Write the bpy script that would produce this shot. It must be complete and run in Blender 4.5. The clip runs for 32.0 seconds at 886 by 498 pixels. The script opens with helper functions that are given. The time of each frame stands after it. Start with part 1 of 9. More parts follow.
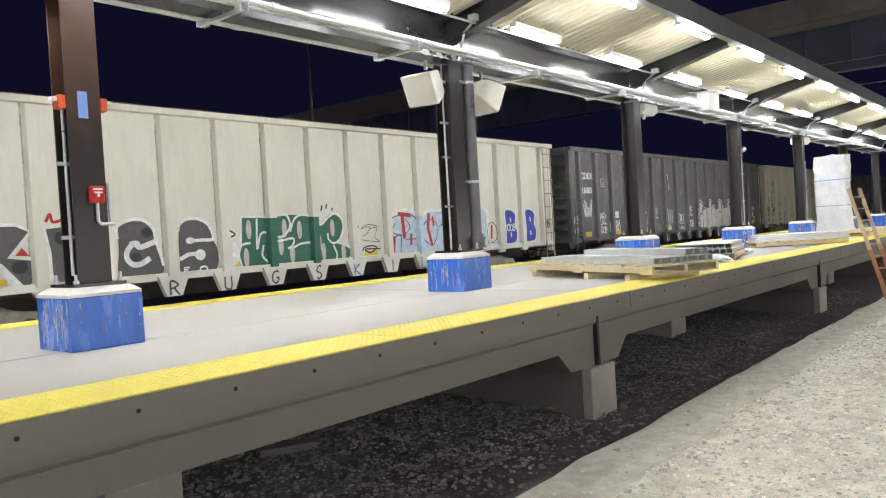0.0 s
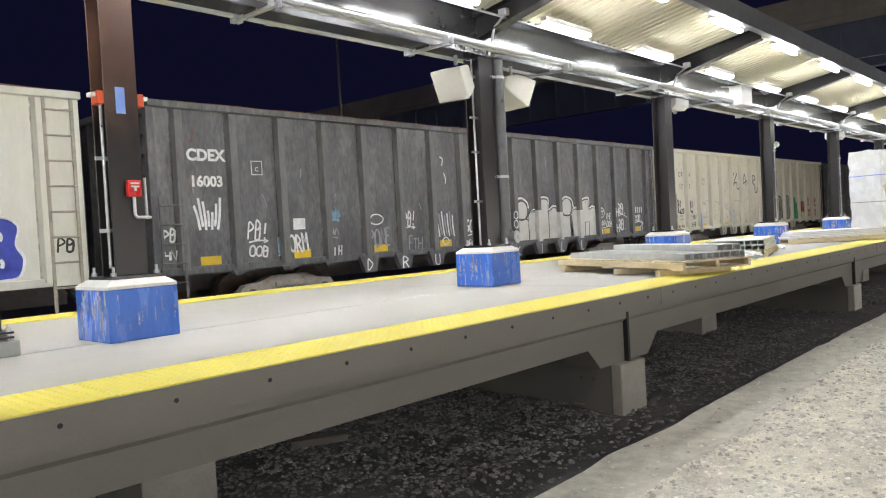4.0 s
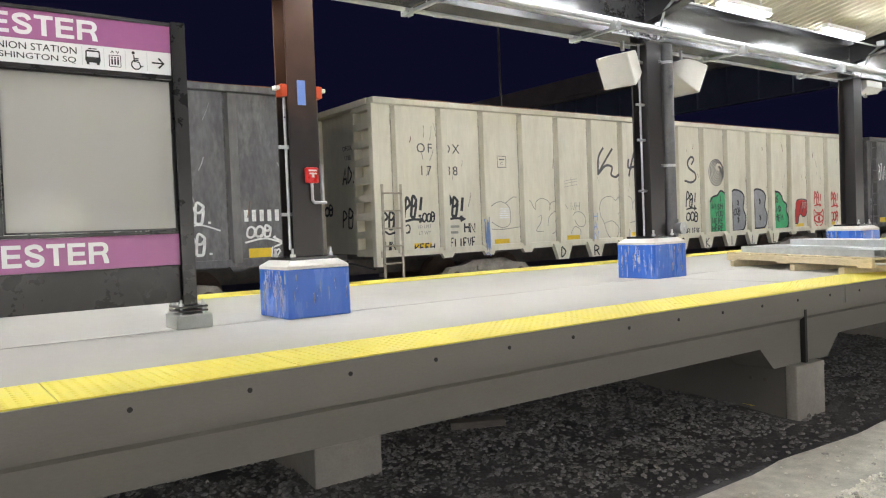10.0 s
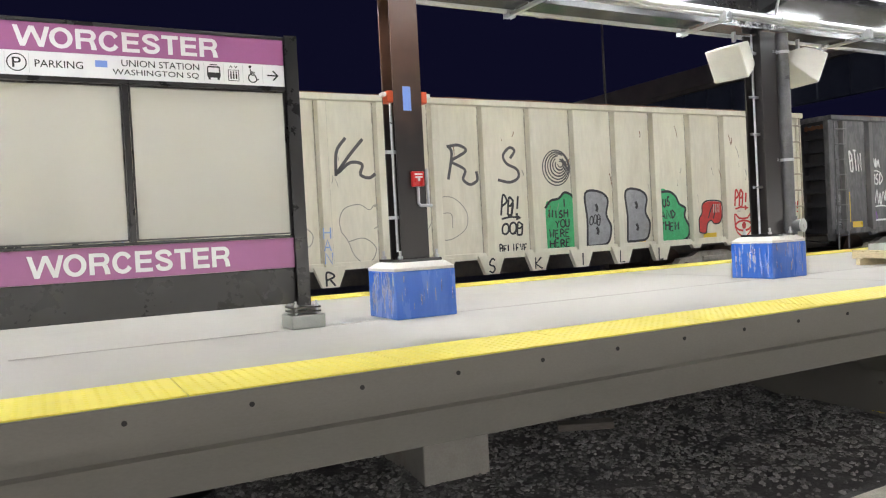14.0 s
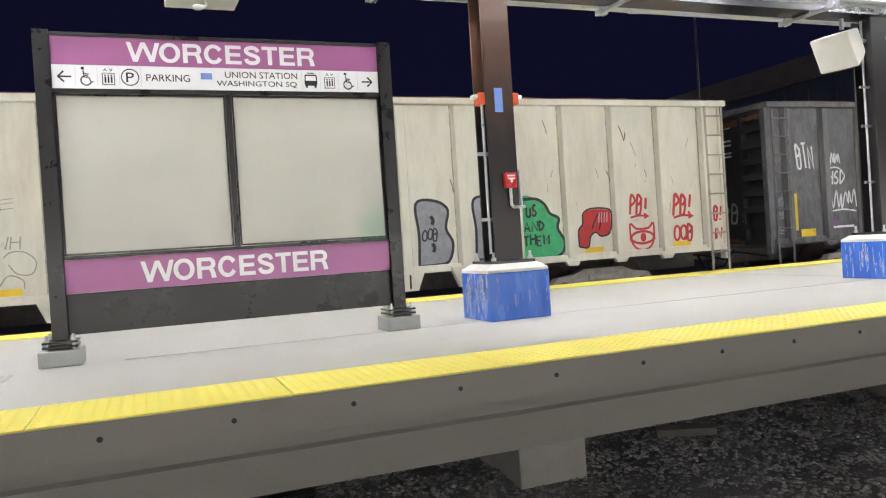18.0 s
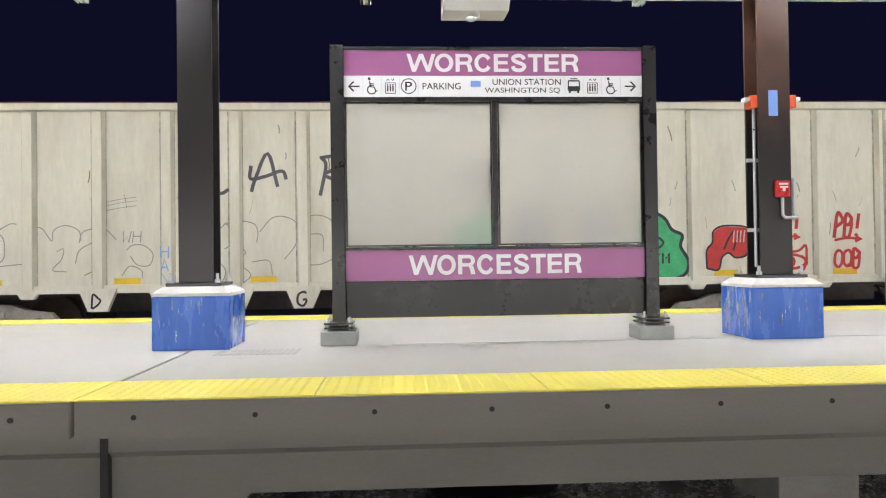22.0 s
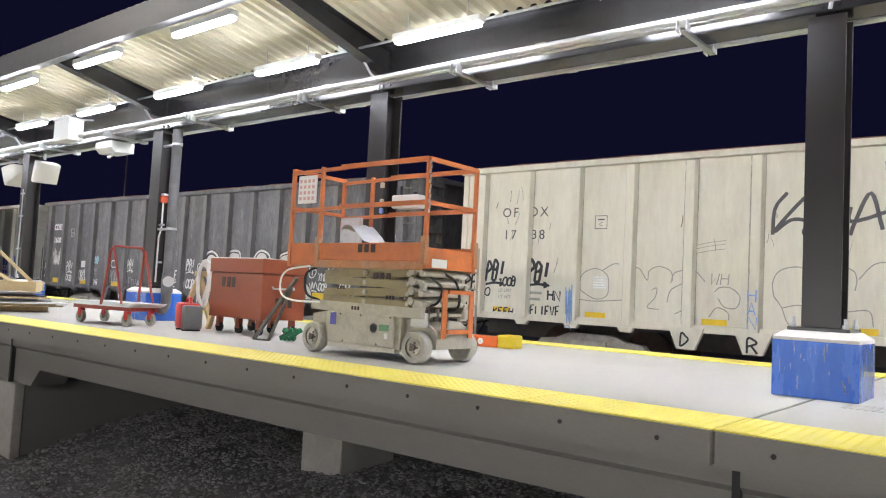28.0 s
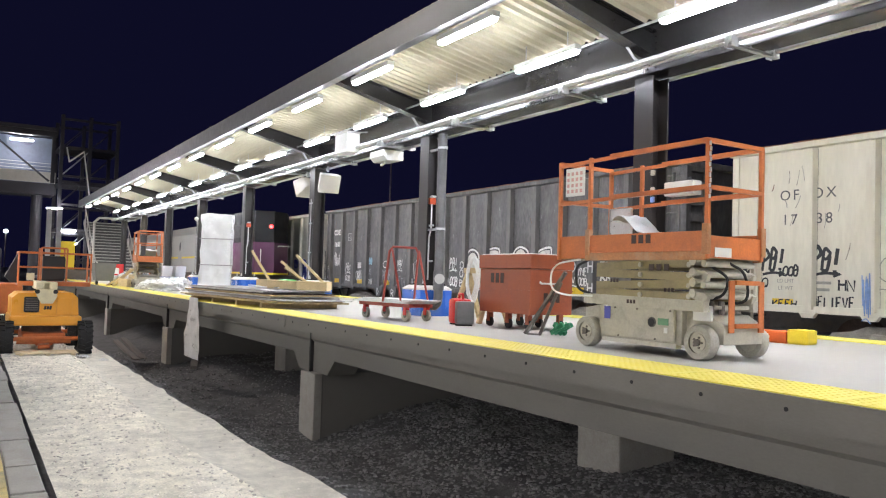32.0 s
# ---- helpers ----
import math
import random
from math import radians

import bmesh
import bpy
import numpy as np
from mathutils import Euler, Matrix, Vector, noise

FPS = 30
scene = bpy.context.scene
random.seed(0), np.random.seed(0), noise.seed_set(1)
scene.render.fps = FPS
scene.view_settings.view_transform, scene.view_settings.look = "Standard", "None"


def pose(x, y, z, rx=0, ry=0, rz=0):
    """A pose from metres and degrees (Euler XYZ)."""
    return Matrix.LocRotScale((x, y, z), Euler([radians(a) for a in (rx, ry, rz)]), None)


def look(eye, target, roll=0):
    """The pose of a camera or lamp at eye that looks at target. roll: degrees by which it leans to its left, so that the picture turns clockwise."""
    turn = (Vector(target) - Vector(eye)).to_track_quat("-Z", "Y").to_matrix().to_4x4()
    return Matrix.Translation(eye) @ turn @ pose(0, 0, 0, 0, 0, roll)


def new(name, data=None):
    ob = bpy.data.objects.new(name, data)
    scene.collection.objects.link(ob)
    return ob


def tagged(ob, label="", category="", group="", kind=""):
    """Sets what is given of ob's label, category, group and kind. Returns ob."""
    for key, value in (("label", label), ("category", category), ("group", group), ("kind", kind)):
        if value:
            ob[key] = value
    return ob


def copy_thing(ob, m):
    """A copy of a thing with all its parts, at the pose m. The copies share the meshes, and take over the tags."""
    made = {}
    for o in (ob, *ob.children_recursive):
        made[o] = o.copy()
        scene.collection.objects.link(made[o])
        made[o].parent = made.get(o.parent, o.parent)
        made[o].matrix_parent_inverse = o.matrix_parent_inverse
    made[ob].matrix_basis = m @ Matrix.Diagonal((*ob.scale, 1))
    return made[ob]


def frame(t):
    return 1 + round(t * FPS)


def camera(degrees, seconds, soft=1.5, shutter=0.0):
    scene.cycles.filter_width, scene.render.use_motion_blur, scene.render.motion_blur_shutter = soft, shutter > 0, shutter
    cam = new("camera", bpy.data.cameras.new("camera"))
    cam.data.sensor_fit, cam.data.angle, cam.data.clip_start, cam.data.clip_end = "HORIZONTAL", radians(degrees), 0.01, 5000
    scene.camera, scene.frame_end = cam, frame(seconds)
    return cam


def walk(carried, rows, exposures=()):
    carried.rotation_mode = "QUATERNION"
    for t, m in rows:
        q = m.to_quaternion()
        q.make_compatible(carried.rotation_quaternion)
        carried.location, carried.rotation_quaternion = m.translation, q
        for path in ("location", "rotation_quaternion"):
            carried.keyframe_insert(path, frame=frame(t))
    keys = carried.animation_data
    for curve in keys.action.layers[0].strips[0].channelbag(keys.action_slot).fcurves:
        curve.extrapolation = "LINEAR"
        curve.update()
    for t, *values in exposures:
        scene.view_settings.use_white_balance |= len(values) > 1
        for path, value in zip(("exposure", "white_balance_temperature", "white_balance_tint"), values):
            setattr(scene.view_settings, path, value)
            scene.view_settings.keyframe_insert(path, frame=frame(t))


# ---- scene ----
cam = camera(60.80, 32.0, soft=1.15)
PATH = [
    (0, (0.788, 0.102, 0.778), (4.601, 3.334, 0.669), -3.35),
    (0.5, (0.774, 0.111, 0.777), (4.590, 3.340, 0.656), -3.57),
    (1, (0.778, 0.108, 0.776), (4.581, 3.351, 0.645), -3.69),
    (1.5, (0.775, 0.114, 0.775), (4.558, 3.380, 0.626), -3.64),
    (2, (0.774, 0.115, 0.772), (4.525, 3.417, 0.610), -3.49),
    (2.5, (0.760, 0.112, 0.772), (4.490, 3.439, 0.608), -3.31),
    (3, (0.752, 0.112, 0.772), (4.465, 3.457, 0.619), -3.28),
    (3.5, (0.750, 0.113, 0.772), (4.452, 3.470, 0.635), -3.20),
    (5.5, (0.746, 0.120, 0.768), (4.401, 3.530, 0.643), -3.07),
    (6, (0.741, 0.122, 0.766), (4.357, 3.573, 0.639), -2.98),
    (6.5, (0.737, 0.126, 0.763), (4.303, 3.629, 0.627), -2.97),
    (7, (0.734, 0.130, 0.759), (4.234, 3.697, 0.612), -2.93),
    (7.5, (0.722, 0.128, 0.756), (4.151, 3.764, 0.598), -2.77),
    (8, (0.718, 0.129, 0.753), (4.053, 3.851, 0.584), -2.47),
    (8.5, (0.695, 0.133, 0.751), (3.934, 3.938, 0.575), -2.23),
    (9, (0.679, 0.140, 0.748), (3.817, 4.028, 0.574), -2.05),
    (9.5, (0.677, 0.129, 0.746), (3.704, 4.106, 0.586), -2.06),
    (10, (0.675, 0.129, 0.743), (3.608, 4.176, 0.603), -2.22),
    (10.5, (0.673, 0.120, 0.741), (3.521, 4.228, 0.619), -2.44),
    (11, (0.669, 0.124, 0.739), (3.444, 4.281, 0.625), -2.60),
    (11.5, (0.667, 0.119, 0.738), (3.365, 4.326, 0.625), -2.74),
    (12, (0.663, 0.117, 0.736), (3.292, 4.368, 0.622), -2.83),
    (12.5, (0.656, 0.110, 0.736), (3.210, 4.408, 0.620), -2.89),
    (13, (0.658, 0.110, 0.736), (3.135, 4.452, 0.623), -2.93),
    (13.5, (0.647, 0.105, 0.737), (3.064, 4.481, 0.630), -3.02),
    (14, (0.641, 0.097, 0.736), (2.994, 4.508, 0.642), -3.03),
    (14.5, (0.640, 0.096, 0.736), (2.932, 4.540, 0.655), -3.11),
    (16.5, (0.624, 0.108, 0.731), (2.649, 4.679, 0.706), -3.30),
    (17, (0.625, 0.118, 0.730), (2.584, 4.718, 0.708), -3.30),
    (17.5, (0.619, 0.119, 0.730), (2.508, 4.748, 0.701), -3.56),
    (18, (0.595, 0.122, 0.732), (2.425, 4.775, 0.689), -3.68),
    (18.5, (0.577, 0.117, 0.733), (2.310, 4.807, 0.673), -3.90),
    (19, (0.568, 0.116, 0.733), (2.170, 4.852, 0.666), -4.06),
    (19.5, (0.543, 0.111, 0.733), (2.007, 4.892, 0.671), -4.02),
    (20, (0.524, 0.098, 0.732), (1.812, 4.929, 0.686), -3.77),
    (20.5, (0.509, 0.089, 0.728), (1.591, 4.970, 0.705), -3.19),
    (21, (0.494, 0.091, 0.721), (1.349, 5.017, 0.728), -2.38),
    (21.5, (0.490, 0.086, 0.713), (1.075, 5.052, 0.750), -1.52),
    (22, (0.486, 0.069, 0.703), (0.765, 5.061, 0.768), -0.74),
    (22.5, (0.478, 0.067, 0.696), (0.466, 5.066, 0.793), -0.11),
    (23, (0.463, 0.051, 0.689), (0.184, 5.042, 0.820), 0.36),
    (23.5, (0.428, 0.046, 0.681), (-0.111, 5.014, 0.858), 0.73),
    (24, (0.402, 0.043, 0.676), (-0.427, 4.968, 0.912), 0.92),
    (24.5, (0.373, 0.022, 0.672), (-0.749, 4.885, 0.973), 0.88),
    (25, (0.348, 0.024, 0.672), (-1.105, 4.794, 1.041), 0.84),
    (25.5, (0.340, 0.024, 0.666), (-1.448, 4.675, 1.082), 0.90),
    (27.5, (0.230, -0.025, 0.647), (-2.661, 4.040, 0.996), 2.72),
    (28, (0.199, -0.046, 0.643), (-2.938, 3.836, 0.941), 2.95),
    (28.5, (0.166, -0.065, 0.640), (-3.198, 3.626, 0.896), 3.05),
    (29, (0.139, -0.079, 0.637), (-3.424, 3.422, 0.857), 3.01),
    (29.5, (0.114, -0.095, 0.632), (-3.614, 3.231, 0.828), 3.04),
    (30, (0.086, -0.109, 0.626), (-3.786, 3.050, 0.810), 2.90),
    (30.5, (0.058, -0.113, 0.623), (-3.934, 2.892, 0.806), 2.70),
    (31, (0.032, -0.122, 0.621), (-4.053, 2.755, 0.809), 2.42),
    (31.5, (0.004, -0.126, 0.619), (-4.155, 2.643, 0.813), 2.07),
    (32, (-0.018, -0.126, 0.619), (-4.242, 2.542, 0.818), 1.79),
]
walk(cam, [(t, look(e, a, r)) for t, e, a, r in PATH],
     exposures=((0, 0.02, 6500, 10), (13, 0.0, 6500, 10), (21, 0.06, 6350, 12), (25, -0.06, 6350, 12), (28, 0.03, 6250, 13), (32, 0.04, 6250, 13)))

# ---------------------------------------------------------------- world and light
world = bpy.data.worlds.new("night")
scene.world = world
world.use_nodes = True
_wn = world.node_tree.nodes
_wn["Background"].inputs[0].default_value = (0.0040, 0.0040, 0.0160, 1)
_wn["Background"].inputs[1].default_value = 1.0
LAMP_POWER = 78.0

# ---------------------------------------------------------------- helpers
BAY, BAY_R = 4.877, 5.49
COL_Y = 6.476
FACE_Y, BACK_Y = 4.005, 9.75


def col_x(k):
    """Column lines along the platform; the bays widen past the second column."""
    return (-1.187 + BAY * k if k < 2 else 8.617) if k <= 2 else 8.467 + BAY_R * (k - 2)


def box(bm, lo, hi, bev=0.0):
    """An axis-aligned block from corner lo to corner hi."""
    m = Matrix.LocRotScale([(a + b) / 2 for a, b in zip(lo, hi)], None, [max(abs(b - a), 1e-4) for a, b in zip(lo, hi)])
    vs = bmesh.ops.create_cube(bm, size=1.0, matrix=m)["verts"]
    if bev:
        es = {e for v in vs for e in v.link_edges}
        bmesh.ops.bevel(bm, geom=list(es), offset=bev, segments=2, affect="EDGES", profile=0.6)
    return vs


def cyl(bm, p, q, r, n=10, r2=None):
    """A rod from p to q."""
    p, q = Vector(p), Vector(q)
    d = q - p
    m = Matrix.Translation((p + q) / 2) @ d.to_track_quat("Z", "Y").to_matrix().to_4x4()
    return bmesh.ops.create_cone(bm, cap_ends=True, segments=n, radius1=r, radius2=r if r2 is None else r2, depth=d.length, matrix=m)["verts"]


def tube(bm, pts, r, n=8):
    """A bent pipe through the points."""
    for a, b in zip(pts, pts[1:]):
        cyl(bm, a, b, r, n)
    for a in pts[1:-1]:
        bmesh.ops.create_icosphere(bm, subdivisions=1, radius=r * 1.04, matrix=Matrix.Translation(a))


def beam(bm, p, q, w, h, up=(0, 0, 1)):
    """A rectangular bar from p to q, w wide and h high."""
    p, q = Vector(p), Vector(q)
    d = (q - p).normalized()
    s = d.cross(Vector(up)).normalized()
    u = s.cross(d)
    vs = [bm.verts.new(c + s * (w / 2 * i) + u * (h / 2 * j)) for c in (p, q) for i, j in ((-1, -1), (1, -1), (1, 1), (-1, 1))]
    for f in ((3, 2, 1, 0), (4, 5, 6, 7), (0, 1, 5, 4), (1, 2, 6, 5), (2, 3, 7, 6), (3, 0, 4, 7)):
        bm.faces.new([vs[i] for i in f])
    return vs


def prism(bm, prof, a, b, axis="x"):
    """A profile of points drawn along an axis from a to b; the profile lies in the two other axes in order."""
    def at(t, p):
        return {"x": (t, p[0], p[1]), "y": (p[0], t, p[1]), "z": (p[0], p[1], t)}[axis]
    one, two = [bm.verts.new(at(a, p)) for p in prof], [bm.verts.new(at(b, p)) for p in prof]
    n = len(prof)
    bm.faces.new(one), bm.faces.new(two[::-1])
    for i in range(n):
        bm.faces.new((one[i], two[i], two[(i + 1) % n], one[(i + 1) % n]))
    bmesh.ops.recalc_face_normals(bm, faces=bm.faces)


def mesh_of(bm, name, mat, smooth=False):
    me = bpy.data.meshes.new(name)
    bm.to_mesh(me), bm.free()
    me.materials.append(mat)
    if smooth:
        me.shade_smooth()
        me.set_sharp_from_angle(angle=radians(35))
    return me


def part(name, bm, mat, parent=None, label="", smooth=False, m=None):
    """One mesh object under a thing or a part. bm may also be a mesh that is shared."""
    ob = new(name, mesh_of(bm, name, mat, smooth) if isinstance(bm, bmesh.types.BMesh) else bm)
    ob.parent = parent
    if m is not None:
        ob.matrix_basis = m
    return tagged(ob, label)


def thing(name, label, category, m=None, group="", kind=""):
    ob = new(name)
    ob.empty_display_size = 0.1
    if m is not None:
        ob.matrix_basis = m
    return tagged(ob, label, category, group, kind)


def solid(name, bm, mat, label, category, group="", kind="", m=None, smooth=False):
    return tagged(part(name, bm, mat, None, label, smooth, m), "", category, group, kind)


def B():
    return bmesh.new()


def text_mesh(s, size, mat, deep=0.002, bold=0.0, track=1.0):
    cu = bpy.data.curves.new("letters", "FONT")
    cu.body, cu.size, cu.extrude, cu.offset, cu.space_character = s, size, deep, bold, track
    cu.align_x, cu.align_y, cu.resolution_u = "CENTER", "CENTER", 3
    ob = bpy.data.objects.new("letters", cu)
    me = bpy.data.meshes.new_from_object(ob)
    bpy.data.objects.remove(ob)
    me.materials.clear(), me.materials.append(mat)
    return me


# ---------------------------------------------------------------- materials
def mat_of(name, base, rough=0.6, metal=0.0, vary=0.12, scale=6.0, bump=0.1, bump_scale=60.0, stain=None, stain_amt=0.0, stain_scale=1.2,
           rvary=0.12, island=0.0, spec=0.5, coat=0.0, stretch=(1, 1, 1)):
    """A painted, cast or natural surface: two scales of colour change, optional stains, gloss change and fine relief."""
    m = bpy.data.materials.new(name)
    m.use_nodes = True
    nt = m.node_tree
    N, L = nt.nodes, nt.links
    bs = N["Principled BSDF"]
    tc = N.new("ShaderNodeTexCoord")
    mp = N.new("ShaderNodeMapping")
    mp.inputs["Scale"].default_value = stretch
    L.new(tc.outputs["Object"], mp.inputs[0])
    oi = N.new("ShaderNodeObjectInfo")
    off = N.new("ShaderNodeVectorMath")
    off.operation = "ADD"
    mul = N.new("ShaderNodeMath")
    mul.operation = "MULTIPLY"
    mul.inputs[1].default_value = 37.0
    L.new(oi.outputs["Random"], mul.inputs[0])
    L.new(mp.outputs[0], off.inputs[0]), L.new(mul.outputs[0], off.inputs[1])
    n1 = N.new("ShaderNodeTexNoise")
    n1.inputs["Scale"].default_value, n1.inputs["Detail"].default_value, n1.inputs["Roughness"].default_value = scale, 6, 0.62
    L.new(off.outputs[0], n1.inputs["Vector"])
    r1 = N.new("ShaderNodeMapRange")
    r1.inputs["From Min"].default_value, r1.inputs["From Max"].default_value = 0.28, 0.72
    r1.inputs["To Min"].default_value, r1.inputs["To Max"].default_value = 1 - vary, 1 + vary
    L.new(n1.outputs["Fac"], r1.inputs["Value"])
    n2 = N.new("ShaderNodeTexNoise")
    n2.inputs["Scale"].default_value, n2.inputs["Detail"].default_value = bump_scale, 4
    L.new(off.outputs[0], n2.inputs["Vector"])
    r2 = N.new("ShaderNodeMapRange")
    r2.inputs["From Min"].default_value, r2.inputs["From Max"].default_value = 0.3, 0.7
    r2.inputs["To Min"].default_value, r2.inputs["To Max"].default_value = 1 - vary * 0.6, 1 + vary * 0.6
    L.new(n2.outputs["Fac"], r2.inputs["Value"])
    mm = N.new("ShaderNodeMath")
    mm.operation = "MULTIPLY"
    L.new(r1.outputs[0], mm.inputs[0]), L.new(r2.outputs[0], mm.inputs[1])
    col = N.new("ShaderNodeVectorMath")
    col.operation = "SCALE"
    col.inputs[0].default_value = base
    L.new(mm.outputs[0], col.inputs["Scale"])
    out = col.outputs[0]
    if island:
        ge = N.new("ShaderNodeNewGeometry")
        r3 = N.new("ShaderNodeMapRange")
        r3.inputs["To Min"].default_value, r3.inputs["To Max"].default_value = 1 - island, 1 + island
        L.new(ge.outputs["Random Per Island"], r3.inputs["Value"])
        c2 = N.new("ShaderNodeVectorMath")
        c2.operation = "SCALE"
        L.new(out, c2.inputs[0]), L.new(r3.outputs[0], c2.inputs["Scale"])
        out = c2.outputs[0]
    if stain:
        n3 = N.new("ShaderNodeTexNoise")
        n3.inputs["Scale"].default_value, n3.inputs["Detail"].default_value, n3.inputs["Roughness"].default_value = stain_scale, 8, 0.7
        L.new(off.outputs[0], n3.inputs["Vector"])
        r4 = N.new("ShaderNodeMapRange")
        r4.inputs["From Min"].default_value, r4.inputs["From Max"].default_value = 0.5, 0.72
        r4.inputs["To Min"].default_value, r4.inputs["To Max"].default_value = 0.0, stain_amt
        L.new(n3.outputs["Fac"], r4.inputs["Value"])
        mx = N.new("ShaderNodeMix")
        mx.data_type = "RGBA"
        mx.inputs["B"].default_value = (*stain, 1)
        L.new(r4.outputs[0], mx.inputs["Factor"]), L.new(out, mx.inputs["A"])
        out = mx.outputs["Result"]
    L.new(out, bs.inputs["Base Color"])
    rr = N.new("ShaderNodeMapRange")
    rr.inputs["From Min"].default_value, rr.inputs["From Max"].default_value = 0.3, 0.7
    rr.inputs["To Min"].default_value, rr.inputs["To Max"].default_value = max(0.03, rough - rvary), min(1, rough + rvary)
    L.new(n1.outputs["Fac"], rr.inputs["Value"]), L.new(rr.outputs[0], bs.inputs["Roughness"])
    bs.inputs["Metallic"].default_value = metal
    bs.inputs["Specular IOR Level"].default_value = spec
    bs.inputs["Coat Weight"].default_value = coat
    if bump:
        bp = N.new("ShaderNodeBump")
        bp.inputs["Strength"].default_value, bp.inputs["Distance"].default_value = bump, 0.01
        L.new(n2.outputs["Fac"], bp.inputs["Height"]), L.new(bp.outputs[0], bs.inputs["Normal"])
    return m


def glow(name, colour, power):
    m = bpy.data.materials.new(name)
    m.use_nodes = True
    b = m.node_tree.nodes["Principled BSDF"]
    b.inputs["Base Color"].default_value = (0.8, 0.8, 0.8, 1)
    b.inputs["Emission Color"].default_value, b.inputs["Emission Strength"].default_value = (*colour, 1), power
    return m


def clear_film(name, tint, alpha, rough=0.25, vary=0.12, bump=0.3):
    """Thin plastic sheet: part of the light passes, part is scattered."""
    m = bpy.data.materials.new(name)
    m.use_nodes = True
    N, L = m.node_tree.nodes, m.node_tree.links
    bs = N["Principled BSDF"]
    bs.inputs["Base Color"].default_value, bs.inputs["Roughness"].default_value = (*tint, 1), rough
    no = N.new("ShaderNodeTexNoise")
    no.inputs["Scale"].default_value, no.inputs["Detail"].default_value = 9, 5
    tc = N.new("ShaderNodeTexCoord")
    L.new(tc.outputs["Object"], no.inputs["Vector"])
    rg = N.new("ShaderNodeMapRange")
    rg.inputs["From Min"].default_value, rg.inputs["From Max"].default_value = 0.3, 0.7
    rg.inputs["To Min"].default_value, rg.inputs["To Max"].default_value = max(0, alpha - vary), min(1, alpha + vary)
    L.new(no.outputs["Fac"], rg.inputs["Value"]), L.new(rg.outputs[0], bs.inputs["Alpha"])
    bp = N.new("ShaderNodeBump")
    bp.inputs["Strength"].default_value = bump
    L.new(no.outputs["Fac"], bp.inputs["Height"]), L.new(bp.outputs[0], bs.inputs["Normal"])
    return m


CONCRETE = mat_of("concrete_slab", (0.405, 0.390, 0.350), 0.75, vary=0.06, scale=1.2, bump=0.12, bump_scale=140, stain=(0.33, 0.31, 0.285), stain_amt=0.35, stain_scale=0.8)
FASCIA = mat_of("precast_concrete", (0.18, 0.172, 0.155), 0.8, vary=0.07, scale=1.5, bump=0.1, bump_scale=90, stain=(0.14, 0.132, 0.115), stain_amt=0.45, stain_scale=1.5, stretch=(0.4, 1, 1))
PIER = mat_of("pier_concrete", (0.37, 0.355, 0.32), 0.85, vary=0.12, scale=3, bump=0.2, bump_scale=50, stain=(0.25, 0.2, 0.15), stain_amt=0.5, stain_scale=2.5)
YELLOW = mat_of("tactile_yellow", (0.80, 0.69, 0.10), 0.55, vary=0.05, scale=4, bump=0.05, stain=(0.6, 0.5, 0.1), stain_amt=0.25, stain_scale=2)
BLACK_STEEL = mat_of("black_painted_steel", (0.024, 0.023, 0.024), 0.22, vary=0.12, scale=3, bump=0.03, bump_scale=30, spec=0.55, stain=(0.03, 0.03, 0.03), stain_amt=0.3, rvary=0.05)
BRONZE_STEEL = mat_of("black_steel_column", (0.020, 0.0165, 0.016), 0.32, vary=0.06, scale=3, bump=0.03, bump_scale=30, spec=0.6, rvary=0.03)
# black steel; brown lamplight fades in with height, put into the colour
LAMPLIT_STEEL = mat_of("brown_black_steel_column", (0.020, 0.0165, 0.016), 0.34, vary=0.06, scale=3, bump=0.03, bump_scale=30, spec=0.5, rvary=0.03)
_n, _l = LAMPLIT_STEEL.node_tree.nodes, LAMPLIT_STEEL.node_tree.links
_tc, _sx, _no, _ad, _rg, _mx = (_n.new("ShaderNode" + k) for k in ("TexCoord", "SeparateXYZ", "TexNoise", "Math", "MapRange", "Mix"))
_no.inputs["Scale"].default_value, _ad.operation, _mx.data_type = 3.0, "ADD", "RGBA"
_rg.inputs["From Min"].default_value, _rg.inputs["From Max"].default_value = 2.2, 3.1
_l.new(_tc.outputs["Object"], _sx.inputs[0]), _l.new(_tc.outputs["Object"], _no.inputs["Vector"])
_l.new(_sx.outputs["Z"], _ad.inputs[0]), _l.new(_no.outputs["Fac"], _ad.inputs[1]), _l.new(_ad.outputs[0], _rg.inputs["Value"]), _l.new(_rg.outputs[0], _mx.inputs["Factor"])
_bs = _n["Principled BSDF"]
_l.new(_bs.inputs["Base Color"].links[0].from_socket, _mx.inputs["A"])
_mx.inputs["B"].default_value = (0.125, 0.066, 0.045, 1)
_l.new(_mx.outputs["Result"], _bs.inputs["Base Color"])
DECK = mat_of("cream_deck", (0.52, 0.49, 0.36), 0.7, vary=0.04, bump=0.02)
GALV = mat_of("galvanised", (0.55, 0.56, 0.57), 0.38, metal=0.75, vary=0.1, scale=20, bump=0.05)
WHITE_PAINT = mat_of("white_paint", (0.74, 0.74, 0.71), 0.45, vary=0.05, bump=0.03)
LAMP = glow("lamp_diffuser", (0.95, 0.97, 1.01), LAMP_POWER)
LAMP_FAR = glow("track_side_diffuser", (0.95, 0.97, 1.01), LAMP_POWER * 1.5)
BLUE_WRAP = mat_of("blue_wrap", (0.035, 0.13, 0.52), 0.25, vary=0.07, scale=2, bump=0.25, bump_scale=7, stain=(0.13, 0.26, 0.64), stain_amt=0.30, stain_scale=3, coat=0.5, stretch=(2.2, 2.2, 0.5))
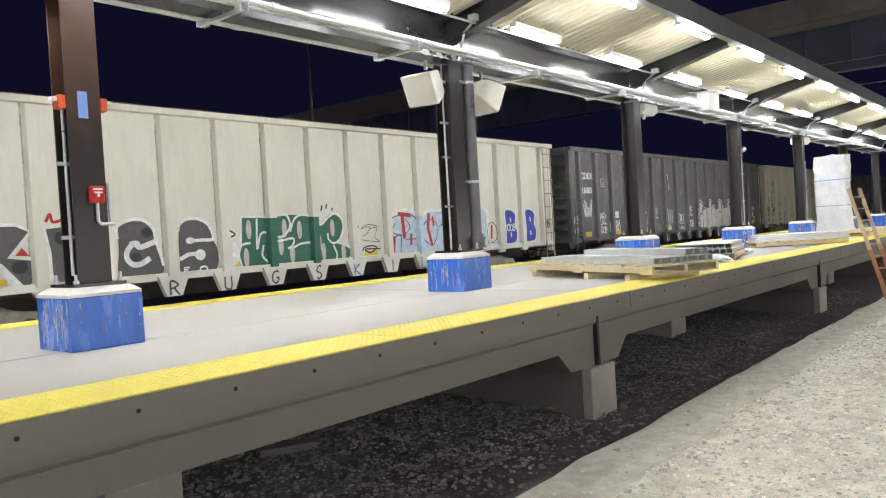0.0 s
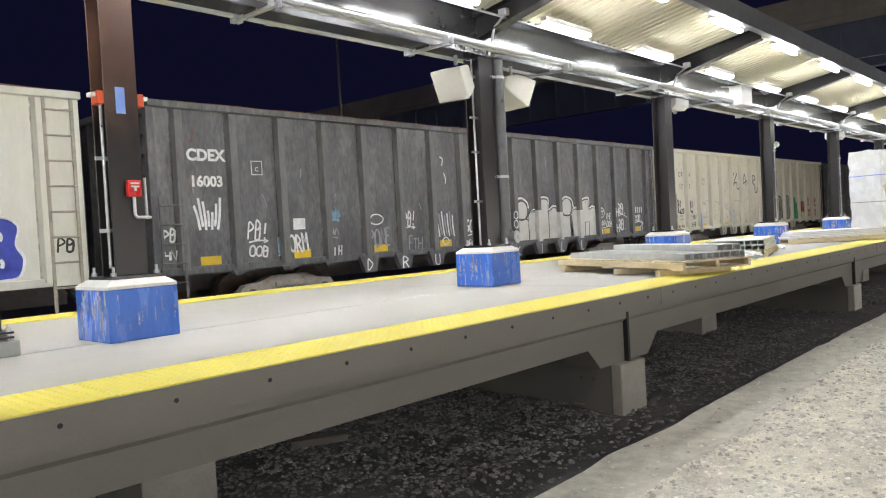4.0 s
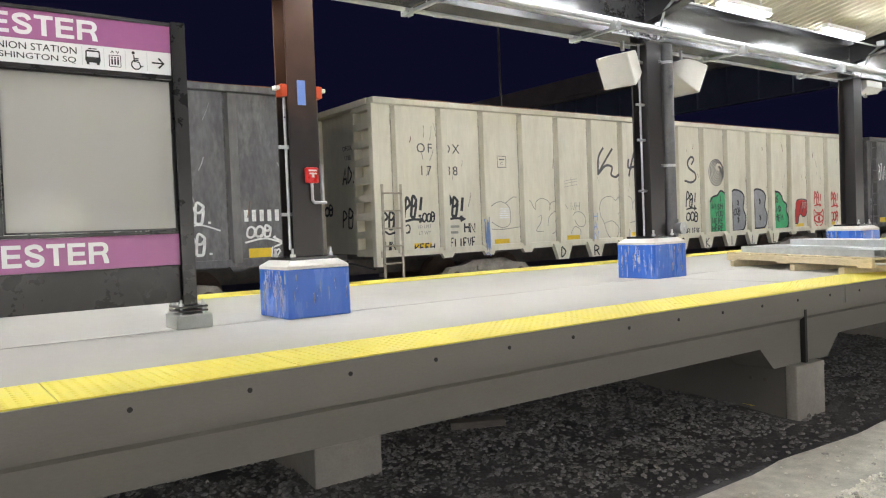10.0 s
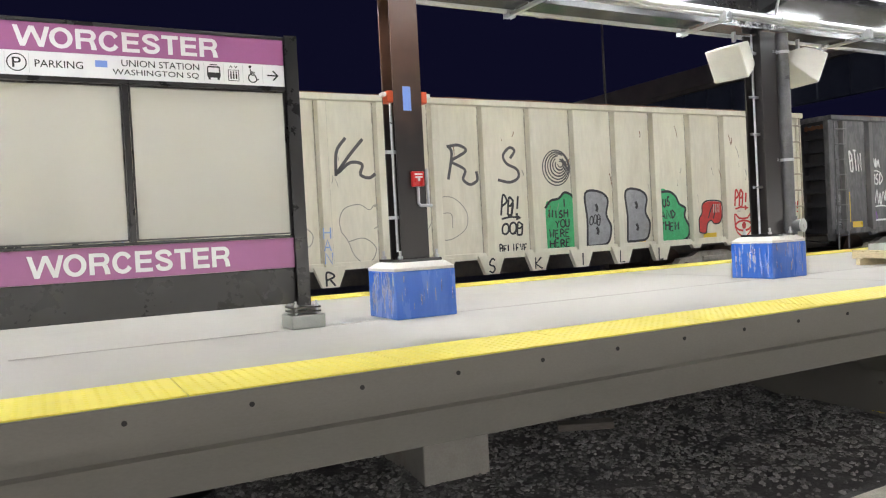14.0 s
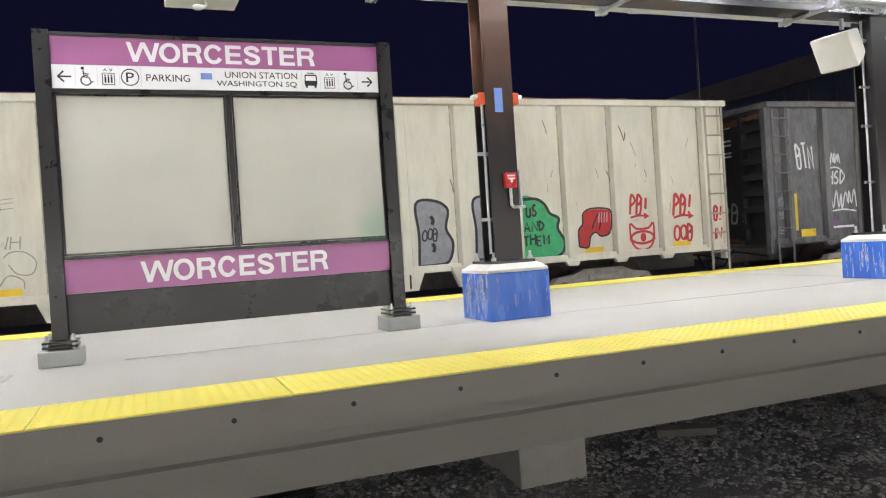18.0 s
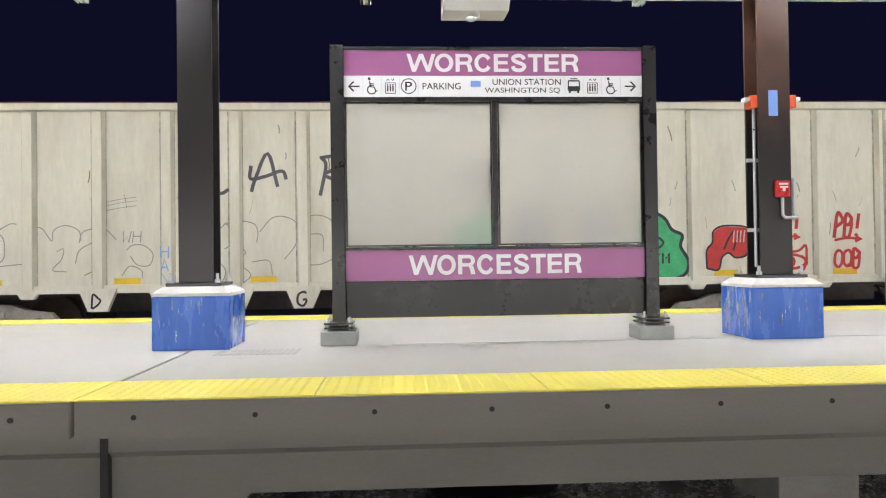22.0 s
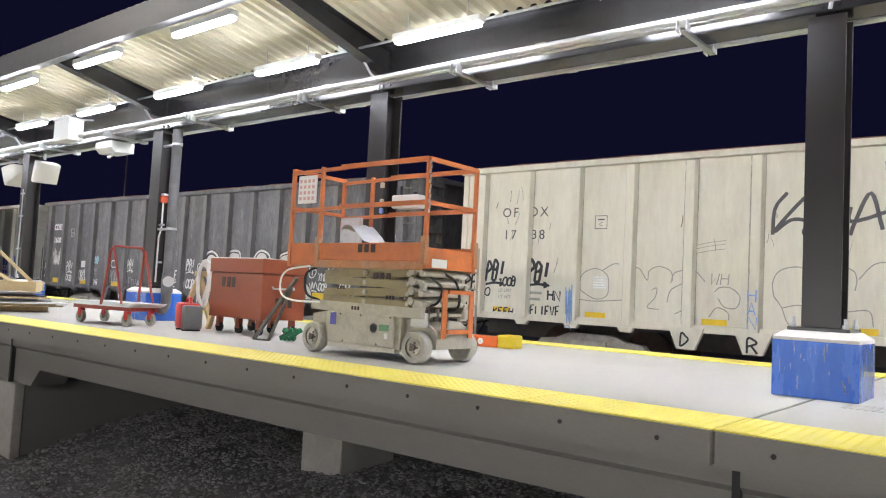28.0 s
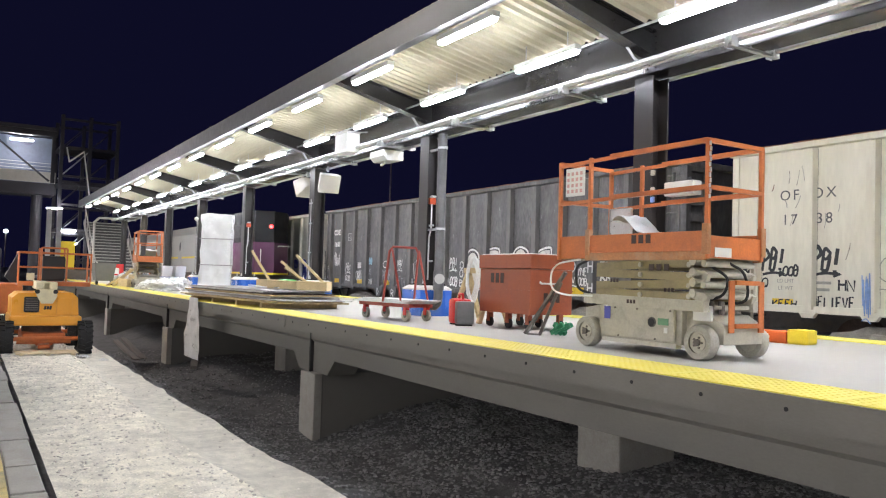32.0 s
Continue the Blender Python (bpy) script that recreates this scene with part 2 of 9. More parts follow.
CAP = mat_of("cast_cap", (0.62, 0.60, 0.56), 0.8, vary=0.08, bump=0.1)
GRAVEL = mat_of("packed_gravel", (0.74, 0.70, 0.59), 0.95, vary=0.28, scale=5, bump=0.9, bump_scale=55, stain=(0.33, 0.31, 0.28), stain_amt=0.6, stain_scale=0.7)
SHOULDER = mat_of("fine_grey_gravel", (0.62, 0.59, 0.50), 0.95, vary=0.2, scale=7, bump=0.6, bump_scale=80, stain=(0.30, 0.29, 0.26), stain_amt=0.5, stain_scale=1.1)
STONE = mat_of("crushed_stone", (0.66, 0.63, 0.555), 0.9, vary=0.25, scale=30, bump=0.3, island=0.38)
BALLAST = mat_of("dark_ballast", (0.105, 0.102, 0.102), 0.9, vary=0.4, scale=6, bump=0.9, bump_scale=45, stain=(0.035, 0.032, 0.030), stain_amt=0.6, stain_scale=0.9)
BALLAST_STONE = mat_of("dark_ballast_stone", (0.19, 0.187, 0.184), 0.85, vary=0.25, scale=30, bump=0.3, island=0.5)
BEIGE_CAR = mat_of("beige_car_paint", (0.66, 0.62, 0.50), 0.55, vary=0.06, scale=2.0, bump=0.06, bump_scale=12, stain=(0.50, 0.44, 0.33), stain_amt=0.5, stain_scale=1.6, stretch=(1.6, 1, 0.35))
WHITE_CAR = mat_of("pale_car_paint", (0.67, 0.65, 0.56), 0.55, vary=0.05, scale=2.0, bump=0.06, bump_scale=12, stain=(0.56, 0.52, 0.43), stain_amt=0.4, stain_scale=1.2, stretch=(1.6, 1, 0.35))
BLACK_CAR = mat_of("black_car_paint", (0.108, 0.105, 0.107), 0.6, vary=0.32, scale=2.4, bump=0.08, bump_scale=12, stain=(0.27, 0.255, 0.25), stain_amt=0.55, stain_scale=1.5, stretch=(1.3, 1, 0.5))
BLACK_STAKE = mat_of("worn_black_stake_paint", (0.14, 0.134, 0.132), 0.55, vary=0.25, scale=3, bump=0.06, bump_scale=14, stain=(0.24, 0.22, 0.20), stain_amt=0.5, stain_scale=2.2, stretch=(1, 1, 0.3))
LADDER_SHADED = mat_of("grimy_ladder_paint", (0.36, 0.32, 0.25), 0.6, vary=0.2, scale=6, bump=0.05, stain=(0.16, 0.12, 0.08), stain_amt=0.6, stain_scale=4)
DARK_METAL = mat_of("dirty_running_gear", (0.16, 0.145, 0.13), 0.7, metal=0.2, vary=0.3, scale=8, bump=0.2, stain=(0.17, 0.12, 0.08), stain_amt=0.6, stain_scale=4)
PURPLE = mat_of("purple_sign", (0.37, 0.125, 0.29), 0.3, vary=0.02, bump=0.0, rvary=0.015)
SIGN_WHITE = mat_of("white_sign", (0.82, 0.82, 0.82), 0.4, vary=0.02, bump=0.0)
SIGN_BLACK = mat_of("black_lettering", (0.015, 0.015, 0.015), 0.5, vary=0.05, bump=0.0)
ORANGE = mat_of("orange_paint", (0.52, 0.150, 0.042), 0.45, vary=0.15, scale=6, bump=0.06, stain=(0.30, 0.10, 0.05), stain_amt=0.5, stain_scale=4)
BROWN_BOX = mat_of("red_brown_paint", (0.30, 0.075, 0.030), 0.42, vary=0.1, scale=4, bump=0.05, stain=(0.18, 0.05, 0.03), stain_amt=0.5, stain_scale=3)
LIFT_GREY = mat_of("lift_grey_paint", (0.48, 0.455, 0.37), 0.5, vary=0.1, scale=6, bump=0.05, stain=(0.22, 0.2, 0.16), stain_amt=0.6, stain_scale=4)
LIFT_TAN = mat_of("lift_tan_paint", (0.30, 0.25, 0.13), 0.5, vary=0.12, scale=6, bump=0.05, stain=(0.14, 0.12, 0.08), stain_amt=0.5, stain_scale=4)
RED = mat_of("red_plastic", (0.55, 0.02, 0.02), 0.35, vary=0.06, bump=0.02)
PALLET = mat_of("pallet_wood", (0.50, 0.38, 0.20), 0.7, vary=0.2, scale=5, bump=0.2, bump_scale=40, stretch=(0.4, 3, 3))
STEEL_SHINE = mat_of("bright_steel_channel", (0.60, 0.61, 0.60), 0.42, metal=0.35, vary=0.12, scale=6, bump=0.05)
YELLOW_PAINT = mat_of("yellow_paint", (0.80, 0.60, 0.03), 0.5, vary=0.08, bump=0.03)
RUBBER = mat_of("rubber", (0.02, 0.02, 0.02), 0.8, vary=0.2, bump=0.1)
TYRE_PALE = mat_of("pale_tyre", (0.42, 0.40, 0.34), 0.8, vary=0.15, scale=10, bump=0.1, stain=(0.2, 0.18, 0.15), stain_amt=0.5, stain_scale=6)

# ---------------------------------------------------------------- ground
def smooth01(v):
    v = min(1, max(0, v))
    return v * v * (3 - 2 * v)


def bench_edge(x):
    return 3.15 + 0.50 * math.tanh((x + 1) / 6) + 0.10 * math.sin(0.9 * x + 0.5) * noise.noise((x * 0.3, 0, 5)) + 0.05 * noise.noise((x * 1.7, 2, 5))


def ground_z(x, y):
    """Raised gravel bench, a trench of dark ballast with heaps under the platform, and the far track bed."""
    left = smooth01((-2 - x) / 9)
    bench = -1.40 + 0.015 * noise.noise((x * 0.8, y * 0.8, 1))
    trench = -1.42 - 0.41 * left
    heap = 0.62 * left * smooth01((y - 4.3) / 1.6) * (0.55 + 0.45 * noise.noise((x * 0.33, y * 0.4, 9)))
    heap += 0.14 * (1 - left) * smooth01((y - 4.6) / 2.5)
    n = 0.07 * noise.noise((x * 0.9, y * 0.9, 3)) + 0.035 * noise.noise((x * 2.7, y * 2.7, 7))
    k = smooth01((y - bench_edge(x)) / 0.55)
    z = bench + (trench + heap - bench) * k + n * k
    return z + (-1.15 - z) * smooth01((y - 9.2) / 1.0)


def sheet(bm, xs, ys, fz):
    g = [[bm.verts.new((x, y, fz(x, y))) for y in ys] for x in xs]
    for i in range(len(xs) - 1):
        for j in range(len(ys) - 1):
            bm.faces.new((g[i][j], g[i + 1][j], g[i + 1][j + 1], g[i][j + 1]))


bm = B()
sheet(bm, np.concatenate([np.linspace(-900, -46, 16), np.arange(-45, 45, 0.30), np.linspace(46, 900, 16)]),
      np.concatenate([np.array([-600, -60, -12, -3]), np.arange(0.2, 10.6, 0.26), np.array([12, 17, 24, 60, 600])]), ground_z)
solid("ground", bm, BALLAST, "dark ballast and soil in heaps under the platform", "ground", kind="structure", smooth=True)

# packed gravel bed of the lifted track, laid on the bench, with a lower shoulder of finer gravel along its edge
def shoulder_in(x):
    return bench_edge(x) - 0.62 + 0.09 * noise.noise((x * 0.5, 4, 2))


def bed_z(x, y):
    return ground_z(x, min(y, bench_edge(x) - 0.05)) + 0.085 + 0.018 * noise.noise((x * 1.3, y * 1.6, 6)) - 0.055 * smooth01((y - shoulder_in(x) + 0.06) / 0.14)


for name, mat, n, lab, cat in (("gravel_bed", GRAVEL, 16, "pale packed gravel bed of a lifted track", "gravel bed"), ("gravel_shoulder", SHOULDER, 7, "low shoulder of fine grey gravel beside the track bed", "gravel shoulder")):
    bm = B()
    prev = None
    for x in np.arange(-60, 50, 0.25):
        e, q = bench_edge(x) + 0.12, shoulder_in(x)
        ys = np.linspace(0.62, q, n) if mat is GRAVEL else np.append(np.linspace(q, e - 0.03, n - 1), e)
        cur = [bm.verts.new((x, y, bed_z(x, y) - (0.14 if y >= e else 0))) for y in ys]
        if prev:
            for j in range(n - 1):
                bm.faces.new((prev[j], cur[j], cur[j + 1], prev[j + 1]))
        prev = cur
    solid(name, bm, mat, lab, cat, kind="structure", smooth=True)


def pebbles(name, mat, spots, label, category):
    """Loose stones joined into one body of stuff."""
    base = []
    for _ in range(6):
        b = bmesh.new()
        bmesh.ops.create_icosphere(b, subdivisions=1, radius=1.0)
        for v in b.verts:
            v.co *= random.uniform(0.65, 1.25)
        base.append(([tuple(v.co) for v in b.verts], [[v.index for v in f.verts] for f in b.faces]))
        b.free()
    V, F = [], []
    for x, y, z, r in spots:
        vs, fs = random.choice(base)
        o = len(V)
        a = random.uniform(0, 6.28)
        ca, sa, fl = math.cos(a), math.sin(a), random.uniform(0.5, 0.9)
        V += [(x + r * (ca * p - sa * q), y + r * (sa * p + ca * q), z + r * fl * s) for p, q, s in vs]
        F += [[i + o for i in f] for f in fs]
    me = bpy.data.meshes.new(name)
    me.from_pydata(V, [], F)
    me.materials.append(mat)
    return tagged(new(name, me), label, category, kind="stuff")


PUDDLE = (1.20, 6.46)
spots = []
for i in range(84000):
    x = random.uniform(-24, 24) if i < 30000 else random.uniform(-13, 15)
    e = bench_edge(x)
    y = e + 0.2 + (7.9 - e) * (random.random() ** 0.8 if i % 3 else random.random())
    if y < e + 0.75 and random.random() < 0.6 or (x - PUDDLE[0]) ** 2 / 0.36 + (y - PUDDLE[1]) ** 2 / 0.14 < 1:
        continue
    spots.append((x, y, ground_z(x, y), random.choice((0.014, 0.020, 0.024, 0.028)) * random.uniform(0.75, 1.25)))
pebbles("ballast_stones", BALLAST_STONE, spots, "dark crushed ballast stones in the trench", "ballast")
spots = []
for i in range(22000):
    x = random.choice((random.uniform(3, 22), random.uniform(3, 16), random.uniform(-22, -4)))
    y = random.uniform(0.7, shoulder_in(x)) if i % 6 else random.uniform(0.7, bench_edge(x))
    spots.append((x, y, bed_z(x, y), random.choice((0.006, 0.008, 0.010, 0.014, 0.018, 0.026)) * random.uniform(0.7, 1.3) * (1.0 if x > 0 else 0.75)))
pebbles("gravel_stones", STONE, spots, "loose pale stones on the gravel bed", "gravel")
# still water lying between the heaps under the platform
WATER = mat_of("still_water", (0.010, 0.011, 0.012), 0.03, vary=0.05, scale=2, bump=0.02, bump_scale=6, rvary=0.01, spec=1.0, coat=1.0)
bm = B()
n_ = 40
vs = [bm.verts.new((0.55 * math.cos(a) * (1 + 0.10 * math.sin(3 * a + 1)), 0.36 * math.sin(a) * (1 + 0.08 * math.cos(2 * a)), 0)) for a in (k * math.tau / n_ for k in range(n_))]
lo_ = [bm.verts.new((v.co.x * 1.05, v.co.y * 1.05, -0.12)) for v in vs]
bm.faces.new(vs)
for k in range(n_):
    bm.faces.new((vs[k], lo_[k], lo_[(k + 1) % n_], vs[(k + 1) % n_]))
solid("puddle", bm, WATER, "still dark puddle on the ballast under the platform", "water", kind="structure", m=pose(PUDDLE[0], PUDDLE[1], max(ground_z(PUDDLE[0] + a, PUDDLE[1] + b) for a in (-0.4, 0, 0.4) for b in (-0.25, 0, 0.25)) + 0.012))

# low old platform by the eye, with worn coping and yellow strip
low = thing("old_platform", "low worn concrete platform with a crumbling coping and yellow strip", "platform", kind="structure")
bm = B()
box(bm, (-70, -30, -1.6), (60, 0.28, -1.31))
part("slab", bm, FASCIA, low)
x = -46.0
while x < 10:
    w = random.uniform(1.0, 1.5)
    bm = B()
    box(bm, (x + 0.012, 0.285, -1.62), (x + w - 0.012, 0.58 + random.uniform(-0.03, 0.02), -1.30 + random.uniform(-0.012, 0.008)), 0.015)
    part("coping_stone", bm, PIER, low)
    x += w
OLD_YELLOW = mat_of("worn_yellow", (0.62, 0.50, 0.22), 0.85, vary=0.15, scale=5, bump=0.2, stain=(0.3, 0.27, 0.2), stain_amt=0.8, stain_scale=3)
x = -46.0
while x < 10:
    bm = B()
    box(bm, (x + 0.006, -0.34, -1.309), (x + 0.604, 0.27, -1.296))
    part("worn_tile", bm, OLD_YELLOW, low)
    x += 0.61

# ---------------------------------------------------------------- platform
SEG = BAY * 2
joints = [-1.187 + SEG * i for i in range(-6, 6)]
BEAM_Y, BEAM_BOT = 4.42, -0.625
platform = thing("platform", "long concrete station platform on piers with yellow tactile edges", "platform", kind="structure")
for a, b in zip(joints, joints[1:]):
    bm = B()
    box(bm, (a + 0.012, FACE_Y, -0.188), (b - 0.012, BACK_Y, 0.0), 0.012)
    part("slab", bm, CONCRETE, platform)
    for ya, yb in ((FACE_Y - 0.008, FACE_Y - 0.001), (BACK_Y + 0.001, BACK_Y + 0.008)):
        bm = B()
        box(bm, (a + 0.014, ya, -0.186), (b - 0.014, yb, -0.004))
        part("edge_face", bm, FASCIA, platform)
    for y0, s in ((BEAM_Y, 1), (BACK_Y - 0.42, -1)):
        # edge beam with a sloped face and dropped haunches over the piers
        bm = B()
        low, mid = (-0.86, BEAM_BOT) if s > 0 else (-0.60, -0.43)
        segs = [(a + 0.02, low), (a + 0.55, low), (a + 0.80, mid), (b - 0.80, mid), (b - 0.55, low), (b - 0.02, low)]
        prof = [(x, z) for x, z in segs]
        rows = []
        for x, zb in prof:
            rows.append([bm.verts.new((x, y0, -0.189)), bm.verts.new((x, y0, -0.36)), bm.verts.new((x, y0 + s * 0.05, -0.40)), bm.verts.new((x, y0 + s * 0.05, zb)), bm.verts.new((x, y0 + s * 0.50, zb)), bm.verts.new((x, y0 + s * 0.50, -0.189))])
        for p, q in zip(rows, rows[1:]):
            for j in range(6):
                bm.faces.new((p[j], q[j], q[(j + 1) % 6], p[(j + 1) % 6]))
        bm.faces.new(rows[0]), bm.faces.new(rows[-1][::-1])
        bmesh.ops.recalc_face_normals(bm, faces=bm.faces)
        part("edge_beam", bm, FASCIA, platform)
for j in joints[1:-1]:
    bm = B()
    box(bm, (j - 0.27, BEAM_Y - 0.04, -2.4), (j + 0.30, BEAM_Y + 0.09, -0.862), 0.02)
    part("pier", bm, PIER, platform)
    # wall behind the thin pale front; its side shade is in the darker colour
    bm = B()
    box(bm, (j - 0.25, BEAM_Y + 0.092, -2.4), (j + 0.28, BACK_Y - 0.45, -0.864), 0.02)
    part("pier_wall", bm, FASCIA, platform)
    for dx in (-0.17, 0.0):
        bm = B()
        cyl(bm, (j - 0.248, BEAM_Y + 0.5 + dx, -1.05), (j - 0.27, BEAM_Y + 0.5 + dx, -1.05), 0.02, 8)
        part("pier_bolt", bm, DARK_METAL, platform)
    bm = B()
    box(bm, (j - 0.024, BEAM_Y - 0.006, -0.86), (j + 0.02, BEAM_Y + 0.30, -0.19))
    part("joint_filler", bm, RUBBER, platform)
for k in range(-9, 10, 2):
    bm = B()
    box(bm, (col_x(k) - 0.32, 5.75, -2.3), (col_x(k) + 0.32, 6.6, -0.19), 0.02)
    part("pier", bm, PIER, platform)
# bolt sockets along the slab edge
bm = B()
cyl(bm, (0, FACE_Y + 0.02, -0.083), (0, FACE_Y - 0.012, -0.083), 0.014, 10)
socket = mesh_of(bm, "socket", RUBBER)
for i in range(-60, 50):
    part("socket", socket, RUBBER, platform, m=pose(-0.879 + 0.6098 * i, 0, 0))
# long saw cut in the slab and a drain grating
bm = B()
box(bm, (-1.20, 4.62, 0.0), (-1.185, 9.1, 0.0025))
box(bm, (0.4, 6.33, 0.0), (14, 6.342, 0.0025))
part("saw_cut", bm, PIER, platform)
bm = B()
for i in range(14):
    box(bm, (-0.93 + i * 0.045, 5.82, 0.0), (-0.90 + i * 0.045, 6.14, 0.003))
part("drain_grating", bm, PIER, platform)


def tactile_mesh(w):
    """A yellow warning tile: flat plate with small round domes."""
    V, F = [], []

    def blk(x0, y0, z0, x1, y1, z1):
        o = len(V)
        V.extend([(x0, y0, z0), (x1, y0, z0), (x1, y1, z0), (x0, y1, z0), (x0, y0, z1), (x1, y0, z1), (x1, y1, z1), (x0, y1, z1)])
        F.extend([[o + i for i in f] for f in ((0, 1, 5, 4), (1, 2, 6, 5), (2, 3, 7, 6), (3, 0, 4, 7), (4, 5, 6, 7))])
    blk(0.004, 0.002, 0.001, w - 0.004, 0.608, 0.009)
    n = int(w / 0.061)
    for i in range(n):
        for j in range(10):
            x, y, r, o = 0.035 + i * 0.061, 0.032 + j * 0.0605, 0.015, len(V)
            for rr, z in ((r, 0.009), (r * 0.6, 0.0122)):
                V.extend([(x + rr * math.cos(a), y + rr * math.sin(a), z) for a in (0.5, 1.55, 2.6, 3.64, 4.69, 5.74)])
            F.extend([[o + q, o + (q + 1) % 6, o + 6 + (q + 1) % 6, o + 6 + q] for q in range(6)] + [[o + 6 + q for q in range(6)]])
    me = bpy.data.meshes.new("tactile_tile")
    me.from_pydata(V, [], F)
    me.materials.append(YELLOW)
    return me


TILE = tactile_mesh(BAY / 4)
bm = B()
box(bm, (0.004, 0.002, 0.001), (BAY / 4 - 0.004, 0.608, 0.012))
TILE_FAR = mesh_of(bm, "tactile_tile", YELLOW)
for i in range(-40, 40):
    x = -1.187 + BAY / 4 * i
    part("tactile_tile", TILE if -22 < x < 24 else TILE_FAR, YELLOW, platform, m=pose(x, FACE_Y - 0.006, 0))
    part("tactile_tile", TILE_FAR, YELLOW, platform, m=pose(x, BACK_Y - 0.61, 0))

# ---------------------------------------------------------------- columns
KS = range(-8, 8)


def i_section(bm, z0, z1, w=0.28, d=0.26, t=0.02):
    box(bm, (-w / 2, -d / 2, z0), (w / 2, -d / 2 + t, z1), 0.003)
    box(bm, (-w / 2, d / 2 - t, z0), (w / 2, d / 2, z1), 0.003)
    box(bm, (-t / 2, -d / 2 + t, z0), (t / 2, d / 2 - t, z1))


bm = B()
i_section(bm, 0.535, 3.0)
SHAFT = mesh_of(bm, "shaft", BRONZE_STEEL)
SHAFT_LAMPLIT = SHAFT.copy()
SHAFT_LAMPLIT.materials[0] = LAMPLIT_STEEL
bm = B()
box(bm, (-0.305, -0.305, 0), (0.305, 0.305, 0.43), 0.012)
BASE = mesh_of(bm, "base", BLUE_WRAP)
bm = B()
lo, hi = 0.302, 0.235
vs = [bm.verts.new((sx * r, sy * r, z)) for r, z in ((lo, 0.43), (lo, 0.455), (hi, 0.505)) for sx, sy in ((-1, -1), (1, -1), (1, 1), (-1, 1))]
for lv in (0, 4):
    for i in range(4):
        bm.faces.new((vs[lv + i], vs[lv + (i + 1) % 4], vs[lv + 4 + (i + 1) % 4], vs[lv + 4 + i]))
bm.faces.new(vs[8:12])
CAP_M = mesh_of(bm, "cap", CAP)
bm = B()
box(bm, (-0.22, -0.22, 0.506), (0.22, 0.22, 0.534), 0.004)
PLATE = mesh_of(bm, "base_plate", BLACK_STEEL)
bm = B()
cyl(bm, (0, 0, 0.534), (0, 0, 0.61), 0.013, 8)
cyl(bm, (0, 0, 0.534), (0, 0, 0.562), 0.024, 6)
BOLT = mesh_of(bm, "anchor_bolt", GALV)
# streaks of torn film and tape on the wrapped bases, their sheen painted in
FILM = clear_film("clear_wrap", (0.75, 0.8, 0.9), 0.30, 0.12)
TAPE = mat_of("blue_tape", (0.20, 0.33, 0.75), 0.6, vary=0.08, bump=0.05)
columns = {}
for k in KS:
    col = thing("canopy_column", "black steel column bolted to a blue film-wrapped concrete base", "column", pose(col_x(k), COL_Y, 0), group="canopy columns")
    columns[k] = col
    part("shaft", SHAFT_LAMPLIT if k == 1 else SHAFT, BRONZE_STEEL, col, "brown-black worn shaft" if k == 1 else "")
    part("base", BASE, BLUE_WRAP, col, "concrete base wrapped in blue protective film")
    part("cap", CAP_M, CAP, col)
    part("base_plate", PLATE, BLACK_STEEL, col)
    for sx in (-1, 1):
        for sy in (-1, 1):
            part("anchor_bolt", BOLT, GALV, col, m=pose(sx * 0.185, sy * 0.185, 0))
    if -5 < k < 6:
        bm = B()
        for _ in range(44):
            u, z, h = random.uniform(-0.29, 0.29), random.uniform(0.05, 0.36), random.uniform(0.02, 0.14)
            if random.random() < 0.36:
                h = min(h, 0.42 - z)
                box(bm, (u, -0.3075, z), (u + random.uniform(0.003, 0.012), -0.3062, z + h))
            else:
                box(bm, (-0.3075, u, z - 0.04), (-0.3062, u + random.uniform(0.003, 0.02), min(0.42, z + h + 0.05)))
        part("film_crease", bm, FILM, col)

# ---------------------------------------------------------------- canopy
X0, X1 = col_x(-8) - 1.2, col_x(7) + 1.5
EDGE_Y = 4.50
G_BOT, G_TOP = 3.02, 3.62


def deck_z(y):
    """Underside of the deck; it rises from the girder to either edge."""
    return 3.60 + 0.185 * (6.2 - y) if y < COL_Y else 3.60 + 0.185 * (y - 6.75)


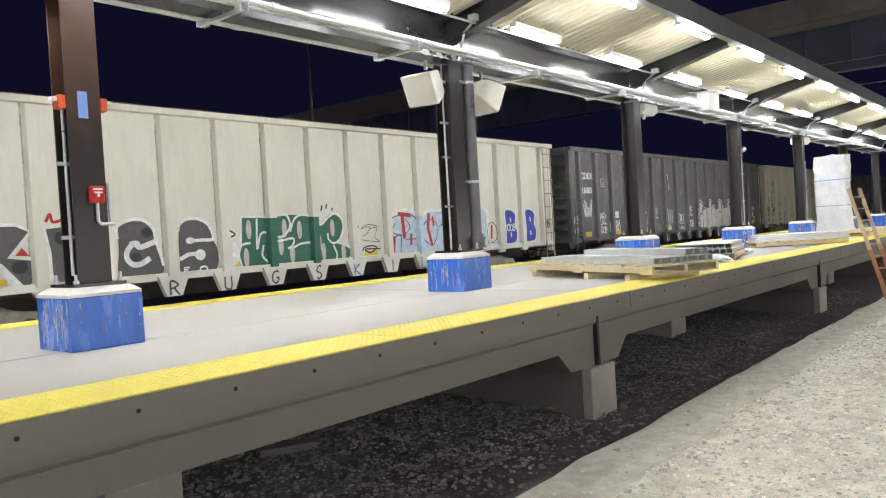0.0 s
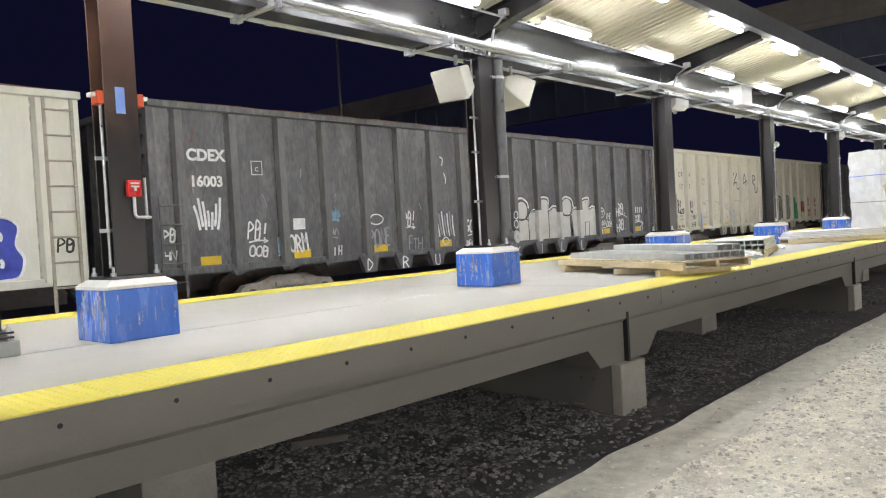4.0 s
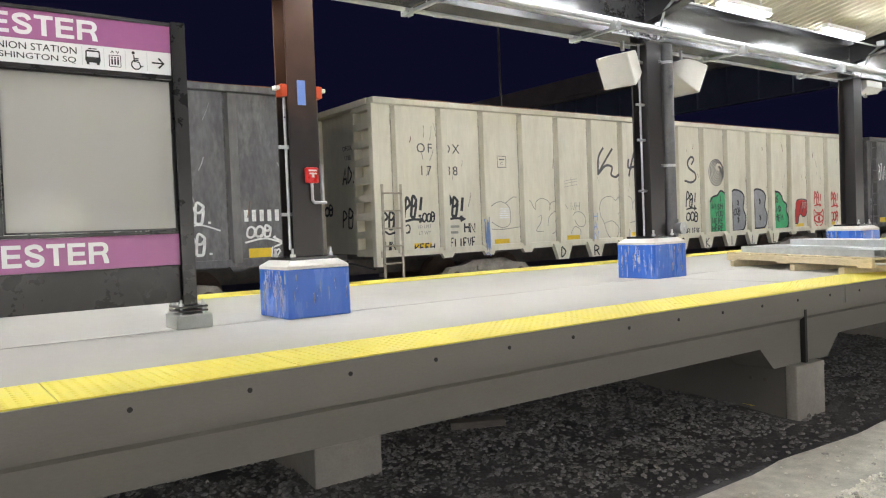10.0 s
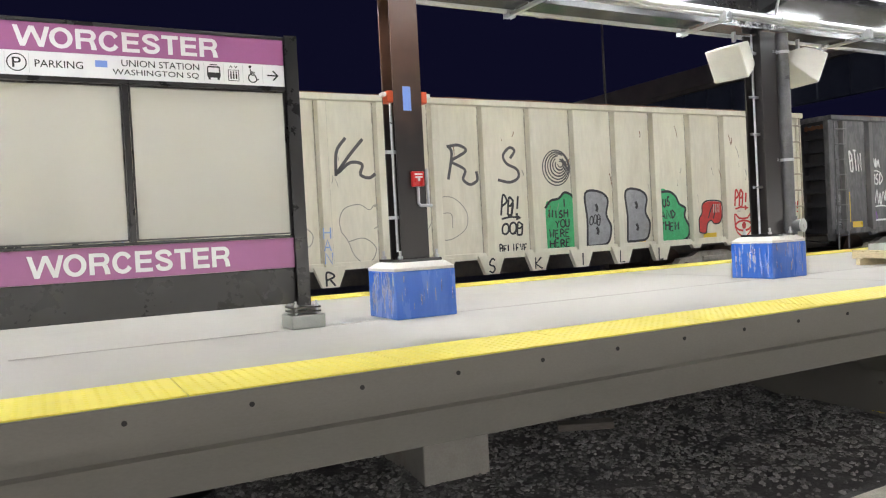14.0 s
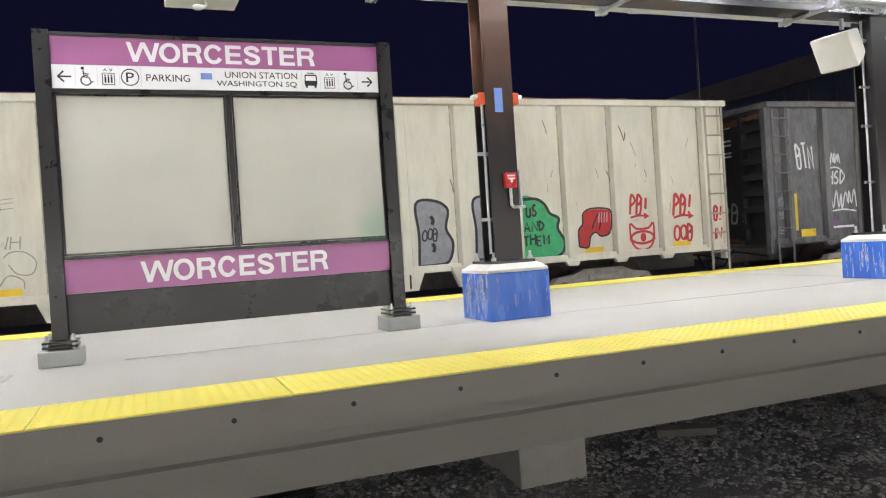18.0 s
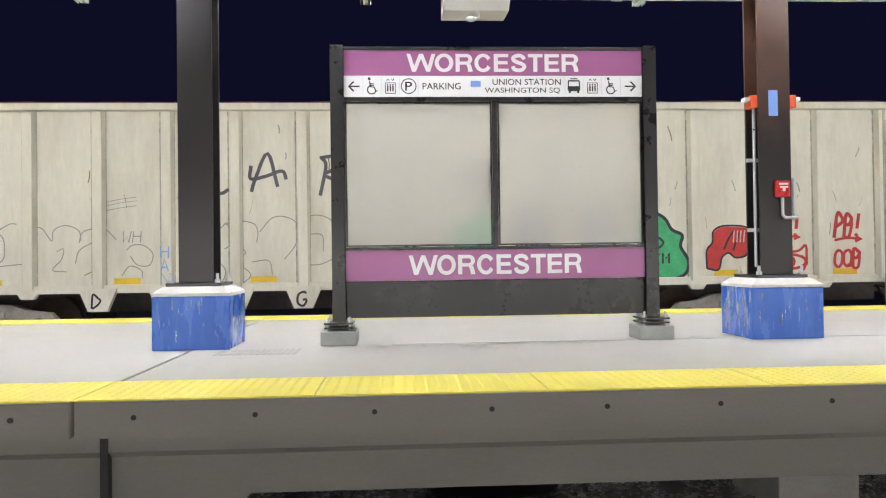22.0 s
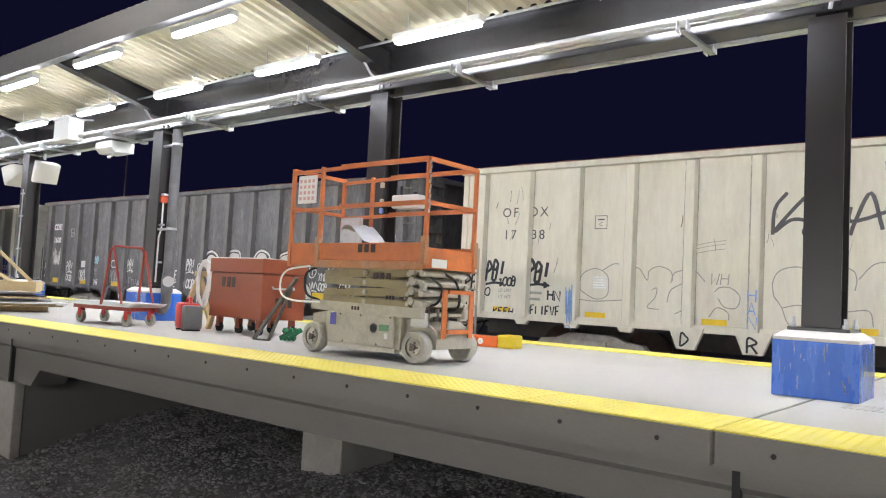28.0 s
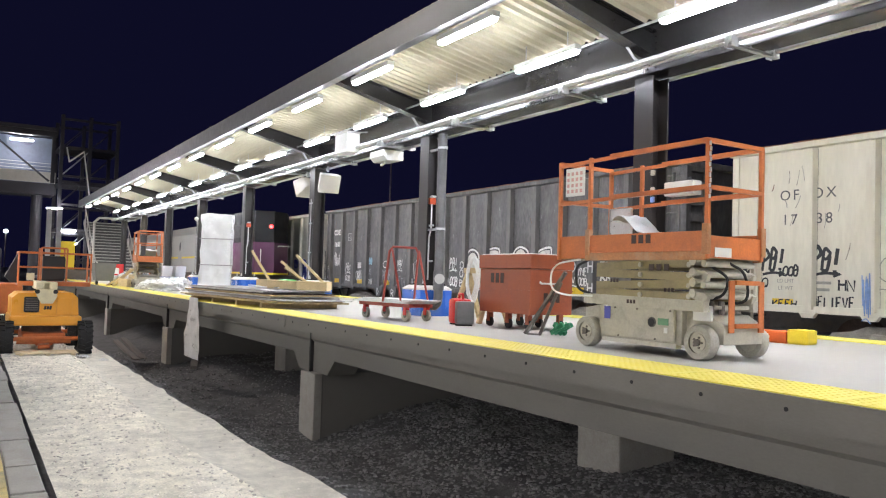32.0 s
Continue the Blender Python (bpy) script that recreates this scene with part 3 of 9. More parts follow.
bm = B()
box(bm, (X0, COL_Y - 0.15, G_BOT), (X1, COL_Y + 0.15, G_BOT + 0.022))
box(bm, (X0, COL_Y - 0.011, G_BOT + 0.022), (X1, COL_Y + 0.011, G_TOP))
box(bm, (X0, COL_Y - 0.15, G_TOP), (X1, COL_Y + 0.15, G_TOP + 0.022))
solid("canopy_girder", bm, BLACK_STEEL, "deep glossy black steel girder over the columns", "girder", kind="structure")
EDGE_GREY = mat_of("grey_edge_steel", (0.16, 0.165, 0.18), 0.42, vary=0.08, bump=0.03)
for s in (0, 1):
    e = (EDGE_Y, 2 * COL_Y - EDGE_Y)[s]
    d = (1, -1)[s]
    bm = B()
    for xa, xb, zb, zt in ((X0, 1.2, 3.62, 3.945), (1.204, X1, 3.74, 4.05)):
        bm = B()
        zb = zb if s == 0 else 3.80
        box(bm, (xa, min(e, e + d * 0.012), zb), (xb, max(e, e + d * 0.012), zt))
        box(bm, (xa, min(e + d * 0.012, e + d * 0.13), zb), (xb, max(e + d * 0.012, e + d * 0.13), zb + 0.014))
        solid("canopy_edge_beam", bm, EDGE_GREY, "grey steel channel along the canopy edge", "edge beam", kind="structure")
    # corrugated deck
    bm = B()
    pitch = 0.17
    x, prev = X0, None
    ya, yb = e + d * 0.02, COL_Y - d * 0.20
    i = 0
    while x < X1:
        dz = (0, 0.042)[(i // 2) % 2]
        cur = [bm.verts.new((x, y, deck_z(y) + dz + up)) for y, up in ((ya, 0), (yb, 0), (yb, 0.012), (ya, 0.012))]
        if prev:
            for a, b in ((0, 1), (2, 3), (1, 2), (3, 0)):
                bm.faces.new((prev[a], cur[a], cur[b], prev[b]))
        prev = cur
        x += (0.055, 0.03)[i % 2]
        i += 1
    bmesh.ops.recalc_face_normals(bm, faces=bm.faces)
    solid("ceiling", bm, DECK, "cream corrugated steel canopy deck", "ceiling", kind="structure")
    for k in KS:
        bm = B()
        y0, y1 = e + d * 0.13, COL_Y - d * 0.02
        for y2, y3 in ((y0, y1),):
            prism(bm, [(y2, deck_z(y2) - 0.025), (y3, deck_z(y3) - 0.025), (y3, deck_z(y3) - 0.30), (y2, deck_z(y2) - 0.20)], col_x(k) - 0.008, col_x(k) + 0.008)
            prism(bm, [(y2, deck_z(y2) - 0.201), (y3, deck_z(y3) - 0.301), (y3, deck_z(y3) - 0.316), (y2, deck_z(y2) - 0.216)], col_x(k) - 0.085, col_x(k) + 0.085)
            prism(bm, [(y2, deck_z(y2) - 0.005), (y3, deck_z(y3) - 0.005), (y3, deck_z(y3) - 0.024), (y2, deck_z(y2) - 0.024)], col_x(k) - 0.085, col_x(k) + 0.085)
        solid("canopy_rafter", bm, BLACK_STEEL, "tapered black steel rafter of the canopy", "rafter", kind="structure", group="canopy rafters")
        if s == 0:
            bm = B()
            for i in range(6):
                for j in (-1, 1):
                    z, xx = 3.12 + i * 0.075, col_x(k) + j * 0.06
                    cyl(bm, (xx, COL_Y - 0.012, z), (xx, COL_Y - 0.035, z), 0.018, 6)
            solid("girder_bolts", bm, BLACK_STEEL, "rows of bolts in the girder splice", "bolts", kind="structure")

# lamps: two rows on either side
bm = B()
box(bm, (-0.57, -0.040, -0.042), (0.57, 0.040, 0.0), 0.018)
DIFFUSER = mesh_of(bm, "diffuser", LAMP)
DIFFUSER_FAR = DIFFUSER.copy()
DIFFUSER_FAR.materials[0] = LAMP_FAR
bm = B()
box(bm, (-0.59, -0.052, 0.001), (0.59, 0.052, 0.07), 0.008)
HOUSING = mesh_of(bm, "housing", WHITE_PAINT)
for k in list(KS)[:-1]:
    b = col_x(k + 1) - col_x(k)
    for q in (0.25, 0.75):
        for side in (1, -1):
            for y, z in ((4.69, 3.50), (5.90, 3.36)):
                yy = y if side == 1 else 2 * COL_Y - y
                z = z + ((0.19 if y < 5 else 0.11) if col_x(k) + b * q > 1.2 else 0.0) if side == 1 else deck_z(yy) - 0.11
                lf = thing("canopy_lamp", "white linear canopy lamp, lit", "lamp", pose(col_x(k) + b * q, yy, z + 0.03), group="canopy lamps")
                part("diffuser", DIFFUSER if side == 1 else DIFFUSER_FAR, LAMP, lf, "glowing diffuser")
                part("housing", HOUSING, WHITE_PAINT, lf)
                top = deck_z(yy) - z - 0.03
                for dx in (-0.4, 0.4):
                    bm = B()
                    cyl(bm, (dx, 0, 0.07), (dx, 0, top + 0.03), 0.008, 6)
                    part("hanger", bm, GALV, lf)

# conduits and the bracketed pipes under the girder
for name, y, z, r, mat, lab in (("near_pipe", 6.075, 3.075, 0.038, GALV, "bright galvanised conduit run under the girder"), ("far_pipe", 6.70, 3.03, 0.034, GALV, "galvanised conduit run behind the columns"),
                                ("thin_conduit", 6.15, 3.045, 0.018, GALV, "thin steel conduit beside the larger pipe"), ("lamp_conduit", 5.96, 3.435, 0.014, GALV, "thin conduit that feeds the lamps")):
    bm = B()
    cyl(bm, (X0, y, z), (X1, y, z), r, 10)
    x = X0 + 1.1
    while x < X1:
        cyl(bm, (x, y, z), (x + 0.09, y, z), r * 1.22, 10)
        x += 3.05
    solid(name, bm, mat, lab, "conduit", kind="structure", smooth=True)


def pipe_bracket():
    br = thing("pipe_bracket", "galvanised strut bracket that carries the conduits", "bracket", group="pipe brackets")
    bm = B()
    for z in (2.962, 2.99):
        box(bm, (-0.022, 6.02, z), (0.022, 6.76, z + 0.005))
    box(bm, (-0.022, 6.02, 2.967), (-0.017, 6.76, 2.99))
    part("strut", bm, GALV, br)
    for y in (6.05, 6.70):
        for xx in (-0.045, 0.04):
            bm = B()
            prism(bm, [(y - 0.05, 2.955), (y + 0.05, 2.955), (y + 0.05, 3.0), (y, 3.10), (y - 0.05, 3.05)], xx, xx + 0.005)
            part("clamp", bm, GALV, br)
    for y in (6.345, 6.60):
        bm = B()
        cyl(bm, (0, y, 2.99), (0, y, G_BOT), 0.008, 6)
        part("hanger_rod", bm, GALV, br)
    return br


first = None
for k in list(KS)[:-1]:
    b = col_x(k + 1) - col_x(k)
    for q in (0.285, 0.785):
        if first is None:
            first = pipe_bracket()
            first.matrix_basis = pose(col_x(k) + b * q, 0, 0)
        else:
            copy_thing(first, pose(col_x(k) + b * q, 0, 0))
# flexible conduit that drops from each rafter
for k in KS:
    x = col_x(k)
    bm = B()
    tube(bm, [(x - 0.14, 5.88, 3.44), (x - 0.1, 5.98, 3.40), (x - 0.06, 6.12, 3.33), (x - 0.02, 6.2, 3.2), (x + 0.05, 6.28, 3.12), (x + 0.03, 6.30, 3.03)], 0.016, 8)
    box(bm, (x - 0.2, 5.82, 3.42), (x - 0.12, 5.94, 3.50), 0.006)
    solid("drop_conduit", bm, GALV, "flexible metal conduit looped down from the rafter", "conduit", group="drop conduits", smooth=True)

# ---------------------------------------------------------------- freight train
def ribbon(bm, pts, w, y):
    """A flat sprayed stroke through (x, z) points, w wide, with mitred corners."""
    P = [Vector(p) for p in pts]
    rows = []
    for i, p in enumerate(P):
        a, b = P[max(i - 1, 0)], P[min(i + 1, len(P) - 1)]
        d = b - a
        d = d.normalized() if d.length else Vector((1, 0))
        n = Vector((-d.y, d.x)) * (w / 2)
        rows.append((bm.verts.new((p.x + n.x, y, p.y + n.y)), bm.verts.new((p.x - n.x, y, p.y - n.y))))
    for (a, b), (c, d) in zip(rows, rows[1:]):
        bm.faces.new((a, b, d, c))


def curve(pts, n=6):
    """Points of a smooth line through the given ones."""
    P = [Vector(p) for p in pts]
    P = [2 * P[0] - P[1]] + P + [2 * P[-1] - P[-2]]
    out = []
    for i in range(1, len(P) - 2):
        a, b, c, d = P[i - 1:i + 3]
        for k in range(n):
            t = k / n
            out.append(0.5 * ((2 * b) + (c - a) * t + (2 * a - 5 * b + 4 * c - d) * t * t + (3 * b - a - 3 * c + d) * t ** 3))
    return out + [P[-2]]


def blob(bm, pts, y):
    """A filled sprayed shape inside a closed smooth outline; returns the outline."""
    c = curve(list(pts) + [pts[0]])[:-1]
    bm.faces.new([bm.verts.new((p.x, y, p.y)) for p in c])
    return c + [c[0]]


def ring(x, z, rx, rz, n=18, a0=0.0, a1=360.0):
    return [Vector((x + rx * math.cos(radians(a0 + (a1 - a0) * i / n)), z + rz * math.sin(radians(a0 + (a1 - a0) * i / n)))) for i in range(n + 1)]


def sprayed(name, parent, mat, strokes=(), fills=(), y=-0.004, label=""):
    """One painted mark: strokes (points, width) and filled outlines."""
    bm = B()
    for k, pts in enumerate(fills):
        blob(bm, pts, y - 0.0006 * k)
    for k, (pts, w) in enumerate(strokes):
        ribbon(bm, pts, w, y - 0.003 - 0.0004 * k)
    bmesh.ops.recalc_face_normals(bm, faces=bm.faces)
    return part(name, bm, mat, parent, label)


def lettering(s, size, mat, parent, x, z, y=-0.004, turn=0, bold=0.0, track=1.0, label="", name="lettering"):
    """Painted letters that face the platform."""
    return part(name, text_mesh(s, size, mat, 0.0015, bold, track), mat, parent, label, m=pose(x, y, z, 90, 0, 0) @ pose(0, 0, 0, 0, 0, turn))


def spray(name, c, rough=0.6):
    return mat_of(name, c, rough, vary=0.22, scale=9, bump=0.0)


SP_BLACK = spray("black_spray", (0.025, 0.025, 0.028))
SP_GREYLINE = spray("faded_grey_spray", (0.30, 0.29, 0.25))
SP_WHITE = spray("white_spray", (0.72, 0.72, 0.70))
SP_DIMWHITE = spray("faded_white_spray", (0.30, 0.30, 0.31))
SP_GREY = spray("grey_spray", (0.26, 0.26, 0.27))
SP_DARKGREY = spray("dark_grey_spray", (0.085, 0.080, 0.080))
SP_GREEN = spray("green_spray", (0.05, 0.36, 0.14))
SP_DEEPGREEN = spray("deep_green_spray", (0.030, 0.13, 0.08))
SP_RED = spray("red_spray", (0.50, 0.035, 0.03))
SP_BLUE = spray("blue_spray", (0.05, 0.07, 0.42))
SP_PALEPINK = spray("faded_pink_spray", (0.52, 0.46, 0.42))
SP_PALEBLUE = spray("pale_blue_spray", (0.48, 0.58, 0.68))
SP_LIGHTBLUE = spray("light_blue_spray", (0.22, 0.34, 0.62))
SP_CYAN = spray("faded_cyan_spray", (0.30, 0.50, 0.60))
SP_PURPLE = spray("purple_spray", (0.22, 0.08, 0.35))
SP_FILLWHITE = mat_of("thin_white_fill", (0.60, 0.585, 0.54), 0.6, vary=0.10, scale=4, bump=0.0, stain=(0.42, 0.40, 0.37), stain_amt=0.5, stain_scale=3)
SP_MIST = clear_film("white_overspray", (0.70, 0.70, 0.68), 0.20, 0.7, 0.14)
SP_RUN = clear_film("faint_streak", (0.42, 0.38, 0.32), 0.35, 0.7, 0.25)
REFLECTIVE = mat_of("yellow_reflective_strip", (0.72, 0.48, 0.02), 0.35, vary=0.1, bump=0.05)
WHEEL_STEEL = mat_of("rusty_wheel", (0.12, 0.085, 0.065), 0.6, metal=0.4, vary=0.3, scale=9, bump=0.15)

RAIL_Z = -0.76
SILL, TOP = 0.285, 3.27
WHEEL_R = 0.457
CAR_W = 3.15


def rib_mesh(mat, deep=0.11, w=0.15):
    """A pressed side stake: wide at its feet, tapering to its flat face."""
    bm = B()
    prof = [(-w / 2 - 0.03, 0), (-w / 2, -deep), (w / 2, -deep), (w / 2 + 0.03, 0)]
    prism(bm, prof, SILL, TOP - 0.12, axis="z")
    return mesh_of(bm, "side_stake", mat)


def tab_mesh(mat):
    """The tapered gusset below a side stake."""
    bm = B()
    a = [(-0.30, SILL), (0.30, SILL), (0.15, SILL - 0.36), (-0.15, SILL - 0.36)]
    prism(bm, a, -0.09, 0.02, axis="y")
    return mesh_of(bm, "gusset", mat)


def wheelset_mesh():
    bm = B()
    cyl(bm, (0, -0.95, 0), (0, 0.95, 0), 0.085, 12)
    for s in (-1, 1):
        y = s * 0.72
        cyl(bm, (0, y - 0.065, 0), (0, y + 0.065, 0), WHEEL_R, 28)
        cyl(bm, (0, y - s * 0.065, 0), (0, y - s * 0.095, 0), WHEEL_R + 0.025, 28)
        cyl(bm, (0, s * 0.95, 0), (0, s * 1.37, 0), 0.12, 12)
        for k in range(3):
            a = k * 2.094
            cyl(bm, (0.05 * math.cos(a), s * 1.37, 0.05 * math.sin(a)), (0.05 * math.cos(a), s * 1.39, 0.05 * math.sin(a)), 0.02, 6)
    return mesh_of(bm, "wheelset", WHEEL_STEEL, True)


def sideframe_mesh():
    """A cast truck side frame: deep middle, raised ends, two windows and a spring nest."""
    bm = B()
    top = [(-1.16, 0.08), (-1.05, 0.20), (-0.70, 0.24), (-0.45, 0.34), (0.45, 0.34), (0.70, 0.24), (1.05, 0.20), (1.16, 0.08)]
    low = [(1.16, -0.06), (0.80, -0.08), (0.42, -0.26), (-0.42, -0.26), (-0.80, -0.08), (-1.16, -0.06)]
    prism(bm, top + low, -0.09, 0.09, axis="y")
    for x in (-0.60, 0.60):
        box(bm, (x - 0.10, -0.10, -0.02), (x + 0.10, -0.092, 0.15))
    for x in (-0.24, -0.08, 0.08, 0.24):
        cyl(bm, (x, -0.11, -0.16), (x, -0.11, 0.10), 0.065, 10)
    box(bm, (-0.36, -0.14, 0.10), (0.36, 0.10, 0.22), 0.03)
    return mesh_of(bm, "side_frame", TRUCK_CAST, True)


def ladder(name, parent, mat, x, y, z0, z1, w=0.42, n=7, rail=True):
    bm = B()
    if rail:
        for s in (-1, 1):
            box(bm, (x + s * w / 2 - 0.025, y - 0.01, z0), (x + s * w / 2 + 0.025, y + 0.01, z1))
    for i in range(n):
        z = z0 + (z1 - z0) * (i + 0.5) / n
        cyl(bm, (x - w / 2, y - 0.02, z), (x + w / 2, y - 0.02, z), 0.017, 6)
    return part(name, bm, mat, parent)


STAKE_SHADE = clear_film("grime_in_seams", (0.24, 0.215, 0.17), 0.16, 0.8, 0.12, 0.0)
TRUCK_CAST = mat_of("dusty_cast_truck", (0.30, 0.27, 0.235), 0.8, vary=0.25, scale=7, bump=0.2, stain=(0.16, 0.12, 0.085), stain_amt=0.6, stain_scale=4)
WHEELSET, SIDEFRAME = wheelset_mesh(), sideframe_mesh()
wheelsets = []


def freight_car(length, end_bay, n_panels, mat, label, chord_mat, rust, left_top=1.62, end_mat=None):
    """A high-sided gondola, its near side in the plane y = 0 and its left end at x = 0."""
    end_mat = end_mat or mat
    car = thing("freight_car", label, "freight car", group="cars of the passing train")
    pitch = (length - 2 * end_bay) / n_panels
    bm = B()
    box(bm, (0.03, 0, SILL), (length - 0.03, 0.05, TOP))
    part("side_wall", bm, mat, car)
    bm = B()
    box(bm, (0.03, CAR_W - 0.05, SILL), (length - 0.03, CAR_W, TOP))
    part("far_side_wall", bm, mat, car)
    for s in (0, 1):
        bm = B()
        x0 = (0.12, length - 0.18)[s]
        box(bm, (x0, 0.05, SILL - 0.05), (x0 + 0.06, CAR_W - 0.05, TOP - 0.03))
        wall = part("end_wall", bm, end_mat, car)
        xa, xb = ((-0.06, 0.115), (length - 0.115, length + 0.06))[s]
        for i in range(9):
            z = SILL - 0.05 + i * 0.355
            bm = B()
            prism(bm, [(0.10, z), (0.70, z), (0.70, z + 0.13), (0.10, z + 0.16)], xa, xb)
            part("end_step", bm, end_mat, wall)
        bm = B()
        box(bm, (xa, 0.701, SILL - 0.05), (xb, 0.77, TOP - 0.11), 0.008)
        part("end_post", bm, end_mat, wall)
        bm = B()
        box(bm, (xa, CAR_W - 0.77, SILL - 0.05), (xb, CAR_W - 0.70, TOP - 0.11), 0.008)
        part("end_post", bm, end_mat, wall)
        xx = (0.0, length)[s]
        for y in (0.0, CAR_W - 0.1):
            bm = B()
            box(bm, (xx - 0.07, y - 0.02, SILL - 0.25), (xx + 0.07, y + 0.12, TOP - 0.02), 0.01)
            part("corner_post", bm, mat, car)
    bm = B()
    box(bm, (-0.08, -0.12, TOP - 0.10), (length + 0.08, 0.10, TOP + 0.02), 0.015)
    box(bm, (-0.08, CAR_W - 0.10, TOP - 0.10), (length + 0.08, CAR_W + 0.12, TOP + 0.02), 0.015)
    box(bm, (-0.10, 0.11, TOP - 0.10), (0.10, CAR_W - 0.11, TOP + 0.02))
    box(bm, (length - 0.10, 0.11, TOP - 0.10), (length + 0.10, CAR_W - 0.11, TOP + 0.02))
    part("top_chord", bm, chord_mat, car)
    bm = B()
    n_ = int(length / 0.35)
    prev = None
    for i in range(n_ + 1):
        x, h = 0.4 + (length - 0.8) * i / n_, 0.004 + random.uniform(0, 0.02)
        cur = [bm.verts.new(p) for p in ((x, -0.125, TOP + 0.010), (x, -0.125, TOP + 0.012 + h), (x, 0.0, TOP + 0.012 + h * 0.8), (x, 0.0, TOP + 0.010))]
        if prev:
            for j in range(4):
                bm.faces.new((prev[j], cur[j], cur[(j + 1) % 4], prev[(j + 1) % 4]))
        prev = cur
    bmesh.ops.recalc_face_normals(bm, faces=bm.faces)
    part("rusty_rim", bm, rust, car, "rusted upper rim")
    bm = B()
    box(bm, (0.03, -0.06, SILL - 0.07), (length - 0.03, -0.003, SILL + 0.06), 0.008)
    part("side_sill", bm, mat, car)
    bm = B()
    box(bm, (0.1, 0.08, SILL - 0.12), (length - 0.1, CAR_W - 0.08, SILL - 0.02))
    box(bm, (-0.2, CAR_W / 2 - 0.3, SILL - 0.45), (length + 0.2, CAR_W / 2 + 0.3, SILL - 0.13))
    part("underframe", bm, DARK_METAL, car)
    # stakes of the black cars are a little paler than their panels
    stake_mat = BLACK_STAKE if mat == BLACK_CAR else mat
    rib, tab = rib_mesh(stake_mat), tab_mesh(mat)
    # dark strips at the stake feet: shade beside the stakes, painted on
    bm = B()
    for a, b in ((-0.130, -0.106), (0.106, 0.118)):
        box(bm, (a, -0.0025, SILL + 0.062), (b, -0.0005, TOP - 0.11))
    shade_strip = mesh_of(bm, "grimy_seam", STAKE_SHADE)
    for i in range(n_panels + 1):
        part("side_stake", rib, stake_mat, car, m=pose(end_bay + i * pitch, 0, 0))
        part("grimy_seam", shade_strip, STAKE_SHADE, car, m=pose(end_bay + i * pitch, 0, 0))
        if 4 <= i <= n_panels - 4:
            part("gusset", tab, mat, car, m=pose(end_bay + i * pitch, -0.02, 0))
        elif 0 < i < n_panels:
            bm = B()
            prism(bm, [(-0.16, SILL - 0.06), (0.16, SILL - 0.06), (0.10, SILL - 0.15), (-0.10, SILL - 0.15)], -0.09, 0.0, axis="y")
            part("sill_gusset", bm, mat, car, m=pose(end_bay + i * pitch, -0.02, 0))
    for i in (0.5, 2.4, 4.4, 6.4, 9.5, 11.5, 13.5, 15.4):
        bm = B()
        box(bm, (-0.21, -0.0028, SILL + 0.07), (0.21, -0.0005, SILL + (0.23 if mat == BLACK_CAR else 0.17)))
        part("reflective_strip", bm, REFLECTIVE, car, "yellow reflective strip", m=pose(end_bay + i * pitch, 0, 0))
    # ladders on pale cars are darker: rung shadows put into their colour
    rung_mat = mat if mat == BLACK_CAR else LADDER_SHADED
    ladder("ladder", car, rung_mat, end_bay / 2 + 0.02, -0.11, SILL - 0.70, left_top, n=6 if left_top < 2 else 9)
    ladder("ladder", car, rung_mat, length - end_bay / 2 - 0.02, -0.11, SILL - 0.70, TOP - 0.10, n=9)
    for x in (2.9, length - 2.9):
        tr = thing("truck", "", "")
        tr.parent = car
        tr.matrix_basis = pose(x, CAR_W / 2, RAIL_Z + WHEEL_R)
        for y in (-1.27, 1.27):
            part("side_frame", SIDEFRAME, DARK_METAL, tr, m=pose(0, y, 0))
        bm = B()
        box(bm, (-0.2, -1.2, 0.0), (0.2, 1.2, 0.28), 0.03)
        part("bolster", bm, DARK_METAL, tr)
        for dx in (-0.89, 0.89):
            wheelsets.append((part("wheelset", WHEELSET, WHEEL_STEEL, tr, m=pose(dx, 0, 0)), dx))
    for s in (0, 1):
        bm = B()
        x, d = (0.0, length)[s], (-1, 1)[s]
        beam(bm, (x - d * 0.3, CAR_W / 2, RAIL_Z + 0.88), (x + d * 0.55, CAR_W / 2, RAIL_Z + 0.88), 0.22, 0.26)
        box(bm, (x + d * 0.62 - 0.16, CAR_W / 2 - 0.2, RAIL_Z + 0.72), (x + d * 0.62 + 0.16, CAR_W / 2 + 0.2, RAIL_Z + 1.02), 0.05)
        part("coupler", bm, DARK_METAL, car)
        bm = B()
        tube(bm, [(x + d * 0.1, CAR_W / 2 - 0.5, RAIL_Z + 0.9), (x + d * 0.35, CAR_W / 2 - 0.45, RAIL_Z + 0.55), (x + d * 0.62, CAR_W / 2 - 0.3, RAIL_Z + 0.5)], 0.025)
        tube(bm, [(x + d * 0.05, 0.1, RAIL_Z + 0.75), (x + d * 0.12, 0.9, RAIL_Z + 0.85), (x + d * 0.2, 1.3, RAIL_Z + 0.85)], 0.018)
        part("brake_hose", bm, RUBBER, car)
    return car, end_bay, pitch

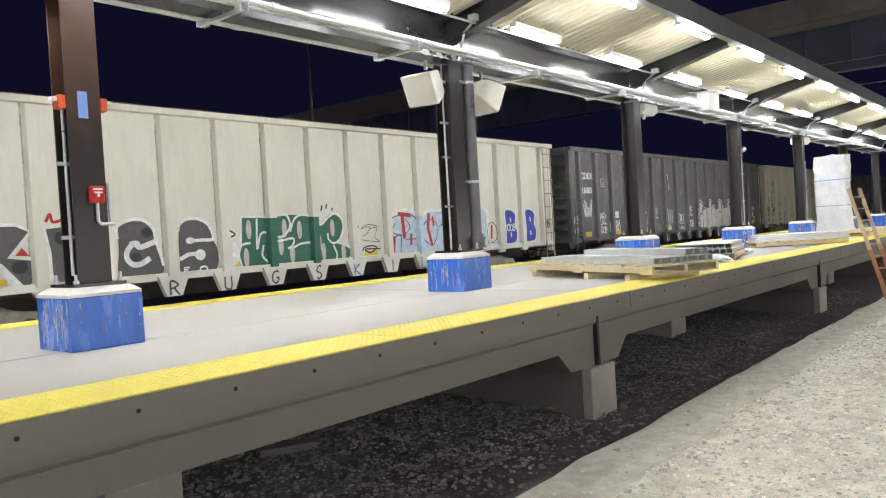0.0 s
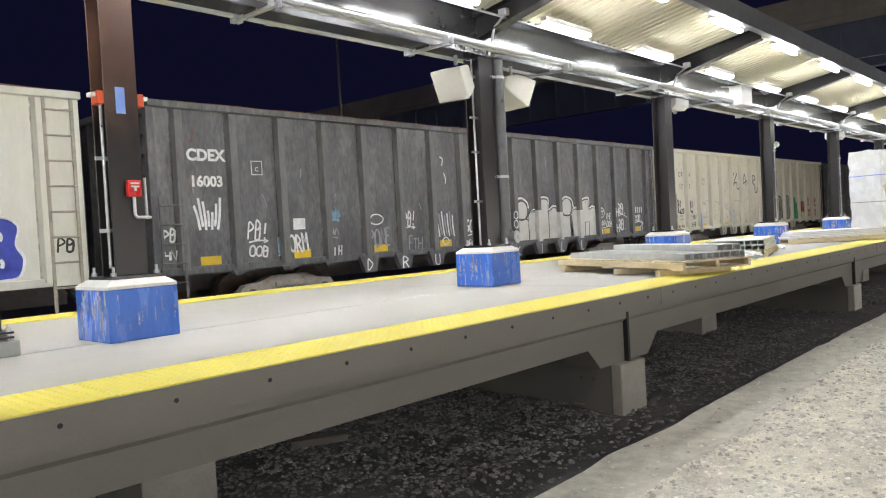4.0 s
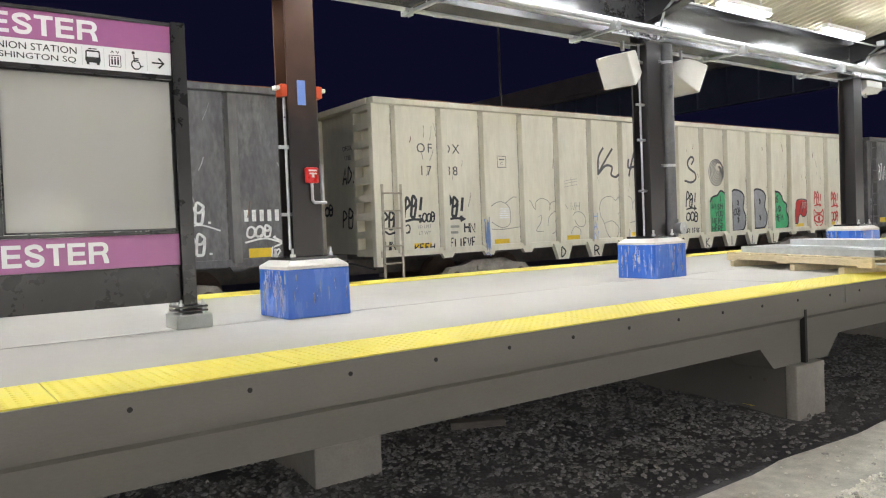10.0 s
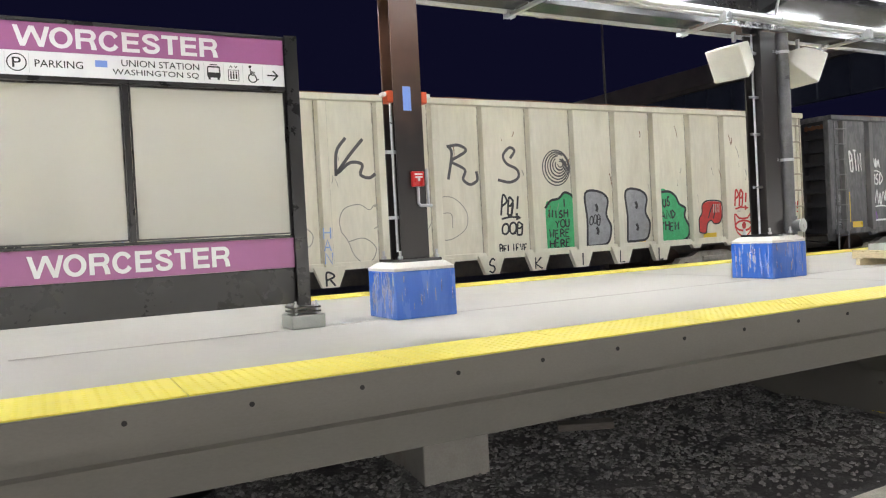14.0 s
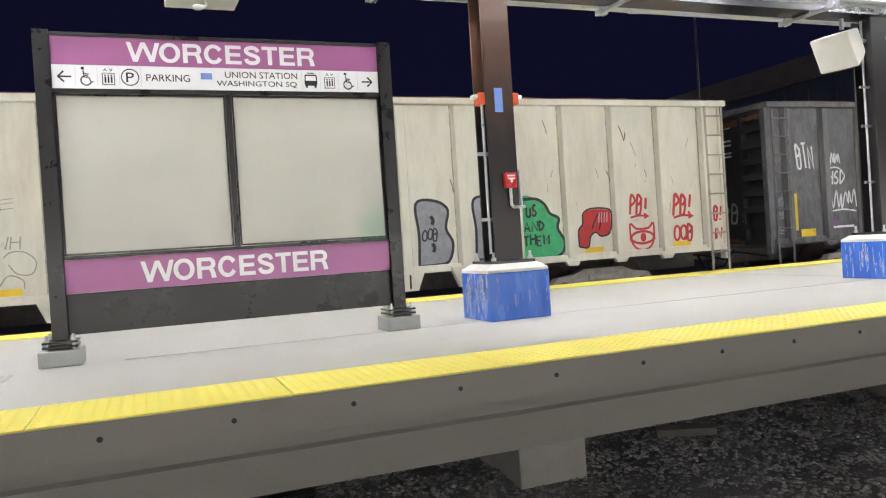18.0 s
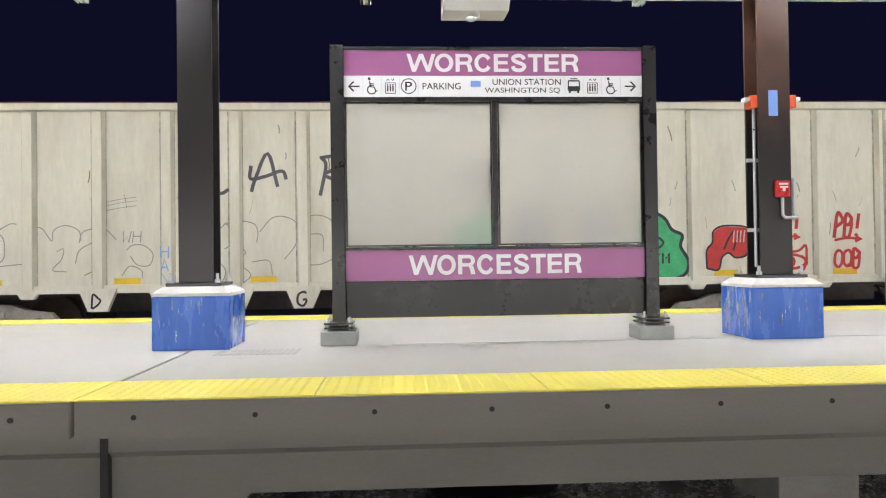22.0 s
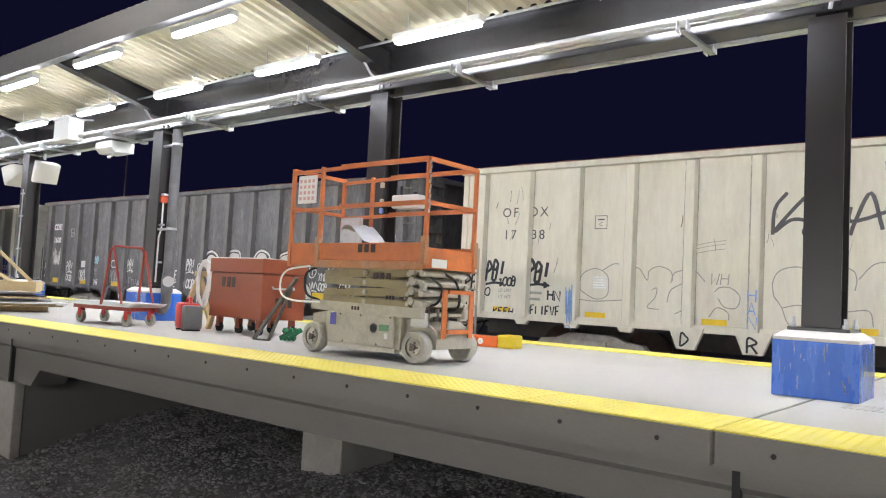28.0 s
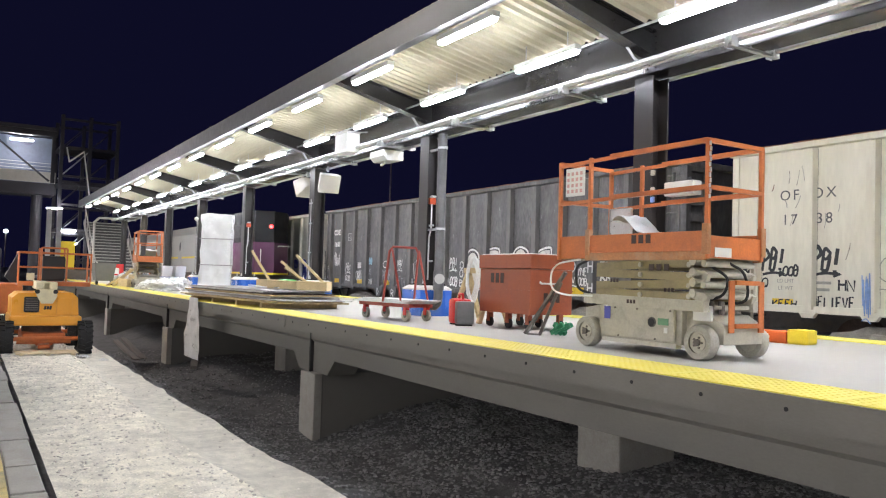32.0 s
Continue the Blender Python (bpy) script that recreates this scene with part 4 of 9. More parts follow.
# the four cars of the train
CAR_Y, CAR_L, GAP = 12.6, 18.45, 1.26
RUST = mat_of("rust", (0.16, 0.075, 0.04), 0.85, vary=0.35, scale=8, bump=0.2, stain=(0.30, 0.12, 0.05), stain_amt=0.6, stain_scale=5)
EB = 0.48
# end wall, steps and posts of car_e, darker than its black sides
END_BLACK = mat_of("black_end_paint", (0.028, 0.028, 0.032), 0.55, vary=0.25, scale=3, bump=0.08, bump_scale=12, stain=(0.07, 0.05, 0.04), stain_amt=0.4, stain_scale=2)
PITCH = (CAR_L - 2 * EB) / 16
LEN_A, EB_A, PITCH_A = 18.956, 0.534, 1.118
car_a, _, _ = freight_car(LEN_A, EB_A, 16, WHITE_CAR, "pale grey high-sided gondola car with bold graffiti along its lower side", WHITE_CAR, RUST)
car_b, _, _ = freight_car(CAR_L, EB, 16, BLACK_CAR, "weathered black gondola car covered in white graffiti tags", BLACK_CAR, RUST)
car_c, _, _ = freight_car(CAR_L, EB, 16, BEIGE_CAR, "beige gondola car with marker tags and green and grey graffiti", BEIGE_CAR, RUST)
car_e, _, _ = freight_car(CAR_L, EB, 16, BLACK_CAR, "black gondola car with small white and purple tags", BLACK_CAR, RUST, TOP - 0.15, END_BLACK)
for x, y, z, w_, h_ in ((-0.062, 0.12, TOP - 0.30, 0.55, 0.16), (0.10, 0.95, TOP - 0.34, 1.2, 0.22), (0.10, 0.80, SILL, 0.9, 0.16)):
    bm = B()
    n_ = 9
    top_ = [bm.verts.new((0, w_ * i / n_, h_ * (0.6 + 0.5 * noise.noise((i * 0.7, x, z))))) for i in range(n_ + 1)]
    bot_ = [bm.verts.new((0, w_ * i / n_, h_ * 0.3 * noise.noise((i * 0.9, y, z + 4)))) for i in range(n_ + 1)]
    for i in range(n_):
        bm.faces.new((bot_[i], bot_[i + 1], top_[i + 1], top_[i]))
    part("rust_patch", bm, RUST, car_e, "rust on the end of the car", m=pose(x, y, z))
cars = [(car_a, -2 * (CAR_L + GAP) - (LEN_A - CAR_L)), (car_b, -(CAR_L + GAP)), (car_c, 0.0), (car_e, CAR_L + GAP)]


def panel(i, u=0.5):
    """Place along a car: panel i of 16, share u of its width."""
    return EB + (i + u) * PITCH


def path(s):
    """Points from a short line of "x,z" pairs."""
    return [tuple(float(v) for v in p.split(",")) for p in s.split()]


# hand letters: strokes on a grid six wide and nine high; round ones are drawn as smooth lines
GLYPHS = {"A": "00 39 60;13 53", "B": "00 09 48 57 35 05;35 56 52 40 00", "C": "58 39 07 02 30 51", "D": "00 09 37 55 32 00", "E": "59 09 00 50;05 45", "F": "59 09 00;05 45", "G": "58 39 07 02 30 52 54 34",
          "H": "00 09;60 69;05 65", "I": "30 39", "K": "00 09;59 04 60", "L": "09 00 50", "M": "00 09 34 69 60", "N": "00 09 60 69", "O": "30 02 07 39 67 62 30", "P": "00 09 48 56 04",
          "Q": "30 02 07 39 67 62 30;42 60", "R": "00 09 48 56 04;25 60", "S": "58 39 17 15 44 52 30 01", "T": "09 69;39 30", "U": "09 02 30 52 59", "V": "09 30 69", "W": "09 10 35 50 69", "Y": "09 35 69;35 30",
          "!": "33 39;30 31", "1": "07 29 20", "2": "07 39 57 45 00 60", ".": "20 21"}
ROUND = set("BCDGOPQRSU2")


def scrawl(s, parent, mat, x, z, w, h, width, y=-0.004, slant=0.12, seed=1, name="tag", label=""):
    """Hand-drawn letters, each a little off, in a box w wide and h high round (x, z)."""
    rnd = random.Random(seed)
    n, st = len(s), []
    cell = w / n
    for k, ch in enumerate(s):
        gx, gz = x - w / 2 + cell * k + rnd.uniform(-0.04, 0.04) * cell, z - h / 2 + rnd.uniform(-0.06, 0.06) * h
        hh = h * rnd.uniform(0.9, 1.08)
        for line in GLYPHS.get(ch, "").split(";"):
            if not line:
                continue
            pts = []
            for p in line.split():
                u, v = int(p[0]) / 6 + rnd.uniform(-0.04, 0.04), int(p[1]) / 9
                pts.append((gx + cell * (0.10 + 0.76 * u) + slant * v * hh, gz + v * hh))
            st.append((curve(pts, 5) if ch in ROUND and len(pts) > 2 else [Vector(p) for p in pts], width * rnd.uniform(0.85, 1.12)))
    return sprayed(name, parent, mat, st, y=y, label=label)


def tag(parent, mat, x, z, w, h, seed, turns=7, width=0.03, y=-0.004, name="tag"):
    """A quick looping marker tag that spells nothing."""
    rnd = random.Random(seed)
    pts = []
    for i in range(turns * 2):
        u = i / (turns * 2 - 1)
        pts.append((x + (u - 0.5) * w + rnd.uniform(-0.06, 0.06) * w, z + ((-1) ** i) * h * rnd.uniform(0.2, 0.5)))
    sprayed(name, parent, mat, [(curve(pts, 4), width), (curve([(x - w * 0.5, z - h * 0.55), (x, z - h * 0.5), (x + w * 0.45, z - h * 0.6)], 4), width)], y=y)


def bang(parent, mat, x, z, w, h, width=0.045, seed=1, arrow=True, y=-0.004):
    """The recurring two-letter tag with an exclamation mark and an arrow under it."""
    scrawl("PB!", parent, mat, x, z, w, h, width, y, 0.14, seed)
    if arrow:
        zb = z - h * 0.62
        sprayed("tag_arrow", parent, mat, [(curve([(x - w * 0.45, zb - h * 0.04), (x, zb + h * 0.05), (x + w * 0.5, zb)], 4), width * 0.8),
                                           ([(x + w * 0.30, zb + h * 0.12), (x + w * 0.52, zb), (x + w * 0.28, zb - h * 0.10)], width * 0.8)], y=y)


def line(name, parent, mat, width, *paths, y=-0.004, smooth=5, label=""):
    """One mark of one or more sprayed lines."""
    return sprayed(name, parent, mat, [(curve(path(p), smooth) if smooth else [Vector(q) for q in path(p)], width) for p in paths], y=y, label=label)


def fill(name, parent, mat, p, y=-0.004, label="", sharp=False):
    """A filled sprayed shape; sharp keeps its corners."""
    bm = B()
    if sharp:
        bm.faces.new([bm.verts.new((a, y, b)) for a, b in path(p)])
    else:
        blob(bm, path(p), y)
    for f in bm.faces:
        f.normal_update()
        if f.normal.y > 0:
            f.normal_flip()
    return part(name, bm, mat, parent, label)


def spot(name, parent, mat, x, z, rx, rz, y=-0.004):
    return sprayed(name, parent, mat, fills=[ring(x, z, rx, rz, 12)[:-1]], y=y)


def stake_coat(parent, mat, x, z0, z1):
    """Paint that runs on over a side stake."""
    bm = B()
    prism(bm, [(-0.109, -0.002), (-0.079, -0.114), (0.079, -0.114), (0.109, -0.002)], z0, z1, axis="z")
    part("stake_paint", bm, mat, parent, m=pose(x, 0, 0))


def bubble_b(parent, x, z, w, h, body, edge, slit, y=-0.004, edge_w=0.05):
    """A fat rounded B with a heavy edge and two slit counters."""
    shape = [(0.0, 0.0), (0.04, 0.5), (0.0, 1.0), (0.55, 1.03), (0.90, 0.88), (0.82, 0.58), (1.0, 0.34), (0.86, 0.05), (0.45, 0.0)]
    pts = [(x + a * w, z + b * h) for a, b in shape]
    sprayed("bubble_letter", parent, body, fills=[pts], y=y, label="fat rounded letter with a heavy edge")
    sprayed("letter_edge", parent, edge, [(curve(pts + [pts[0]], 5), edge_w)], y=y - 0.003)
    for b in (0.72, 0.28):
        sprayed("counter", parent, slit, [(curve([(x + w * 0.40, z + h * (b + 0.07)), (x + w * 0.46, z + h * b), (x + w * 0.42, z + h * (b - 0.07))], 3), w * 0.10)], y=y - 0.004)


def runs(car, n, lo, mats, seed):
    """Scrapes, runs and chips down the panels."""
    rnd = random.Random(seed)
    for k in range(n):
        x, z = rnd.uniform(0.6, CAR_L - 0.6), rnd.uniform(lo, 3.05)
        if min(abs((x - EB) / PITCH % 1 - q) for q in (0, 1)) < 0.12:
            continue
        a, l = rnd.uniform(-0.5, 0.5), rnd.uniform(0.05, 0.30)
        sprayed("scrape", car, rnd.choice(mats), [(curve([(x, z), (x + l * math.sin(a) * 0.5 + 0.01, z - l * 0.5), (x + l * math.sin(a), z - l)], 3), rnd.uniform(0.006, 0.024))])


def gusset_letters(car, mat, size, pick=None, tab_x=None):
    """One letter on each gusset."""
    for j, ch in enumerate("DRUGSKILL"):
        x = (tab_x or (lambda i: EB + i * PITCH))(4 + j)
        scrawl(ch, car, pick(j) if pick else mat, x, SILL - 0.20, size * 0.85, size, 0.034, TAB_Y, 0.05, 40 + j, "gusset_letter")


RIB_Y = -0.114
TAB_Y = -0.113
# ---- beige car
c = car_c
for s_, x, z in (("OF", 1.14, 2.345), ("OX", 1.80, 2.345), ("17", 1.15, 1.895), ("38", 1.81, 1.895)):
    lettering(s_, 0.27, SP_DARKGREY, c, x, z, track=1.3)
bang(c, SP_BLACK, 0.82, 1.16, 0.46, 0.40, 0.060, 3)
scrawl("OQB", c, SP_BLACK, 1.18, 0.97, 0.32, 0.18, 0.036, seed=4)
bang(c, SP_BLACK, 1.84, 1.16, 0.52, 0.40, 0.062, 5)
scrawl("HN", c, SP_BLACK, 2.22, 0.72, 0.30, 0.19, 0.036, slant=0.02, seed=6)
scrawl("BELIEVE", c, SP_BLACK, 1.98, 0.41, 0.78, 0.20, 0.034, slant=0.02, seed=7)
scrawl("Q", c, SP_BLACK, 0.66, 0.74, 0.14, 0.18, 0.028, seed=8)
scrawl("KEEH", c, SP_BLACK, 1.06, 0.36, 0.50, 0.15, 0.032, seed=9)
lettering("LD LMT", 0.10, SP_GREYLINE, c, 1.08, 0.78)
lettering("LT WT", 0.10, SP_GREYLINE, c, 1.08, 0.65)
for x0, x1, z in ((1.62, 1.95, 0.76), (1.66, 1.92, 0.64)):
    sprayed("stencil_bar", c, SP_GREYLINE, [([Vector((x0, z)), Vector((x1, z))], 0.05)])
scrawl("PB", c, SP_BLACK, 0.22, 0.92, 0.32, 0.30, 0.046, seed=10)
line("tag", c, SP_BLACK, 0.04, "0.06,0.66 0.14,0.71 0.24,0.66 0.38,0.69")
scrawl("HN", c, SP_BLACK, 0.25, 0.41, 0.30, 0.18, 0.040, seed=11)
lettering("C", 0.10, SP_DARKGREY, c, 3.16, 2.08)
sprayed("plate_mark", c, SP_DARKGREY, [([Vector((3.16 + a * 0.12, 2.12 + b * 0.12)) for a, b in ((-1, -1), (1, -1), (1, 1), (-1, 1), (-1, -1))], 0.016), ([Vector((3.09, 2.17)), Vector((3.23, 2.17))], 0.025)])
for p in ("2.73,0.92 2.83,1.16 3.08,1.26 3.31,1.16 3.36,0.96 3.32,0.76 3.10,0.70 2.84,0.82 2.73,0.92", "3.23,1.23 3.44,1.35 3.55,1.35", "3.81,1.30 3.95,1.27 4.10,1.07 4.13,1.24 4.31,1.32 4.52,1.24 4.56,1.07",
          "4.53,1.04 4.59,1.21 4.80,1.24 4.84,0.97 4.94,1.24 5.12,1.08", "4.18,0.90 4.28,0.94 4.25,0.77 4.11,0.60 4.33,0.57", "4.47,0.70 4.53,0.91 4.74,1.04", "2.77,0.68 3.10,0.66 3.72,0.71", "4.61,0.51 4.82,0.58 4.79,0.31",
          "5.28,0.91 5.38,0.99 5.56,0.98 5.70,0.84 5.64,0.66 5.45,0.67 5.34,0.81", "5.20,0.49 5.33,0.65 5.51,0.58 5.53,0.45"):
    line("bubble_outline", c, SP_GREYLINE, 0.018, p)
for p in ("6.22,0.88 6.20,1.10 6.31,1.29 6.58,1.35 6.77,1.25 6.87,1.33 6.98,1.33", "6.87,1.30 7.05,1.37 7.32,1.32 7.39,1.18 7.37,1.01", "7.42,1.18 7.61,1.40 7.82,1.43 8.02,1.31 8.01,0.99 7.82,0.73",
          "6.22,0.88 6.34,0.71 6.43,0.48 6.58,0.33 6.78,0.35 6.86,0.57 6.64,0.75 6.34,0.70", "6.85,0.91 7.02,0.99 7.19,0.84 7.01,0.73 7.27,0.49 7.12,0.33", "7.28,0.69 7.56,0.71 7.62,0.48",
          "8.14,1.36 8.30,1.45 8.55,1.39 8.77,1.14 8.74,0.84 8.44,0.65 8.14,0.63", "8.17,1.13 8.43,1.12 8.45,0.85"):
    line("bubble_outline", c, SP_GREYLINE, 0.018, p)
scrawl("WH", c, SP_GREYLINE, 5.36, 1.12, 0.32, 0.18, 0.018, seed=12)
for z in (1.72, 1.66, 1.58):
    line("faint_scratch", c, SP_GREYLINE, 0.010, "4.95,%.2f 5.20,%.2f 5.45,%.2f" % (z - 0.03, z + 0.02, z + 0.05))
sprayed("white_grid", c, SP_WHITE, [([Vector((3.05, 0.91 + i * 0.048)), Vector((3.33, 0.91 + i * 0.048))], 0.026) for i in range(5)], label="small white sprayed grid")
for i, ch in enumerate("HAN"):
    scrawl(ch, c, SP_LIGHTBLUE, EB + 5 * PITCH - 0.02, 0.86 - i * 0.21, 0.17, 0.19, 0.024, RIB_Y, 0.02, 13 + i)
tag(c, SP_LIGHTBLUE, EB + 2 * PITCH - 0.05, 0.58, 0.15, 0.8, 12, 5, 0.02, RIB_Y)
for p in ("6.39,2.53 6.21,2.28 6.18,1.86", "6.71,2.51 6.43,2.20 6.20,1.90 6.45,2.09 6.68,2.06 6.64,1.88 6.80,1.82 6.93,1.89", "7.29,1.84 7.36,2.06 7.56,2.47 7.72,1.92", "7.29,2.27 7.28,2.06 7.51,2.09 7.79,2.18 7.86,2.04",
          "8.45,2.39 8.51,2.25 8.41,1.77", "8.41,2.39 8.66,2.42 8.82,2.31 8.49,2.13", "8.51,2.09 8.78,1.95 8.73,1.77 8.88,1.67 9.04,1.75 9.03,1.92", "9.82,2.17 9.93,2.32 9.81,2.38 9.66,2.23 9.73,2.07 9.97,1.95 9.99,1.79 9.79,1.70 9.51,1.75"):
    line("brush_letter", c, SP_DARKGREY, 0.058, p)
sprayed("spiral", c, SP_DARKGREY, [(ring(10.93 + 0.018 * k, 1.98 + 0.012 * k, 0.34 - 0.046 * k, 0.36 - 0.050 * k, 22, 30 * k, 30 * k + (360 if k < 2 else 300)), 0.026 + 0.006 * (k % 2)) for k in range(7)])
bang(c, SP_BLACK, 9.76, 1.22, 0.46, 0.36, 0.050, 17)
scrawl("OQB", c, SP_BLACK, 9.80, 0.78, 0.52, 0.22, 0.040, seed=18)
scrawl("BELIEVE", c, SP_BLACK, 9.80, 0.40, 0.66, 0.16, 0.030, slant=0.02, seed=19)
fill("green_cloud", c, SP_GREEN, "10.62,0.28 10.62,1.20 10.75,1.30 10.95,1.34 11.10,1.46 11.24,1.42 11.34,1.34 11.34,0.28", label="bright green sprayed cloud")
line("cloud_outline", c, SP_BLACK, 0.05, "10.60,1.16 10.75,1.31 10.95,1.35 11.10,1.47 11.25,1.43 11.35,1.34", y=-0.006)
for i, (w_, x, wd) in enumerate((("I", 11.08, 0.12), ("WISH", 10.93, 0.50), ("YOU", 11.02, 0.40), ("WERE", 10.94, 0.54), ("HERE", 10.94, 0.54))):
    scrawl(w_, c, SP_BLACK, x, 1.25 - i * 0.205, wd, 0.155, 0.030, -0.009, 0.02, 20 + i)
bubble_b(c, 11.64, 0.34, 0.66, 1.10, SP_GREY, SP_BLACK, SP_BLACK)
bubble_b(c, 12.74, 0.38, 0.66, 1.08, SP_GREY, SP_BLACK, SP_BLACK)
scrawl("OQB", c, SP_BLACK, 11.86, 0.88, 0.30, 0.20, 0.026, -0.011, seed=26)
fill("green_cloud", c, SP_GREEN, "13.72,0.28 14.30,0.30 14.52,0.40 14.56,0.62 14.44,0.86 14.46,1.04 14.30,1.14 14.20,1.30 14.02,1.42 13.72,1.42", label="bright green sprayed cloud")
line("cloud_outline", c, SP_BLACK, 0.055, "14.30,0.30 14.53,0.40 14.58,0.62 14.45,0.86 14.48,1.05 14.30,1.15 14.20,1.32 14.02,1.43 13.74,1.43", y=-0.006)
for i, (w_, wd) in enumerate((("US", 0.24), ("AND", 0.46), ("THEM", 0.56))):
    scrawl(w_, c, SP_BLACK, 13.86 + wd * 0.22, 1.20 - i * 0.27, wd, 0.19, 0.036, -0.009, 0.02, 30 + i)
fill("red_letter", c, SP_RED, "14.90,0.48 15.10,0.46 15.16,0.66 15.28,0.74 15.40,0.66 15.60,0.72 15.64,1.05 15.58,1.16 15.20,1.18 15.04,1.10 15.00,0.92 14.92,0.78", label="red sprayed letter with a black edge")
line("red_letter_edge", c, SP_BLACK, 0.032, "14.90,0.48 15.10,0.46 15.16,0.66 15.28,0.74 15.40,0.66 15.60,0.72 15.66,1.05 15.58,1.18 15.20,1.20 15.02,1.11 15.00,0.92 14.90,0.78 14.90,0.48", "15.20,0.80 15.28,0.98 15.38,1.12", "15.36,0.78 15.46,1.08", y=-0.006)
for k in range(4):
    line("pale_stroke", c, SP_PALEPINK, 0.020, "%.2f,0.92 %.2f,1.12" % (15.36 + 0.06 * k, 15.38 + 0.06 * k), y=-0.011, smooth=0)
bang(c, SP_RED, 16.30, 1.22, 0.44, 0.36, 0.052, 14)
bang(c, SP_RED, 17.36, 1.20, 0.50, 0.40, 0.056, 15)
scrawl("OQB", c, SP_RED, 17.36, 0.62, 0.48, 0.30, 0.052, slant=0.06, seed=16)
ex = 16.36
sprayed("red_eye", c, SP_RED, [(ring(ex, 0.58, 0.27, 0.25, 18, -180, 0), 0.04), (ring(ex, 0.58, 0.27, 0.12, 16), 0.05), (curve([(ex - 0.28, 0.52), (ex - 0.28, 0.86), (ex - 0.14, 0.76), (ex + 0.14, 0.76), (ex + 0.27, 0.86), (ex + 0.28, 0.52)], 3), 0.045)], [ring(ex + 0.02, 0.58, 0.07, 0.09, 10)[:-1]])
lettering("L 64", 0.07, SP_GREYLINE, c, 16.22, 0.93)
scrawl("PB!", c, SP_RED, 18.20, 0.97, 0.34, 0.28, 0.048, seed=37)
scrawl("HN", c, SP_RED, 18.18, 0.55, 0.32, 0.22, 0.044, seed=38)
gusset_letters(c, SP_BLACK, 0.25)
runs(c, 60, 1.2, (RUST, SP_GREYLINE, SP_GREYLINE, SP_RUN), 3)

# ---- black car
c = car_b
lettering("CDEX", 0.29, SP_WHITE, c, 1.04, 2.36, bold=0.012)
lettering("16003", 0.27, SP_WHITE, c, 1.03, 1.88, bold=0.010)
sprayed("flame_tag", c, SP_WHITE, [(curve([(0.84 + 0.06 * i, 1.0 + 0.06 * (i % 2)), (0.80 + 0.075 * i, 1.25), (0.74 + 0.09 * i, 1.45 + 0.14 * math.sin(i * 1.3))], 4), 0.05) for i in range(7)])
sprayed("plate_mark", c, SP_WHITE, [([Vector((2.12 + a * 0.12, 2.16 + b * 0.13)) for a, b in ((-1, -1), (1, -1), (1, 1), (-1, 1), (-1, -1))], 0.018)])
lettering("C", 0.12, SP_WHITE, c, 2.12, 2.13)
scrawl("PB", c, SP_WHITE, 0.23, 0.92, 0.26, 0.22, 0.034, seed=41)
scrawl("HN", c, SP_WHITE, 0.23, 0.58, 0.26, 0.16, 0.030, seed=42)
bang(c, SP_WHITE, 2.05, 0.95, 0.46, 0.34, 0.040, 43)
scrawl("OQB", c, SP_WHITE, 2.06, 0.55, 0.44, 0.20, 0.036, seed=44)
scrawl("DORM", c, SP_WHITE, 2.96, 0.66, 0.62, 0.36, 0.044, slant=-0.10, seed=45)
fill("white_patch", c, SP_WHITE, "2.91,0.93 3.21,0.94 3.21,1.16 2.91,1.16", sharp=True)
tag(c, SP_CYAN, 2.57, 0.66, 0.12, 0.42, 46, 4, 0.03)
tag(c, SP_CYAN, 3.98, 1.24, 0.30, 0.26, 47, 5, 0.05)
tag(c, SP_DIMWHITE, 3.86, 0.86, 0.42, 0.24, 48, 6, 0.022)
scrawl("JELH", c, SP_WHITE, 3.92, 0.42, 0.42, 0.24, 0.034, seed=49)
line("ring_tag", c, SP_WHITE, 0.030, "4.98,1.06 5.08,1.18 5.28,1.18 5.40,1.08 5.28,0.98 5.08,0.98 4.98,1.06")
scrawl("PONE", c, SP_DIMWHITE, 5.28, 0.66, 0.66, 0.38, 0.050, slant=0.0, seed=50)
bang(c, SP_WHITE, 6.22, 1.06, 0.38, 0.32, 0.036, 51)
scrawl("SKETH", c, SP_DIMWHITE, 6.24, 0.46, 0.80, 0.34, 0.032, slant=0.04, seed=52)
for k in range(7):
    x = 7.22 + 0.09 * k
    line("smear", c, SP_DIMWHITE if k % 2 else SP_WHITE, 0.045, "%.2f,%.2f %.2f,%.2f %.2f,%.2f" % (x - 0.06 + 0.01 * k, 1.12 + 0.05 * (k % 3), x, 0.86, x + 0.04, 0.60 + 0.04 * (k % 2)))
line("ring_tag", c, SP_WHITE, 0.030, "7.34,0.50 7.48,0.58 7.60,0.48 7.46,0.40 7.34,0.50")
scrawl("SOULE", c, SP_WHITE, 8.60, 0.82, 0.70, 0.30, 0.044, seed=53)
line("underline", c, SP_WHITE, 0.028, "8.32,0.58 8.55,0.62 8.70,0.56 8.95,0.60")
scrawl("BELIEVE", c, SP_WHITE, 8.60, 0.36, 0.66, 0.19, 0.034, slant=0.0, seed=54)
bang(c, SP_WHITE, 9.62, 1.10, 0.42, 0.34, 0.044, 55)
scrawl("OQB", c, SP_WHITE, 9.66, 0.56, 0.44, 0.26, 0.046, seed=56)
tag(c, SP_DIMWHITE, 9.30, 0.58, 0.20, 0.2, 57, 4, 0.03)
for i, ch in enumerate("OQB"):
    scrawl(ch, c, SP_WHITE, EB + 9 * PITCH - 0.06, 1.06 - i * 0.27, 0.20, 0.20, 0.032, RIB_Y, 0.02, 58 + i)
